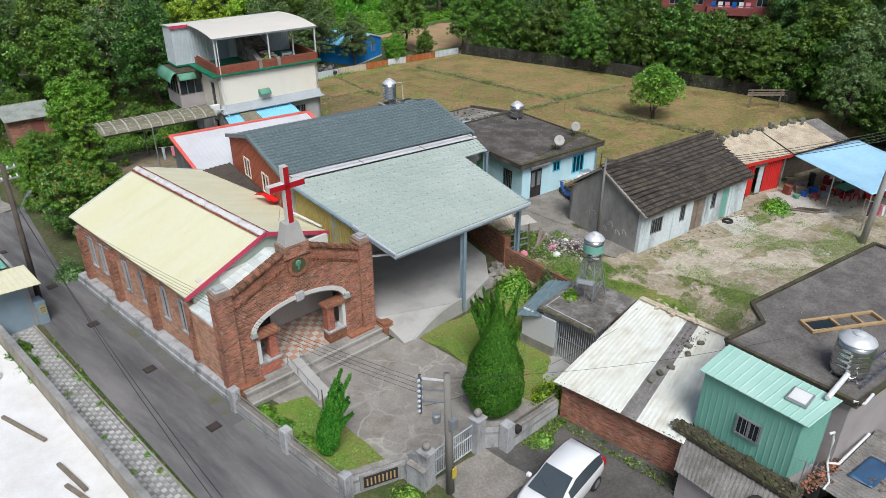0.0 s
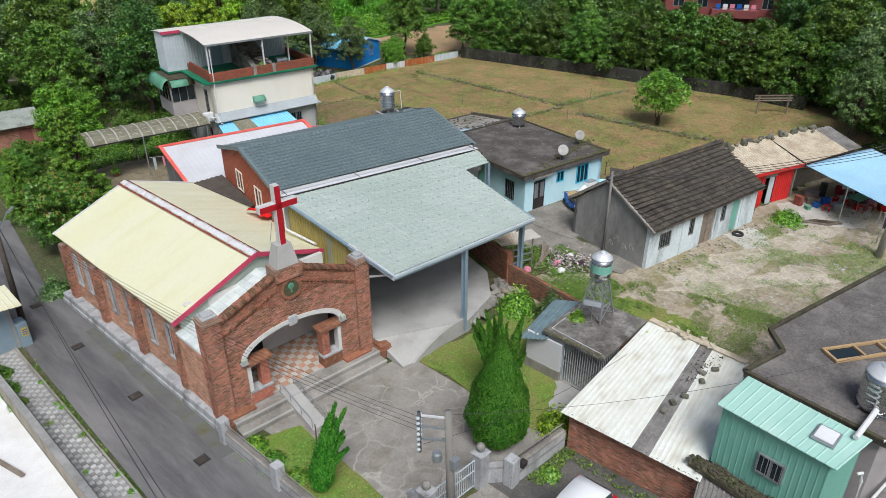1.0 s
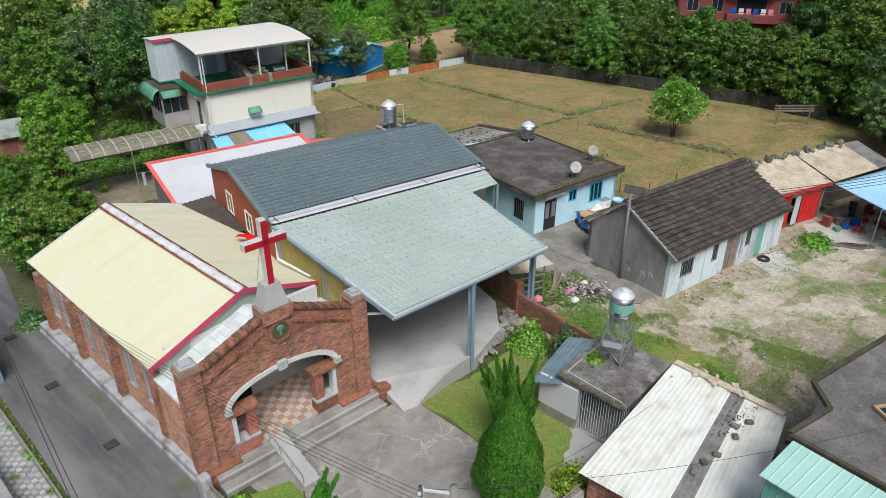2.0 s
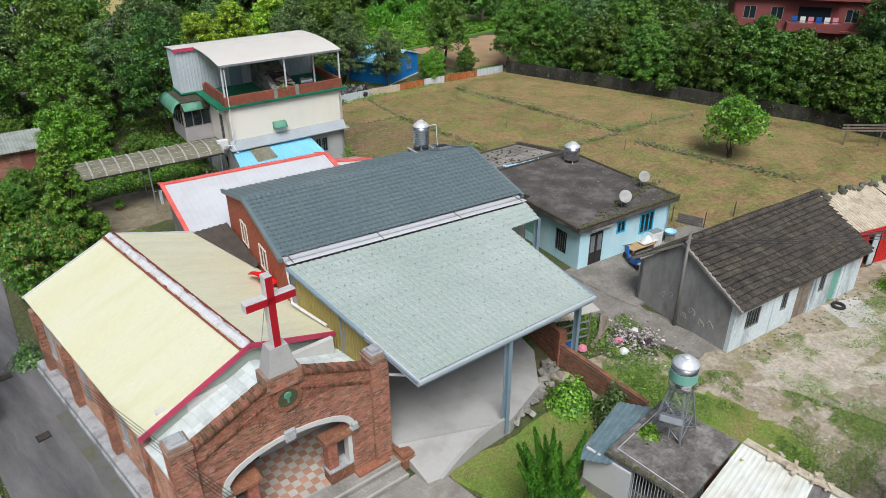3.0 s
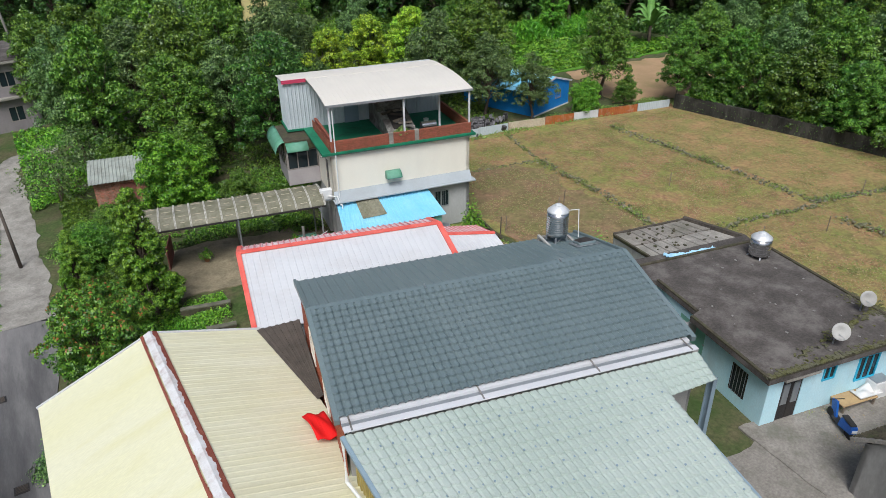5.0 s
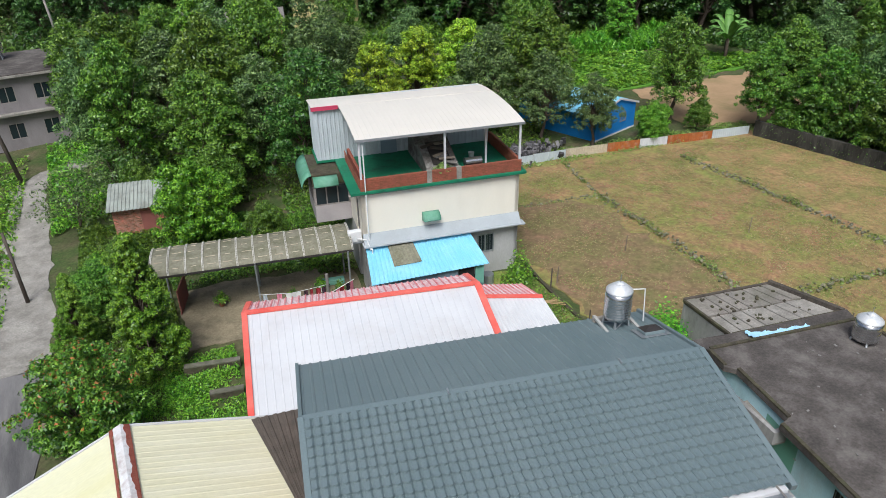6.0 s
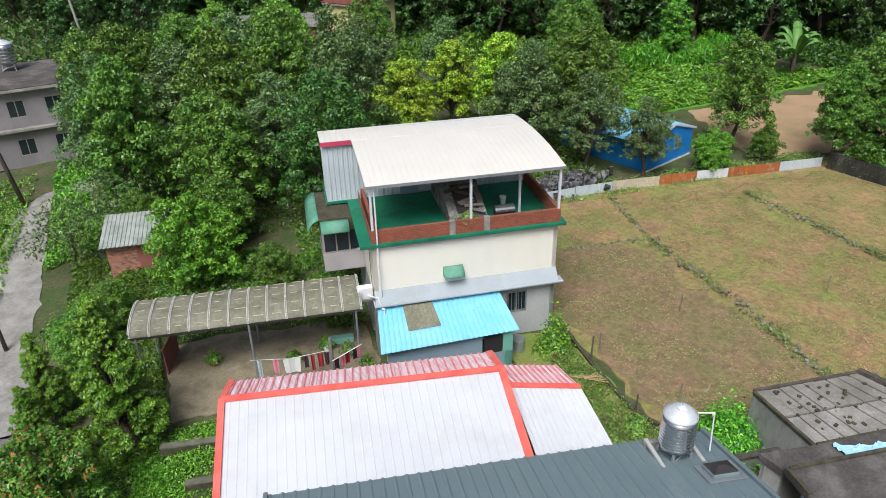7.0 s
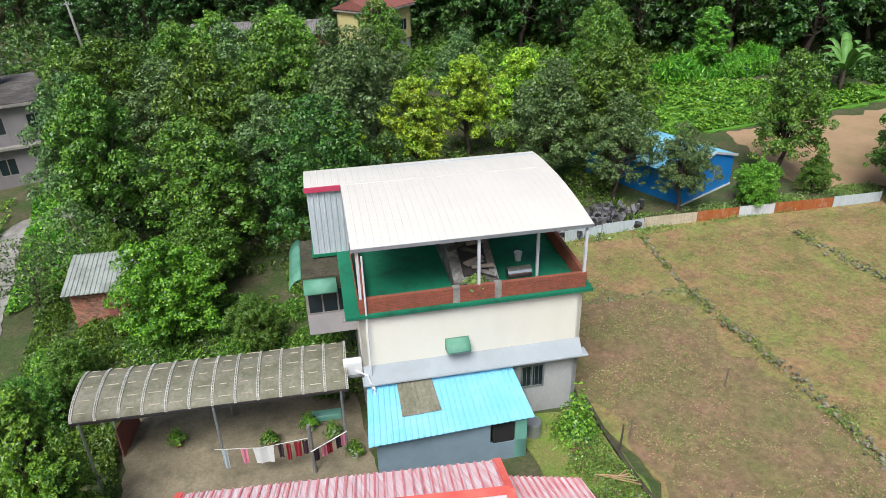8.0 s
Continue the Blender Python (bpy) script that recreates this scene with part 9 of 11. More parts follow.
def cable(label, p, q, sag, r=0.012, name="cable"):
    pts = [Vector(p).lerp(Vector(q), k / 14) - Vector((0, 0, sag * 4 * (k / 14) * (1 - k / 14))) for k in range(15)]
    return single(name, Shape().pipe(pts, r, 4), "iron", label, "cable", "overhead cables")


for k in range(4):
    cable("thin dark overhead service cable", (34.1 + 0.1 * k, 18.2, 4.75 - 0.1 * k), (45.2, 5.9, 7.0 - 0.2 * k), 0.5, 0.018)
for k in range(4):
    cable("thin dark overhead service cable", (13.3, 13.1, 4.5 - 0.2 * k), (9.1, 36.5, 6.6 - 0.15 * k), 1.0, 0.009)
for k in range(2):
    cable("thin dark overhead cable along the lane", (9.15, 36.5, 5.6 - 0.3 * k), (5.4 + 0.25 * k, 11.0, 5.0), 0.9, 0.011)
cable("thin dark overhead service cable", (13.4, 13.0, 3.3), (23.4, 11.0, 2.3), 0.5, 0.009)
cable("thin dark overhead service cable", (13.4, 13.0, 4.5), (26.0, 3.0, 5.0), 0.6, 0.009)
# ---- the lane side ----
lw = thing("lane_wall", "low mouldy concrete wall along the pavement", "wall", (5.7, 24.0, -0.5))
part("wall", wall(Shape(), (5.8, 10.0), (6.42, 34.4), -0.6, 0.42, 0.24), "wall_beige", lw)
part("coping", wall(Shape(), (5.82, 10.0), (6.44, 34.4), 0.422, 0.5, 0.28), "oldgrey", lw)
side_base = patch("pavement", ((5.88, 12.0), (7.05, 12.0), (7.85, 34.6), (6.45, 34.6)), "concrete", 0.05, "narrow pavement of checkered paving blocks", "pavement")
pa = Shape().box(0.004, 0.004, 0, 0.196, 0.196, 0.05, 0.008).mesh("paving_block", "paver_a")
pb = Shape().box(0.004, 0.004, 0, 0.196, 0.196, 0.05, 0.008).mesh("paving_block", "paver_b")
rest_a, rest_b, count = Shape(), Shape(), 0
for j in range(104):
    y = 13.6 + j * 0.2
    t = (y - 12.0) / 22.6
    x0 = 5.92 + 0.56 * t
    for i in range(6):
        x = x0 + i * 0.2
        dark = (i + j) % 2
        z = ground_z(x, y) + 0.048 + 0.006 * ((i * 7 + j * 3) % 4)
        if 17.5 < y < 30 and i < 5 and count < 290:
            o = new("paving_block", (pa, pb)[dark])
            o.parent = side_base
            o.matrix_basis = Matrix.Translation((x, y, z))
            count += 1
        else:
            (rest_b if dark else rest_a).box(x + 0.004, y + 0.004, z, x + 0.196, y + 0.196, z + 0.05, 0.008)
for sh, mm in ((rest_a, "paver_a"), (rest_b, "paver_b")):
    o = sub("paving", sh, mm, side_base)
    o["kind"] = "stuff"
kb = Shape()
wall(kb, (7.1, 12.0), (7.88, 34.6), -0.7, -0.42, 0.08)
single("kerb", kb, "concrete", "low concrete kerb beside the lane", "kerb", kind="structure")
for x, y in ((9.9, 32.55), (10.0, 27.05), (9.9, 21.55), (10.0, 37.8), (9.6, 44.0)):
    mh = thing("drain_grate", "dark iron drain grate set in the lane", "drain grate", (x, y, -0.52), "drain grates")
    part("frame", Shape().box(x - 0.26, y - 0.23, -0.53, x + 0.26, y + 0.23, -0.5), "iron", mh)
    part("grate", Shape().box(x - 0.22, y - 0.19, -0.5, x + 0.22, y + 0.19, -0.49), "iron", mh)
    for k in range(5):
        part("bar", Shape().box(x - 0.2, y - 0.16 + k * 0.075, -0.49, x + 0.2, y - 0.13 + k * 0.075, -0.475), "pole_dark", mh)
for k, (x0, y0, a, n) in enumerate(((4.3, 28.5, -77, 2.8), (4.75, 24.1, -86, 2.1), (4.5, 22.8, -80, 2.1), (3.6, 21.0, -60, 2.4))):
    ob = single("timber", Shape(pose(x0, y0, -0.48, 0, 0, a)).box(0, -0.08, 0, n, 0.08, 0.12, 0.02), "wood", "grey timber beam lying on the white lot", "timber", "loose timbers")
sk = thing("sack", "crumpled white and lilac sack", "sack", (5.0, 31.5, -0.5))
part("body", Shape().lathe([(0.3, 0), (0.42, 0.12), (0.36, 0.3), (0.12, 0.42)], (4.9, 31.6, -0.5), 9), "cloth_white", sk)
# house corner with teal and cream roof
tr = thing("lane_shed", "small lane side shed with cream and teal roof", "shed", (6.0, 36.0, -0.5))
part("roof", corrugated(Shape(), (4.0, 34.2, 2.3), (8.45, 33.5, 2.15), (8.5, 35.6, 2.35), (4.0, 36.2, 2.5), 0.25, 0.02, 0.03, 0.7), "yellow_e", tr, "cream metal roof")
part("roof", corrugated(Shape(), (4.0, 36.3, 2.6), (7.8, 35.75, 2.45), (8.0, 39.5, 2.6), (4.0, 40.0, 2.8), 0.25, 0.03, 0.03, 0.6), "green_wall", tr, "teal metal roof")
part("wall", wall(Shape(), (4.0, 34.8), (8.1, 34.6), -0.6, 2.1, 0.15), "steel_blue", tr, "blue grey metal gate wall")
part("wall", wall(Shape(), (8.1, 34.6), (8.3, 40.0), -0.6, 2.2, 0.15), "oldgrey", tr)
mb = thing("meter_cabinet", "blue grey cabinet with a yellow notice", "cabinet", (8.35, 34.9, -0.5))
part("body", Shape().box(8.1, 34.4, -0.55, 8.6, 35.1, 0.75, 0.03), "steel_blue", mb)
part("notice", Shape().box(8.25, 34.385, 0.05, 8.55, 34.4, 0.5), "plastic_yellow", mb, "yellow notice")
for k in range(3):
    part("notice_bar", Shape().box(8.29, 34.378, 0.14 + k * 0.11, 8.51, 34.386, 0.19 + k * 0.11), "plastic_blue", mb)

# ---- parked car ----
def car(x, y, z, heading):
    """A small white hatchback: body in cross-sections, glass, wheels, lamps, mirrors."""
    m = pose(x, y, z, 0, 0, heading)
    ob = thing("car", "parked small white hatchback with dark tinted glass", "car", (x, y, z))
    # stations along the length: x, half width, low z, shoulder z, roof half width, roof z
    st = [(-1.92, 0.62, 0.42, 0.72, 0.55, 0.80), (-1.80, 0.78, 0.25, 0.92, 0.60, 1.05), (-1.60, 0.82, 0.20, 0.98, 0.60, 1.34), (-1.2, 0.84, 0.18, 0.97, 0.60, 1.46), (-0.4, 0.85, 0.18, 0.95, 0.60, 1.52), (0.15, 0.85, 0.18, 0.93, 0.60, 1.47), (0.6, 0.85, 0.18, 0.92, 0.64, 1.24), (1.1, 0.84, 0.18, 0.90, 0.72, 0.97), (1.5, 0.82, 0.2, 0.80, 0.66, 0.88), (1.78, 0.74, 0.22, 0.66, 0.56, 0.76), (1.92, 0.58, 0.3, 0.52, 0.4, 0.58)]
    prof = [(-1, 0), (-1, 1), (-1, 2), (-1, 3), (1, 3), (1, 2), (1, 1), (1, 0)]

    def pt(s, k):
        x_, hw, lo, sh, rw, rz = s
        sg, lv = prof[k]
        return {0: (x_, sg * hw * 0.9, lo), 1: (x_, sg * hw, (lo + sh) / 2), 2: (x_, sg * hw * 0.97, sh), 3: (x_, sg * rw, rz)}[lv]

    body = Shape(m)
    body.sheet(lambda i, k: pt(st[i], k), range(len(st)), range(8))
    body.add([pt(st[0], k) for k in range(8)], [tuple(range(8))])
    body.add([pt(st[-1], k) for k in range(8)], [tuple(range(7, -1, -1))])
    part("body", body, "car_white", ob, smooth=True)

    def glass(name, i0, i1, k, a, b, lift):
        s = Shape(m)
        q = []
        for i, w_ in ((i0, a), (i0, b), (i1, b), (i1, a)):
            p0, p1 = Vector(pt(st[i], k)), Vector(pt(st[i], k + 1))
            q.append(p0.lerp(p1, w_) + Vector(lift))
        s.add([tuple(v) for v in q] + [tuple(v - Vector(lift) * 0.8) for v in q], [(0, 1, 2, 3), (7, 6, 5, 4)])
        part(name, s, "car_glass", ob)

    glass("windscreen", 7, 6, 3, 0.04, 0.96, (0.03, 0, 0.03))
    glass("windscreen", 6, 5, 3, 0.04, 0.96, (0.03, 0, 0.03))
    glass("rear_window", 2, 1, 3, 0.08, 0.92, (-0.03, 0, 0.03))
    for k, s in ((2, -0.018), (4, 0.018)):
        lo, hi = (0.1, 0.88) if k == 2 else (0.12, 0.9)
        for i0, i1 in ((2, 3), (3, 4), (4, 5), (5, 6)):
            glass("side_window", i0, i1, k, lo, hi, (0, s, 0.012))
    for sx in (-1.2, 1.2):
        for sy in (-1, 1):
            w_ = part("wheel", Shape(m).rod((sx, sy * 0.68, 0.3), (sx, sy * 0.865, 0.3), 0.3, n=22), "rubber", ob)
            sub("rim", Shape(m).rod((sx, sy * 0.84, 0.3), (sx, sy * 0.875, 0.3), 0.19, n=16), "steel_dull", w_)
    for sy in (-1, 1):
        part("headlight", Shape(m).box(1.58, sy * 0.5, 0.62, 1.8, sy * 0.74, 0.76, 0.03), "steel", ob)
        part("tail_light", Shape(m).box(-1.84, sy * 0.62, 0.75, -1.7, sy * 0.8, 1.05, 0.03), "plastic_red", ob)
        part("mirror", Shape(m).box(0.55, sy * 0.86, 0.92, 0.72, sy * 1.03, 1.06, 0.03), "car_white", ob)
    part("number_plate", Shape(m).box(1.9, -0.22, 0.34, 1.93, 0.22, 0.46), "plastic_white", ob)
    part("wiper", Shape(m).beam((1.0, 0.3, 1.02), (0.75, -0.3, 1.22), 0.02), "rubber", ob)
    return ob


car(16.3, 9.0, -0.53, 181)

# ---- boundary walls, stone rows, fence ----
rw = thing("brick_boundary_wall", "red brick boundary wall beside the canopy", "wall", (28.3, 19.0, -0.4))
for p, q, h in (((29.6, 25.2), (28.05, 20.5), 1.6), ((28.05, 20.5), (27.3, 15.6), 1.0)):
    wl = part("wall", wall(Shape(), q, p, -0.6, h, 0.2), "mortar", rw)
    length = math.dist(p, q)
    sub("brickwork", brick_fill(frame_pose(p, q) @ pose(0, -0.201, 0), 0, length, -0.3, h - 0.01)[0], "brick_moss", wl)
    sub("brickwork", brick_fill(frame_pose(q, p) @ pose(0, -0.001, 0), 0, length, -0.3, h - 0.01)[0], "brick_moss", wl)
    sub("coping", wall(Shape(), q, p, h + 0.002, h + 0.05, 0.21), "brick_moss", wl)
part("pier", Shape(pose(28.0, 20.5, 0, 0, 0, -20)).box(-0.2, -0.2, -0.6, 0.2, 0.2, 1.7, 0.02), "brick", rw, "brick pier")


def stone_row(label, pts, width=0.5, height=0.35, per=7):
    """Loose field stones heaped along a line."""
    s = Shape()
    for a, b in zip(pts, pts[1:]):
        n = int(math.dist(a, b) * per * 2)
        for k in range(n):
            t = (k + rng.random()) / n
            x, y = lerp(a, b, t)
            x, y = x + rng.normal(0, width * 0.35), y + rng.normal(0, width * 0.35)
            r = rng.uniform(0.04, 0.10)
            z = ground_z(x, y) + rng.random() * height * 0.6
            s.box(x - r, y - r * 0.8, z - r * 0.5, x + r, y + r * 0.8, z + r * 0.8, r * 0.35, turn=Euler((rng.uniform(-0.5, 0.5), rng.uniform(-0.5, 0.5), rng.random() * 3)).to_matrix())
    for a, b in zip(pts, pts[1:]):
        dx, dy = (b[1] - a[1]) / math.dist(a, b) * width * 0.6, -(b[0] - a[0]) / math.dist(a, b) * width * 0.6
        scatter("weeds", "grass grown over the stone row", "leaf_field", int(math.dist(a, b) * 70), ((a[0] - dx, a[1] - dy), (a[0] + dx, a[1] + dy), (b[0] + dx, b[1] + dy), (b[0] - dx, b[1] - dy)), 0.07, height * 0.9)
    o = single("stone_row", s, "stone_i", label, "stone row", "field stone rows", "stuff")
    return o


stone_row("low row of loose mossy field stones across the field", [(56.1, 54.5), (56.3, 45.0), (56.2, 35.7)], 0.6, 0.4)
stone_row("low row of loose mossy field stones across the field", [(46.0, 51.6), (45.6, 44.0), (44.8, 37.5)], 0.6, 0.45)
stone_row("low row of loose mossy field stones across the field", [(56.0, 36.0), (64.8, 33.6)], 0.5, 0.3)
stone_row("low row of loose mossy field stones across the field", [(44.5, 37.0), (50.0, 36.6), (56.0, 35.4)], 0.5, 0.3)
stone_row("low row of loose mossy field stones across the field", [(55.2, 33.6), (55.6, 28.0), (56.3, 21.1)], 0.7, 0.5, 10)
stone_row("low row of loose mossy field stones across the field", [(45.9, 51.8), (38.5, 53.2)], 0.35, 0.2, 4)
stone_row("low row of loose mossy field stones across the field", [(46.1, 51.8), (47.5, 57.6)], 0.35, 0.2, 4)
stone_row("low row of loose mossy field stones across the field", [(44.6, 37.0), (46.4, 30.0)], 0.4, 0.25, 4)
# the wall's dark colour carries the shade under the hedge trees
bw = thing("retaining_wall", "concrete retaining wall behind the field, coloured dark for the trees' shade", "wall", (68.0, 38.0, 0.0))
pts = [(64.8, 55.2), (66.4, 47.0), (67.8, 40.0), (69.0, 32.0), (70.3, 25.0), (70.2, 18.5)]
for a, b in zip(pts, pts[1:]):
    part("wall", wall(Shape(), b, a, -0.2, 1.35, 0.3), "wall_shaded", bw)
    scatter("creeper", "leaves hanging over the dark retaining wall", "leaf_mid", 3600, ((a[0] - 0.3, a[1]), (a[0] + 0.5, a[1]), (b[0] + 0.5, b[1]), (b[0] - 0.3, b[1])), 0.11, 2.0)
fn = thing("sheet_fence", "makeshift fence of rusty and white metal sheets", "fence", (55.0, 57.5, 0.0))
pts = [(38.5, 58.6), (43.0, 59.0), (45.5, 58.9), (48.3, 58.6), (51.8, 58.0), (54.6, 57.5), (57.0, 57.0), (61.0, 56.2), (64.5, 55.6)]
mats = ("oldgrey", "bare_metal", "bare_metal", "fibre_cream", "rust_orange", "white_metal", "rust_orange", "bare_metal")
for (a, b), mm in zip(zip(pts, pts[1:]), mats):
    z = ground_z(*a)
    h = 0.75 if mm != "oldgrey" else 0.4
    part("sheet", corrugated(Shape(), (*a, z - 0.1), (*b, z - 0.1), (*b, z + h), (*a, z + h + 0.04), 0.2, 0.03, 0.0, 0.5), mm, fn)
    part("stake", Shape().rod((*b, z - 0.1), (*b, z + h + 0.15), 0.03, n=6), "wood", fn)
gl = thing("rack", "weathered timber goal-like rack standing in the field", "rack", (67.0, 20.5, 0.0))
for x, y in ((66.0, 21.3), (67.8, 19.3)):
    part("post", Shape().beam((x, y, -0.1), (x + 0.1, y, 1.75), 0.1), "wood", gl)
for z in (1.3, 1.5, 1.75):
    part("board", Shape().beam((65.8, 21.6, z), (68.1, 19.1, z), 0.06, 0.12), "wood", gl)
for x, y in ((42.5, 44.8), (37.0, 43.8), (38.0, 39.5), (50.5, 43.0), (53.0, 33.0), (60.0, 34.9), (46.5, 33.5)):
    single("stake", Shape().rod((x, y, -0.1), (x + 0.04, y, 1.1), 0.03, n=6), "wood", "thin weathered stake standing in the field", "stake", "field stakes")

# ---- blue shed, brick shed and the far houses ----
bs = thing("blue_shed", "bright blue metal shed with a pale blue roof", "shed", (54.0, 64.5, 0.0))
q = [(52.5, 60.4), (57.9, 62.0), (55.5, 69.6), (50.1, 68.0)]
m1, m2 = lerp(q[0], q[1], 0.55), lerp(q[3], q[2], 0.55)
part("wall", Shape().add([(*q[0], -0.1), (*q[1], -0.1), (*q[1], 2.2), (*m1, 2.95), (*q[0], 2.2)] + [(x + 0.03, y + 0.1, z) for x, y, z in ((*q[0], -0.1), (*q[1], -0.1), (*q[1], 2.2), (*m1, 2.95), (*q[0], 2.2))], [(0, 1, 2, 3, 4), (9, 8, 7, 6, 5)]), "deep_blue", bs, "bright blue gable wall")
for a, b in ((q[1], q[2]), (q[2], q[3]), (q[3], q[0])):
    part("wall", wall(Shape(), a, b, -0.1, 2.2, 0.1), "deep_blue", bs)
for e0, e1, s in ((q[3], q[0], -1), (q[1], q[2], 1)):
    r0, r1 = ((m2, m1) if s < 0 else (m1, m2))
    o = Vector((0.28 * s, 0.08 * s))
    part("roof", corrugated(Shape(), (e0[0] + o.x, e0[1] + o.y, 2.15), (e1[0] + o.x, e1[1] + o.y, 2.15), (*r1, 3.02), (*r0, 3.02), 0.25, 0.02, 0.03, 0.6), "blue_metal", bs, "pale blue ribbed roof")
    f = q[0] if s < 0 else q[1]
    part("bargeboard", Shape().beam((f[0] + o.x, f[1] + o.y - 0.12, 2.13), (m1[0], m1[1] - 0.12, 2.98), 0.06, 0.16), "white_metal", bs, "white bargeboard")
window(bs, frame_pose(q[0], q[1]), 1.0, 1.9, 0.9, 1.7, "rail", out=-0.04)
window(bs, frame_pose(q[0], q[1]), 3.4, 4.2, 0.9, 1.7, "rail", out=-0.04)
part("plinth", wall(Shape(), (q[0][0], q[0][1] - 0.08), (q[1][0], q[1][1] - 0.08), -0.1, 0.15, 0.05), "paint_white", bs)
junk = Shape()
for k in range(260):
    x, y = 45.6 + rng.normal(0, 1.6), 60.4 + rng.normal(0, 0.7)
    s = rng.uniform(0.04, 0.2)
    junk.box(x - s, y - s * 0.6, rng.random() * 0.5, x + s, y + s * 0.6, 0.5 + rng.random() * 0.3, turn=Euler((rng.uniform(-0.6, 0.6), rng.uniform(-0.6, 0.6), rng.random() * 3)).to_matrix())
single("scrap_heap", junk, "scrap", "heap of scrap and broken goods behind the fence", "scrap", kind="stuff")
bk = thing("brick_shed", "small red brick shed with a grey corrugated roof", "shed", (18.0, 62.3, -0.3))
z = ground_z(18, 62)
w = wall(wall(wall(wall(Shape(), (16.5, 60.9), (19.6, 60.3), z - 0.1, z + 2.1, 0.2), (19.6, 60.3), (20.1, 62.9), z - 0.1, z + 2.3, 0.2), (20.1, 62.9), (17.0, 63.6), z - 0.1, z + 2.3, 0.2), (17.0, 63.6), (16.5, 60.9), z - 0.1, z + 2.1, 0.2)
wl = part("wall", w, "mortar", bk)
sub("brickwork", brick_fill(frame_pose((16.5, 60.9), (19.6, 60.3)), 0, 3.15, z, z + 2.1)[0], "brick_i", wl)
part("roof", corrugated(Shape(), (16.2, 60.5, z + 2.15), (19.9, 59.8, z + 2.15), (20.4, 63.0, z + 2.65), (16.7, 63.8, z + 2.65), 0.22, 0.035, 0.03, 0.5), "sheet_green", bk)
part("door", Shape(frame_pose((16.5, 60.9), (19.6, 60.3))).box(1.6, -0.04, z, 2.5, 0.02, z + 1.8), "house_roof", bk)


def block_house(name, label, m, w_, d_, storeys, hgt, mm, roof, wins, sill="concrete"):
    """A plain block with real window openings on the front and one side, slabs between storeys and a flat roof."""
    at = m @ Vector((w_ / 2, d_ / 2, 0))
    ob = thing(name, label, "house", at[:])
    for s in range(storeys):
        z0, z1 = s * hgt, (s + 1) * hgt
        hf = [(u, u + 1.2, z0 + 0.9, z0 + 2.2) for u in wins]
        part("wall", wall(Shape(m), (0, 0), (w_, 0), z0, z1, 0.2, hf), mm, ob)
        part("wall", wall(Shape(m), (w_, 0), (w_, d_), z0, z1, 0.2, [(d_ * 0.3, d_ * 0.3 + 1.2, z0 + 0.9, z0 + 2.2)]), mm, ob)
        part("wall", wall(Shape(m), (w_, d_), (0, d_), z0, z1, 0.2), mm, ob)
        part("wall", wall(Shape(m), (0, d_), (0, 0), z0, z1, 0.2), mm, ob)
        for u in wins:
            window(ob, m, u, u + 1.2, z0 + 0.9, z0 + 2.2, "rail", split=2, out=0.02)
        window(ob, m @ pose(w_, 0, 0, 0, 0, 90), d_ * 0.3, d_ * 0.3 + 1.2, z0 + 0.9, z0 + 2.2, "rail", split=2, out=0.02)
        part("slab", Shape(m).box(-0.35, -0.5, z1 - 0.08, w_ + 0.3, d_ + 0.2, z1 + 0.1), sill, ob)
    part("roof", Shape(m).box(-0.3, -0.4, storeys * hgt + 0.102, w_ + 0.25, d_ + 0.15, storeys * hgt + 0.2), roof, ob)
    return ob


gz = ground_z(10, 82)
block_house("house", "two storey greyish pink plastered house with a dark flat roof", pose(4.5, 82.2, gz, 0, 0, 6), 11.0, 8.5, 2, 3.0, "lilac_old", "roofslab", (2.0, 6.0, 8.6))
tank("ribbed stainless water tank on the far flat roof", 10.6, 89.0, gz + 6.2, 0.7, 1.5, 5, 0.6)
mp_ = pose(81.6, 38.9, 1.6, 0, 0, -62)
pb_ = block_house("apartment_block", "maroon tiled apartment block with balconies", mp_, 14.5, 9.0, 3, 3.1, "mauve", "roofslab", (1.0, 3.6, 10.6, 13.0), "mauve")
for s in (1, 2):
    bc = part("balcony", Shape(mp_).box(5.2, -1.2, s * 3.1, 10.2, 0.0, s * 3.1 + 0.9, 0.03), "mauve", pb_)
    sub("rail", Shape(mp_).beam((5.2, -1.18, s * 3.1 + 1.1), (10.2, -1.18, s * 3.1 + 1.1), 0.05), "iron", bc)
    for k in range(6):
        sub("laundry", Shape(mp_).box(5.6 + k * 0.75, -1.0, s * 3.1 + 0.85, 6.1 + k * 0.75, -0.95, s * 3.1 + 1.5), ("plastic_blue", "cloth_white", "cloth_pink")[k % 3], bc)
    part("balcony_door", Shape(mp_).box(6.2, -0.03, s * 3.1 + 0.1, 9.2, 0.02, s * 3.1 + 2.3), "glass", pb_)
my = pose(44.5, 102.5, ground_z(46, 104) + 2.6, 0, 0, 35)
yh = block_house("house", "yellow plastered house with a red brown roof among trees", my, 7.0, 5.0, 1, 3.6, "house_yellow", "house_roof", (1.0, 3.0, 5.0))
part("basement", Shape(my).box(0.1, 0.1, -3.0, 6.9, 4.9, 0.0), "oldgrey", yh)
part("pitched_roof", Shape(my).prism([(-0.4, 3.8), (5.4, 3.8), (2.5, 4.9)], "x", -0.4, 7.4), "house_roof", yh)
bh = thing("long_shed", "long low brick shed with grey corrugated roof at the hill foot", "shed", (34.0, 117.0, 0.0))
zb = ground_z(34, 116)
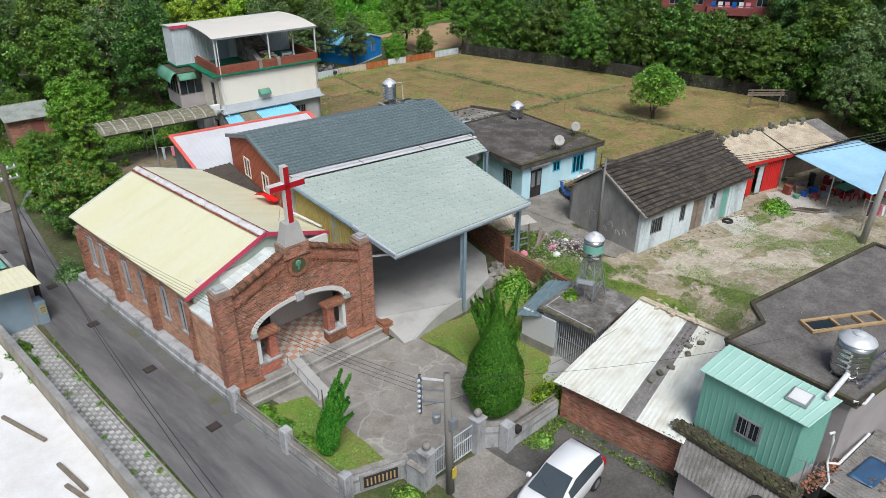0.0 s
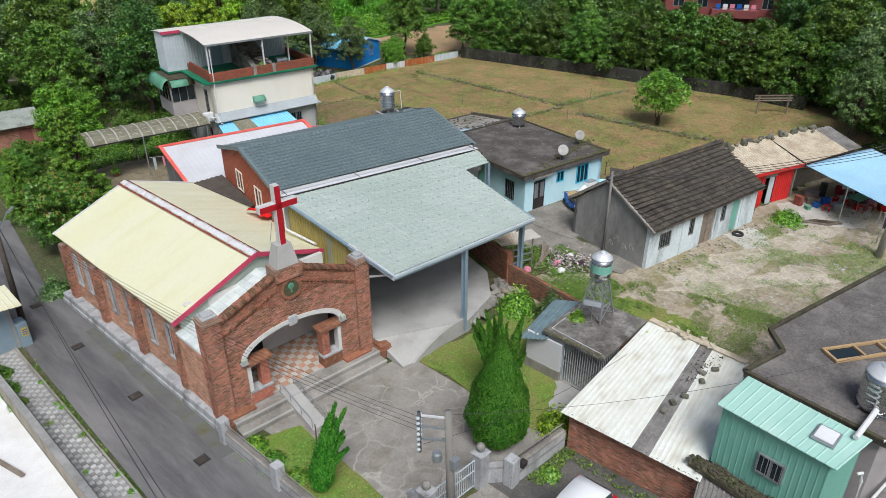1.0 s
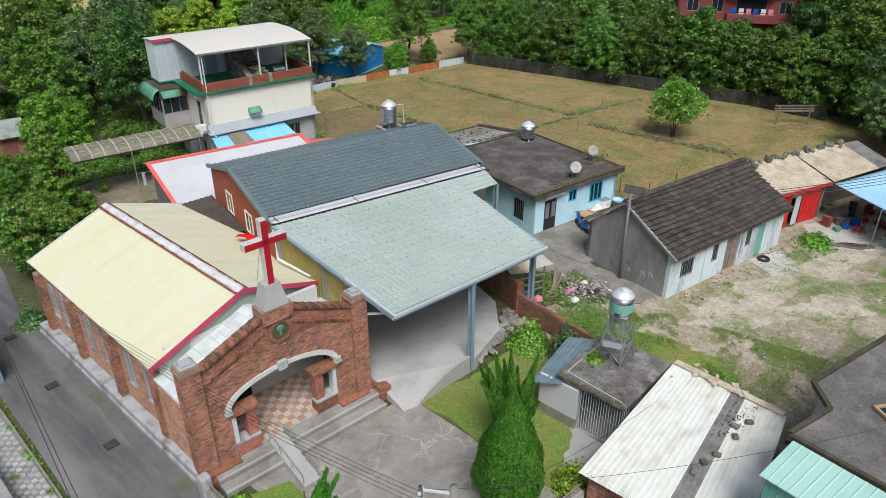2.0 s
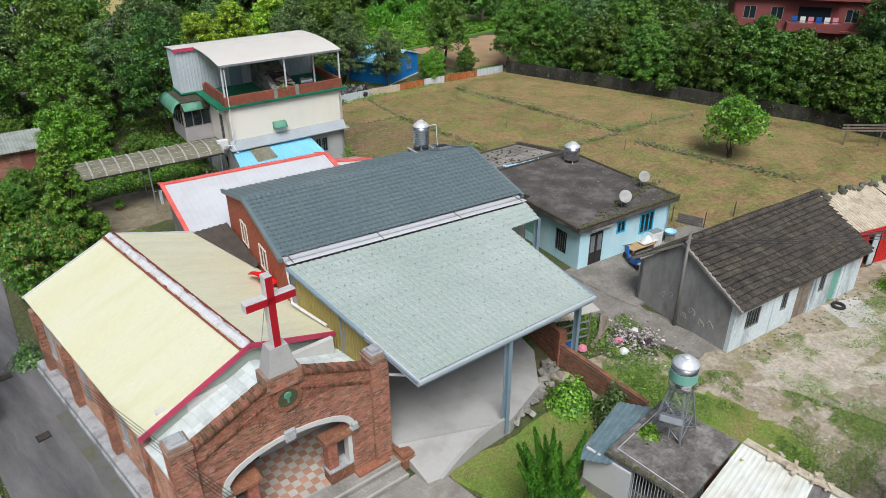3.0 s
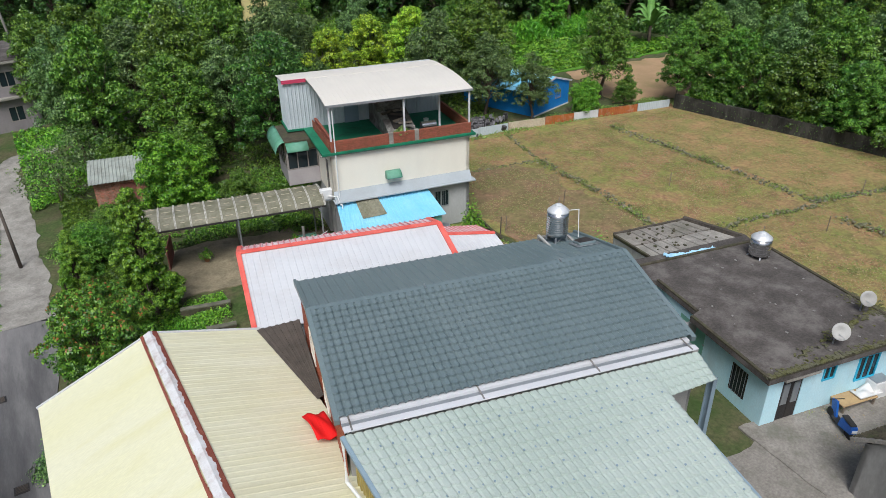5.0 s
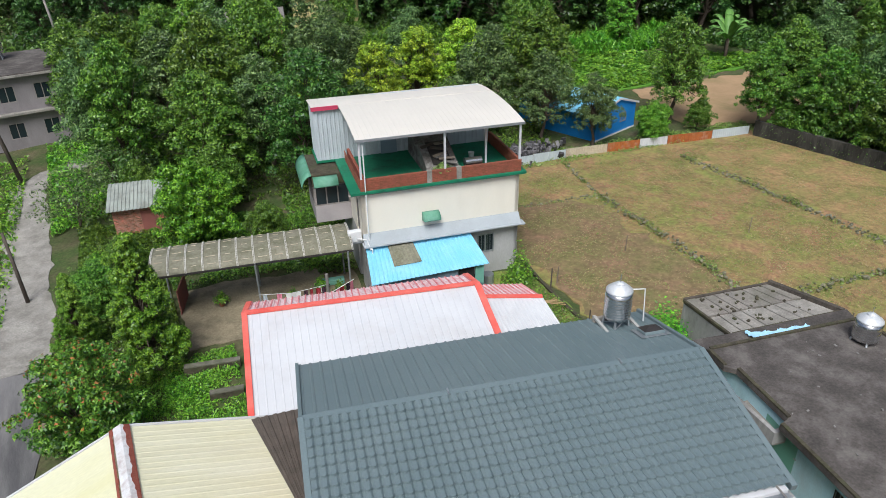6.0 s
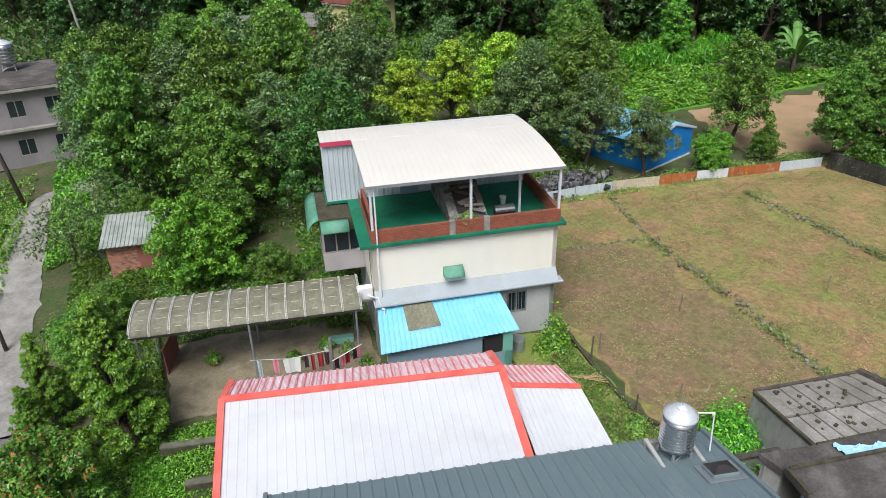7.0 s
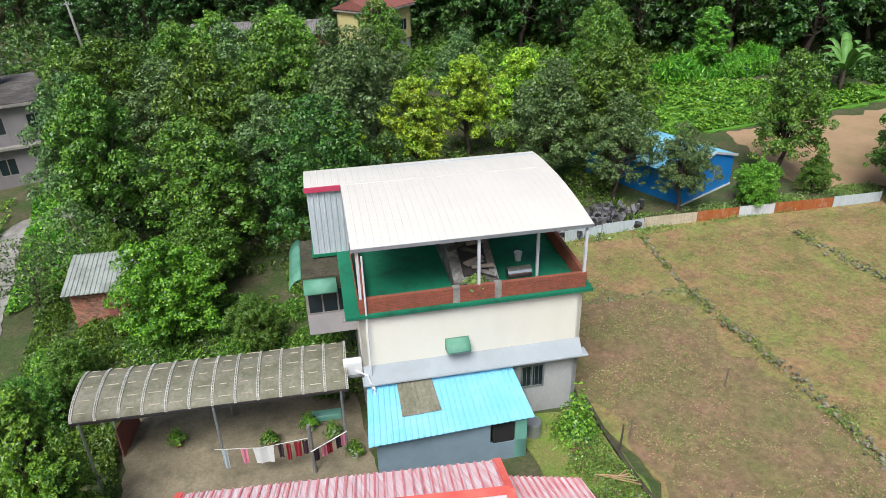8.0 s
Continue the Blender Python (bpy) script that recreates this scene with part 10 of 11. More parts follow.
part("wall", wall(wall(Shape(), (26.0, 119.0), (42.0, 114.0), zb - 0.5, zb + 2.4, 0.2), (42.0, 114.0), (43.0, 118.0), zb - 0.5, zb + 2.6, 0.2), "brick", bh)
part("roof", corrugated(Shape(), (25.7, 118.4, zb + 2.4), (42.3, 113.3, zb + 2.4), (43.5, 118.0, zb + 3.3), (26.9, 123.0, zb + 3.3), 0.3, 0.05, 0.04, 0.5), "fibre_grey", bh)
# ---- shrubs ----
SHRUBS = [
    ("shrub", "glossy green shrub beside the brick wall", "leaf_bright", 1.0, 1.4, (26.4, 18.6)),
    ("shrub", "thin grey green shrub against the brick wall", "leaf_grey", 0.9, 1.8, (26.9, 16.9)),
    ("shrub", "weedy shrub growing over the shed roof edge", "leaf_lime", 0.7, 1.9, (25.9, 11.65)),
    ("shrub", "weedy shrub behind the forecourt railing", "leaf_lime", 0.9, 1.1, (20.6, 12.3)),
    ("shrub", "round green shrub in the yard", "leaf_bright", 1.1, 0.9, (45.3, 11.6)),
    ("shrub", "upright green shrub at the house corner", "leaf_bright", 0.95, 2.4, (35.2, 44.8)),
    ("shrub", "broad leaved green shrub behind the slate roof", "leaf_fresh", 1.7, 2.4, (37.75, 36.75)),
    ("shrub", "dark red leaved shrub by the lane", "leaf_red", 0.9, 0.8, (14.2, 45.2)),
    ("shrub", "small conical conifer in the garden", "leaf_bright", 0.7, 1.3, (24.5, 56.6)),
    ("shrub", "weeds against the lane wall", "leaf_mid", 0.5, 0.6, (6.5, 31.4)),
    ("shrub", "weeds against the lane wall", "leaf_mid", 0.6, 0.7, (6.6, 32.8)),
    ("shrub", "weeds against the lane wall", "leaf_grass", 0.45, 0.5, (6.4, 30.2)),
    ("shrub", "weeds against the lane wall", "leaf_grass", 0.35, 0.3, (6.1, 20.4)),
    ("shrub", "low shrub behind the railing", "leaf_bright", 0.6, 0.5, (11.7, 20.6)),
    ("shrub", "low shrub behind the railing", "leaf_mid", 0.6, 0.5, (11.7, 19.4)),
    ("shrub", "low white flowering shrub behind the railing", "leaf_bright", 0.5, 0.5, (11.8, 18.0)),
    ("shrub", "green weeds at the foot of the wall", "leaf_grass", 0.7, 0.3, (12.6, 13.0)),
    ("shrub", "green weeds at the foot of the wall", "leaf_grass", 0.5, 0.25, (18.3, 11.1)),
    ("shrub", "weedy shrub at the corner of the church", "leaf_grey", 0.8, 1.2, (11.2, 38.3)),
    ("shrub", "green weeds on the gatehouse roof", "leaf_bright", 0.35, 0.5, (24.9, 14.3)),
    ("shrub", "bushy weeds behind the white shed", "leaf_field", 0.9, 0.6, (33.9, 38.6)),
    ("shrub", "bushy weeds behind the white shed", "leaf_grass", 0.6, 0.7, (35.4, 38.9)),
    ("shrub", "leafy shrub beside the brick shed", "leaf_bright", 1.1, 1.1, (15.2, 58.4)),
    ("shrub", "leafy shrub beside the brick shed", "leaf_mid", 1.0, 1.0, (13.9, 57.0)),
    ("shrub", "leafy shrub under the canopy", "leaf_mid", 0.8, 1.0, (25.6, 52.5)),
]
for k, (nm, lb, leaf, r, h, (x, y)) in enumerate(SHRUBS):
    ob = shrub(nm, lb, leaf, r, h, int(700 + 1500 * r * r), 0.075)
    z = ground_z(x, y)
    if "roof" in lb and "gatehouse" in lb:
        z = 1.78
    ob.location = (x, y, z)
for k, (x, y) in enumerate(((7.6, 31.0), (7.5, 29.0), (7.55, 28.6), (7.4, 26.3), (7.35, 23.2), (7.3, 22.0), (7.2, 20.9), (6.75, 28.0), (6.6, 24.2), (6.45, 21.6))):
    ob = shrub("weed_clump", "clump of bright weeds at the pavement edge", "leaf_grass", 0.2 + 0.08 * (k % 2), 0.14, 260, 0.04)
    ob.location = (x, y, ground_z(x, y) + 0.06)
# ---- rubbish and goods ----
rb = Shape()
for k in range(620):
    x, y = 31.6 + rng.normal(0, 0.8), 18.9 + rng.normal(0, 0.7)
    s = rng.uniform(0.02, 0.075)
    z = ground_z(x, y) + 0.03 + 0.35 * math.exp(-((x - 31.6) ** 2 + (y - 18.9) ** 2)) * rng.random()
    rb.box(x - s, y - s * 0.7, z, x + s, y + s * 0.7, z + s * 0.6, turn=Euler((rng.uniform(-0.6, 0.6), rng.uniform(-0.6, 0.6), rng.random() * 3)).to_matrix())
single("rubbish_heap", rb, "rubbish", "heap of burnt and mixed household rubbish on the grass", "rubbish", kind="stuff")
for x, y, mm in ((31.0, 19.3, "cloth_pink"), (30.5, 18.7, "plastic_white"), (32.2, 19.2, "cloth_white"), (31.9, 18.3, "cloth_dark"), (29.2, 20.9, "plastic_blue"), (28.9, 20.4, "plastic_yellow"), (29.4, 20.2, "cloth_pink")):
    z = ground_z(x, y)
    single("rubbish_bag", Shape(pose(x, y, z, 0, 0, x * 77)).lathe([(0.1, 0), (0.24, 0.06), (0.2, 0.2), (0.06, 0.3)], n=8), mm, "crumpled plastic bag thrown on the rubbish", "bag", "rubbish bags")
# scooter beside the blue house
sc = thing("scooter", "blue motor scooter parked beside the pale blue house", "scooter", (37.75, 22.9, 0.05))
mK = pose(37.75, 22.9, 0.05, 0, 0, 60)
for x in (-0.62, 0.62):
    part("wheel", Shape(mK @ pose(x, 0, 0.24, 90, 0, 0)).lathe([(0.12, -0.05), (0.22, -0.05), (0.25, 0), (0.22, 0.05), (0.12, 0.05)], n=16), "rubber", sc)
part("body", Shape(mK).add([(-0.85, -0.14, 0.42), (-0.1, -0.16, 0.25), (-0.1, 0.16, 0.25), (-0.85, 0.14, 0.42), (-0.85, -0.12, 0.72), (-0.15, -0.14, 0.66), (-0.15, 0.14, 0.66), (-0.85, 0.12, 0.72)], [(3, 2, 1, 0), (4, 5, 6, 7), (0, 1, 5, 4), (1, 2, 6, 5), (2, 3, 7, 6), (3, 0, 4, 7)]), "plastic_blue", sc, "blue body panels")
part("footboard", Shape(mK).box(-0.12, -0.16, 0.22, 0.42, 0.16, 0.28, 0.02), "rubber", sc)
part("front_shield", Shape(mK).beam((0.42, 0, 0.24), (0.6, 0, 0.9), 0.34, 0.08), "plastic_blue", sc)
part("seat", Shape(mK).box(-0.8, -0.13, 0.7, -0.12, 0.13, 0.8, 0.04), "rubber", sc)
part("handlebar", Shape(mK).rod((0.55, -0.3, 0.98), (0.55, 0.3, 0.98), 0.018, n=6), "iron", sc)
part("plate", Shape(mK).box(-0.9, -0.1, 0.5, -0.88, 0.1, 0.62), "plastic_white", sc)
tb = thing("bench", "low timber bench heaped with cloths beside the house wall", "bench", (39.4, 23.4, 0.05))
mT = pose(39.4, 23.35, 0.05, 0, 0, -13)
part("top", Shape(mT).box(-0.9, -0.35, 0.42, 0.9, 0.35, 0.5, 0.02), "wood_tan", tb)
for x in (-0.8, 0.8):
    for y in (-0.28, 0.28):
        part("leg", Shape(mT).box(x - 0.04, y - 0.04, 0, x + 0.04, y + 0.04, 0.42), "wood", tb)
single("cloth", Shape(mT).sheet(lambda u, w: (0.0 + u * 1.2, -0.3 + w * 0.6, 0.6 + 0.12 * math.sin(u * 6) * math.sin(w * 5)), [i / 8 for i in range(9)], [i / 6 for i in range(7)], 0.05), "cloth_white", "crumpled pink and white cloth on the bench", "cloth", smooth=True)
wm = thing("washing_machine", "old white washing machine against the blue wall", "washing machine", (40.75, 23.25, 0.05))
part("body", Shape(pose(40.75, 23.25, 0.05, 0, 0, -13)).box(-0.4, -0.3, 0.0, 0.4, 0.3, 0.9, 0.04), "plastic_white", wm)
part("lid", Shape(pose(40.75, 23.25, 0.05, 0, 0, -13)).box(-0.38, -0.28, 0.9, 0.38, 0.2, 0.95, 0.02), "steel_dull", wm)
bt = thing("basin", "pale blue plastic basin on a stand", "basin", (41.6, 22.7, 0.05))
part("bowl", Shape().lathe([(0.1, 0.62), (0.3, 0.66), (0.36, 0.8), (0.34, 0.8), (0.27, 0.68), (0.05, 0.65)], (41.6, 22.7, 0.05), 16), "tarp_blue", bt)
part("stand", Shape().box(41.4, 22.5, 0.05, 41.8, 22.9, 0.66), "concrete", bt)
# courtyard: washing lines, wash basin, pots
wl = thing("washing_line", "washing line with clothes under the arched canopy", "washing line", (24.4, 47.2, 0.0))
part("post", Shape().rod((25.3, 46.9, -0.1), (25.3, 46.9, 2.4), 0.08, n=8), "pole", wl)
part("line", Shape().pipe([(22.0, 47.7, 1.75), (23.6, 47.3, 1.6), (25.3, 46.9, 1.8)], 0.012, 5), "plastic_white", wl)
part("line", Shape().pipe([(25.2, 46.5, 1.5), (26.6, 46.6, 1.9)], 0.02, 5), "plastic_white", wl)
for k, (t, mm, w_, h_) in enumerate(((0.1, "bare_metal", 0.2, 0.9), (0.3, "cloth_pink", 0.25, 0.7), (0.5, "cloth_white", 0.75, 0.75), (0.68, "cloth_dark", 0.2, 0.6), (0.76, "cloth_red", 0.16, 0.8), (0.86, "cloth_red", 0.25, 0.7), (0.94, "cloth_dark", 0.2, 0.65))):
    x, y = lerp((22.0, 47.7), (25.3, 46.9), t)
    z = 1.72 - 0.1 * math.sin(math.pi * t)
    mC = pose(x, y, z, 0, 0, -14)
    part("garment", Shape(mC).sheet(lambda u, w: ((u - 0.5) * w_ * (1 - 0.15 * w), 0.03 * math.sin(u * 9 + k), -h_ * w), [i / 6 for i in range(7)], [i / 4 for i in range(5)], 0.012), mm, wl)
for k, (t, mm) in enumerate(((0.15, "cloth_dark"), (0.35, "cloth_pink"), (0.5, "cloth_red"), (0.75, "cloth_dark"), (0.88, "cloth_pink"))):
    x, y = lerp((25.2, 46.5), (26.6, 46.6), t)
    mC = pose(x, y, 1.5 + 0.4 * t, 0, 0, 4)
    part("garment", Shape(mC).sheet(lambda u, w: ((u - 0.5) * 0.2, 0.02 * math.sin(u * 9 + k), -0.55 * w), [i / 5 for i in range(6)], [i / 4 for i in range(5)], 0.012), mm, wl)
for k, (x, y) in enumerate(((24.0, 48.9), (25.6, 49.2), (26.4, 48.4), (20.6, 50.4), (26.9, 47.1))):
    z = ground_z(x, y) + 0.03
    pt = thing("plant_pot", "potted plant standing in the courtyard", "plant pot", (x, y, z), "courtyard pots")
    part("pot", Shape().lathe([(0.13, 0), (0.2, 0.3), (0.22, 0.3), (0.22, 0.34), (0.17, 0.34)], (x, y, z), 12), ("brick", "plastic_white", "oldgrey")[k % 3], pt)
    me = tuft_mesh("foliage", 260, 0.4, 0.6, ("leaf_mid", "leaf_bright")[k % 2], 0.07)
    o = new("foliage", me)
    o.parent = pt
    o.location = (0, 0, 0.32)
fb = thing("planter_box", "bright green plastic planter in the courtyard", "planter", (26.5, 49.0, 0.0))
part("box", Shape(pose(26.4, 49.6, 0.1, 0, 0, -12)).box(-0.6, -0.2, 0, 0.6, 0.2, 0.3, 0.03), "green_wall", fb)
gt = thing("side_gate", "rust red sheet metal gate", "gate", (18.6, 48.0, 0.0))
part("leaf", Shape(pose(18.9, 51.6, -0.3, 0, 0, 70)).box(-0.9, -0.03, 0, 0.9, 0.03, 1.6), "house_roof", gt)
# low stone wall beside the ivy, ends of old walls
for p, q, h in (((17.9, 45.6), (20.3, 45.0), 0.55), ((18.6, 43.4), (20.0, 43.1), 0.4), ((17.6, 39.6), (19.6, 39.2), 0.7)):
    wz = ground_z(*p)
    ow = thing("old_wall", "short length of old mossy stone wall", "wall", (p[0], p[1], wz))
    part("wall", wall(Shape(), p, q, wz - 0.2, wz + h, 0.25), "moss_edge", ow)
    part("coping", wall(Shape(), p, q, wz + h + 0.002, wz + h + 0.06, 0.3), "stone", ow)
# yard: woodpile, concrete patch, tyre, bricks
wp = thing("woodpile", "stack of old timber boards on the ground", "woodpile", (46.2, 10.0, 0.05))
for k in range(12):
    part("board", Shape(pose(46.0 + 0.14 * (k % 6), 10.1 - 0.1 * (k % 6), 0.07 + 0.09 * (k // 6), 0, 0, -70 + (k * 13) % 9)).box(-0.8, -0.07, 0, 0.8, 0.07, 0.07), "wood", wp)
patch("slab_patch", ((39.8, 12.2), (41.6, 10.9), (42.9, 12.8), (40.8, 13.7)), "tarp_slab", 0.07, "cracked pale concrete slab before the farmhouse", "slab", step=0.3, ragged=0.3)
ty2 = thing("tyre", "old grey tyre lying before the farmhouse", "tyre", (41.3, 13.1, 0.1))
part("tread", Shape().lathe([(0.2, 0.0), (0.32, 0.0), (0.35, 0.08), (0.32, 0.16), (0.2, 0.16), (0.18, 0.08), (0.2, 0.0)], (41.3, 13.15, 0.08), 20, caps=False), "rubber", ty2, smooth=True)
peb = Shape()
for k in range(700):
    x, y = rng.uniform(31, 47), rng.uniform(5, 15)
    if y > 15.2 - (x - 33.7) * 0.21:
        continue
    s = rng.uniform(0.02, 0.07)
    z = ground_z(x, y) + 0.05
    peb.box(x - s, y - s, z - s * 0.4, x + s, y + s, z + s * 0.6, s * 0.3, turn=Euler((0.3, 0.2, k)).to_matrix())
single("pebbles", peb, "concrete_pale", "scattered pebbles and broken bricks in the yard", "gravel", kind="stuff")
lit = Shape()
for k in range(34):
    x, y = 35.4 + 7.4 * rng.random(), 24.5 + 7.5 * rng.random()
    p = mL @ Vector((0.4 + 7 * rng.random(), 0.4 + 8 * rng.random(), 2.79))
    s = rng.uniform(0.02, 0.07)
    lit.box(p.x - s, p.y - s * 0.6, p.z, p.x + s, p.y + s * 0.6, p.z + 0.03, turn=Euler((0, 0, k)).to_matrix())
single("roof_litter", lit, "fibre_grey", "scraps and chips lying on the flat roof", "litter", kind="stuff")
# moss on roof edges
ms = Shape()
for k in range(900):
    u, v = rng.random() * 7.9, abs(rng.normal(0, 0.18))
    if k % 3 == 0:
        u, v = 7.9 - abs(rng.normal(0, 0.35)), rng.random() * 3.5
    p = mL @ Vector((u, v, 2.79 + 0.1 * (v < 0.12)))
    s = rng.uniform(0.02, 0.06)
    ms.box(p.x - s, p.y - s, p.z, p.x + s, p.y + s, p.z + s * 0.7)
single("moss", ms, "moss", "moss clumps along the flat roof's edge", "moss", kind="stuff")


def litter(name, label, material, n, p, q, width, z0, z1, size):
    """Small broken bits strewn along a line."""
    s = Shape()
    for k in range(n):
        t = rng.random()
        x, y = lerp(p, q, t)
        x, y = x + rng.normal(0, width), y + rng.normal(0, width)
        r = rng.uniform(0.4, 1.2) * size
        z = z0 + (z1 - z0) * t
        s.box(x - r, y - r * 0.6, z, x + r, y + r * 0.6, z + r * rng.uniform(0.2, 0.9), turn=Euler((rng.uniform(-0.4, 0.4), rng.uniform(-0.4, 0.4), rng.random() * 3)).to_matrix())
    return single(name, s, material, label, "debris", kind="stuff")


litter("moss", "dark moss cushions on the ledge of the green shed", "moss_edge", 260, (20.35, 6.7), (19.85, 2.3), 0.14, 1.66, 1.66, 0.08)
litter("moss", "green moss cushions on the ledge of the green shed", "moss", 120, (20.35, 6.7), (19.85, 2.3), 0.14, 1.67, 1.67, 0.05)
litter("debris", "broken tiles along the back edge of the corrugated roof", "fibre_cream", 36, (26.7, 8.6), (26.8, 11.7), 0.16, 1.93, 1.93, 0.12)
litter("debris", "dead leaves and dirt lodged on the corrugated roof", "moss_edge", 90, (24.0, 8.7), (26.4, 8.4), 0.2, 1.72, 1.87, 0.032)
litter("debris", "dead leaves and dirt along the eaves of the corrugated roof", "moss_edge", 60, (19.66, 11.5), (19.84, 6.2), 0.02, 1.43, 1.43, 0.02)
litter("moss", "moss along the gatehouse roof edge", "moss", 120, (23.15, 11.9), (23.15, 14.9), 0.05, 1.78, 1.78, 0.05)
litter("debris", "pale rubble on the blackened flat roof", "concrete", 50, (25.0, 5.2), (33.0, 3.4), 0.5, 4.33, 4.33, 0.03)
litter("debris", "stones and broken brick before the farmhouse", "stone_i", 160, (34.6, 14.6), (43.5, 12.8), 0.35, 0.08, 0.08, 0.07)
litter("debris", "rubble and tins in the gravelly yard", "rubbish", 120, (44.0, 12.0), (50.0, 7.5), 0.7, 0.08, 0.08, 0.07)
litter("moss", "moss and leaf litter along the blue house's roof edge", "moss", 200, (36.6, 24.6), (43.4, 24.9), 0.15, 2.82, 2.82, 0.06)
# washing beside the yard pole, stools and a table under the tarpaulin
yl = thing("washing_line", "short washing line with dark and pink clothes beside the yard pole", "washing line", (46.6, 5.6, 0.0))
for y in (4.9, 7.0):
    part("post", Shape().rod((46.7, y, -0.1), (46.7, y, 1.75), 0.03, n=6), "steel_dull", yl)
part("line", Shape().pipe([(46.7, 4.9, 1.7), (46.7, 5.95, 1.62), (46.7, 7.0, 1.7)], 0.01, 5), "plastic_white", yl)
for y, mm, w_, h_ in ((6.55, "cloth_dark", 0.4, 0.95), (6.15, "cloth_pink", 0.35, 0.75), (5.8, "cloth_white", 0.3, 0.7), (5.35, "rust_orange", 0.55, 0.6)):
    mC = pose(46.7, y, 1.64, 0, 0, 90)
    part("garment", Shape(mC).sheet(lambda u, w: ((u - 0.5) * w_ * (1 + 0.12 * math.sin(w * 5)), 0.05 * math.sin(u * 8 + y), -h_ * w), [i / 6 for i in range(7)], [i / 4 for i in range(5)], 0.012), mm, yl)
tt = thing("table", "dark folding table laden with goods under the tarpaulin", "table", (50.6, 8.9, 0.08))
part("tabletop", Shape(pose(50.6, 8.9, 0, 0, 0, -20)).box(-0.75, -0.45, 0.74, 0.75, 0.45, 0.79, 0.01), "awning_green", tt)
for sx in (-0.68, 0.68):
    for sy in (-0.38, 0.38):
        part("leg", Shape(pose(50.6, 8.9, 0, 0, 0, -20)).beam((sx, sy, 0.06), (sx, sy, 0.74), 0.04), "steel_dull", tt)
for x, y in ((49.7, 8.5), (50.2, 8.1), (51.4, 8.7), (49.9, 9.5), (48.4, 10.2)):
    so = thing("stool", "red plastic stool on the pale floor", "stool", (x, y, 0.08), "red stools")
    part("seat", Shape().box(x - 0.17, y - 0.17, 0.5, x + 0.17, y + 0.17, 0.55, 0.02), "plastic_red", so)
    for sx in (-0.15, 0.15):
        for sy in (-0.15, 0.15):
            part("leg", Shape().beam((x + sx * 1.15, y + sy * 1.15, 0.06), (x + sx, y + sy, 0.5), 0.04), "plastic_red", so)
single("shirt", Shape(pose(50.9, 9.9, 1.75, 0, 0, -25)).sheet(lambda u, w: ((u - 0.5) * 0.75, 0.05 * math.sin(u * 9), -0.8 * w), [i / 6 for i in range(7)], [i / 4 for i in range(5)], 0.012), "cloth_white", "white shirt hung from the tarpaulin's edge", "shirt")
# chalk scribbles on the grey gable wall
for k, (v, z) in enumerate(((1.1, 1.0), (1.6, 0.85), (2.2, 1.15), (3.6, 1.35), (4.0, 1.2), (2.6, 0.7))):
    sc_ = Shape(mO)
    pts = [(-0.012, v + 0.22 * math.cos(i * 0.9 + k) * (1 - 0.04 * i), z + 0.16 * math.sin(i * 1.3 + 2 * k)) for i in range(9)]
    for p, q in zip(pts, pts[1:]):
        sc_.beam(p, q, 0.018, 0.018)
    part("chalk_mark", sc_, "concrete_pale", old, "faint chalk scribble")
lt = thing("sheet_shelter", "old cream sheets on a frame behind the brick wall", "shelter", (29.2, 21.3, 0.0))
part("roof_sheet", corrugated(Shape(), (28.0, 21.0, 1.85), (29.0, 20.4, 1.8), (30.3, 22.0, 1.95), (29.0, 22.8, 2.0), 0.18, 0.025, 0.02, 0.5), "fibre_cream", lt)
part("roof_sheet", Shape(pose(29.9, 20.8, 1.82, 3, 2, -20)).box(-0.7, -0.5, 0, 0.7, 0.5, 0.03), "tarp_slab", lt)
for x, y in ((28.2, 21.0), (29.9, 20.3), (30.4, 21.7), (29.1, 22.6)):
    part("post", Shape().beam((x, y, -0.1), (x, y, 1.82), 0.07), "wood", lt)
for k in range(3):
    part("rail", Shape().beam((28.2, 21.0 + 0.04 * k, 0.5 + 0.4 * k), (29.9, 20.3, 0.55 + 0.4 * k), 0.06), "steel_dull", lt)
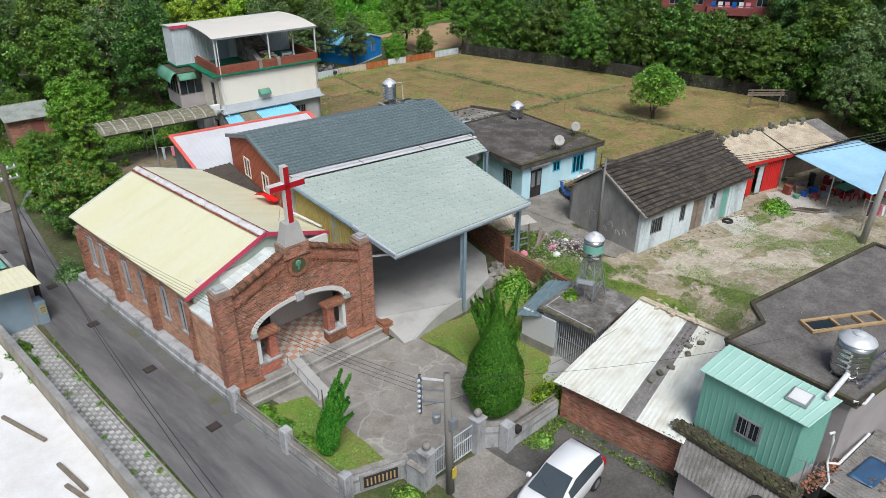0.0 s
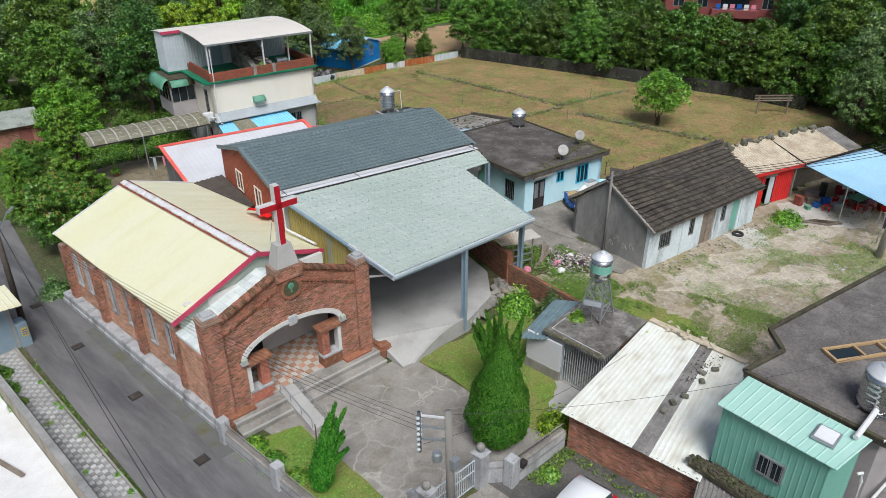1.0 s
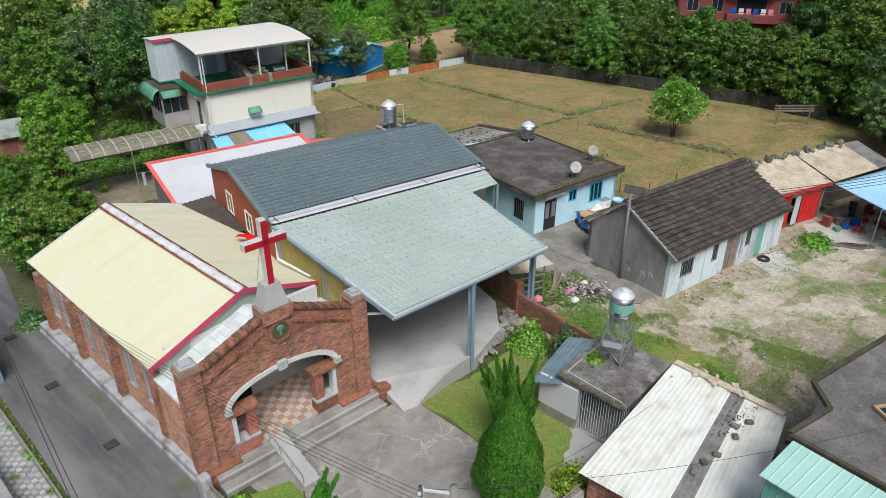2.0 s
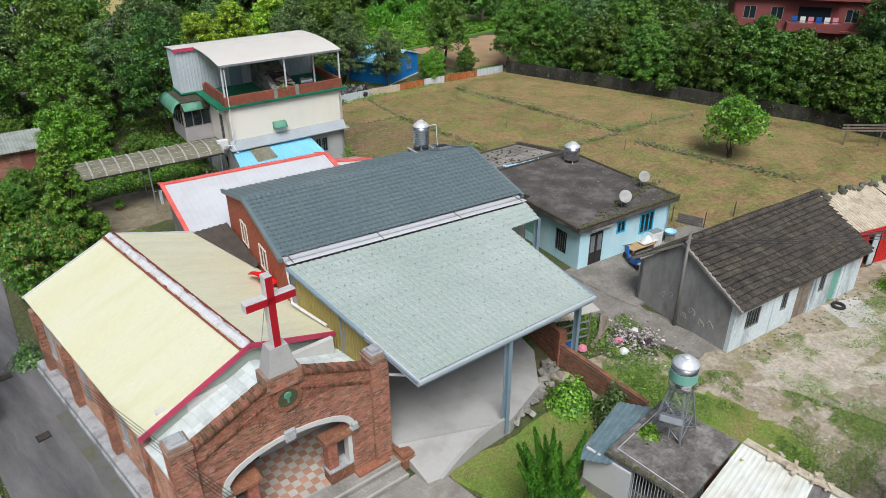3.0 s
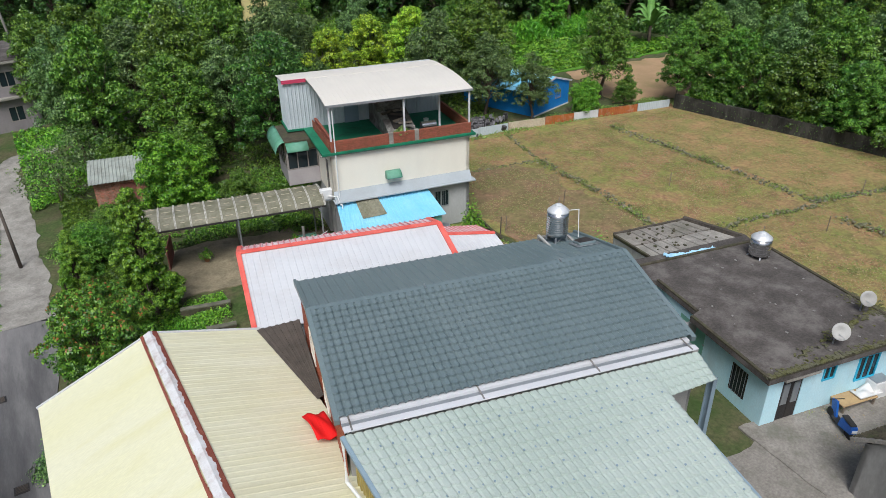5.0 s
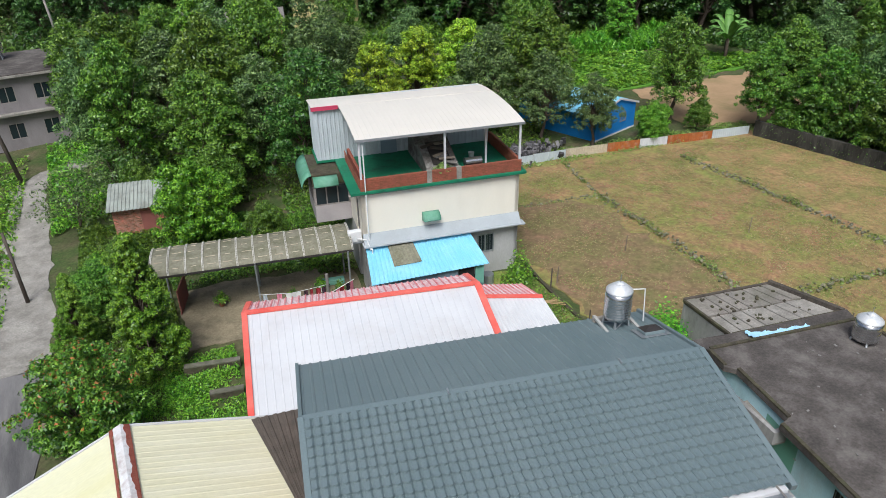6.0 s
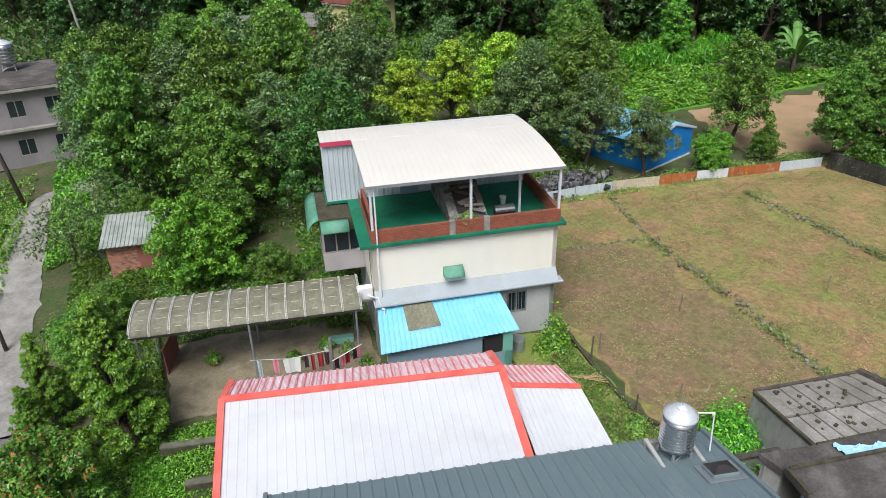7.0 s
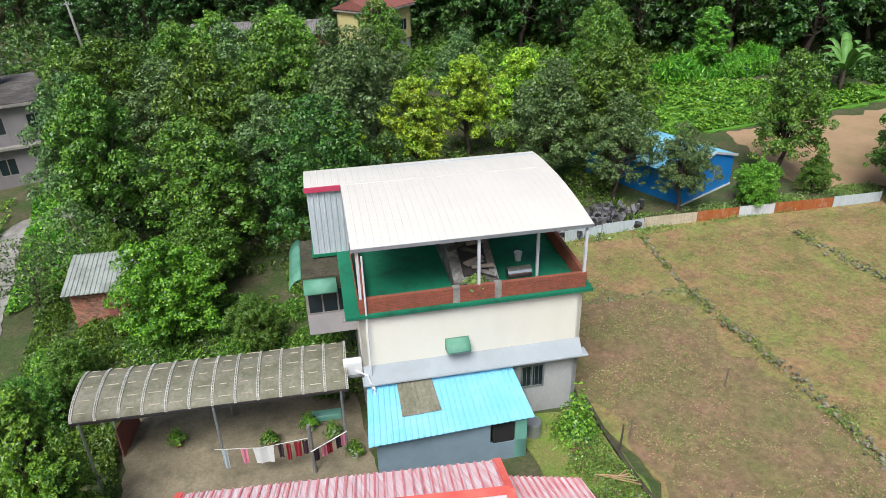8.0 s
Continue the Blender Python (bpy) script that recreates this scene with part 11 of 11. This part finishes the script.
for k in range(3):
    single("board", Shape(pose(30.9 + 0.2 * k, 20.2 + 0.15 * k, 0.12 + 0.09 * k, 0, -4, 12 + 9 * k)).box(-1.1, -0.08, 0, 1.1, 0.08, 0.06), "wood", "grey plank lying behind the brick wall", "board", "planks by the shelter")
# behind the green shed: low roof, blue sheet, pipes and a broad bush
bl2 = thing("low_roof", "low rusty corrugated roof strewn with dead leaves", "shed", (22.8, -0.5, 0.0))
part("roof_sheet", corrugated(Shape(), (20.4, -2.6, 1.15), (25.4, -3.4, 1.15), (25.2, 1.15, 1.45), (20.9, 1.9, 1.45), 0.18, 0.035, 0.02, 0.5), "fibre_grey", bl2)
part("wall", wall(wall(Shape(), (20.6, 1.7), (20.4, -2.5), -0.6, 1.1, 0.15), (20.4, -2.5), (25.2, -3.2), -0.6, 1.1, 0.15), "oldgrey", bl2)
single("plastic_sheet", Shape().sheet(lambda u, w: (22.0 + 1.5 * u, 1.35 - 0.35 * u - 0.8 * w, 1.5 + 0.05 * math.sin(u * 7) * math.sin(w * 6) - 0.05 * w), [i / 10 for i in range(11)], [i / 6 for i in range(7)], 0.02), "sheet_blue", "dark blue plastic sheet lying on a low roof", "plastic sheet", smooth=True)
litter("debris", "broken tiles and dead leaves at the foot of the green shed", "brick_moss", 150, (20.3, 2.25), (22.4, 1.75), 0.14, 1.5, 1.55, 0.06)
litter("debris", "dead brown leaves on the low roof", "leaf_litter", 260, (22.4, 0.9), (24.8, -0.8), 0.35, 1.42, 1.36, 0.045)
pp2 = thing("drain_pipe", "white plastic drain pipe against the green shed", "pipe", (21.9, 2.1, 1.5))
part("pipe", Shape().pipe([(21.75, 2.2, 3.0), (21.85, 2.1, 3.05), (21.9, 2.05, 2.7), (21.9, 2.0, 1.7), (22.2, 1.7, 1.62), (24.4, 1.3, 1.7)], 0.05, 8), "plastic_white", pp2)
part("pipe", Shape().pipe([(21.9, 2.0, 1.7), (21.2, 1.7, 1.55), (20.8, 1.75, 1.5)], 0.035, 8), "plastic_white", pp2)
bush = shrub("shrub", "broad dark green bush behind the flat roofed building", "leaf_mid", 2.0, 4.4, 9000, 0.08)
bush.location = (26.4, -1.6, -0.3)
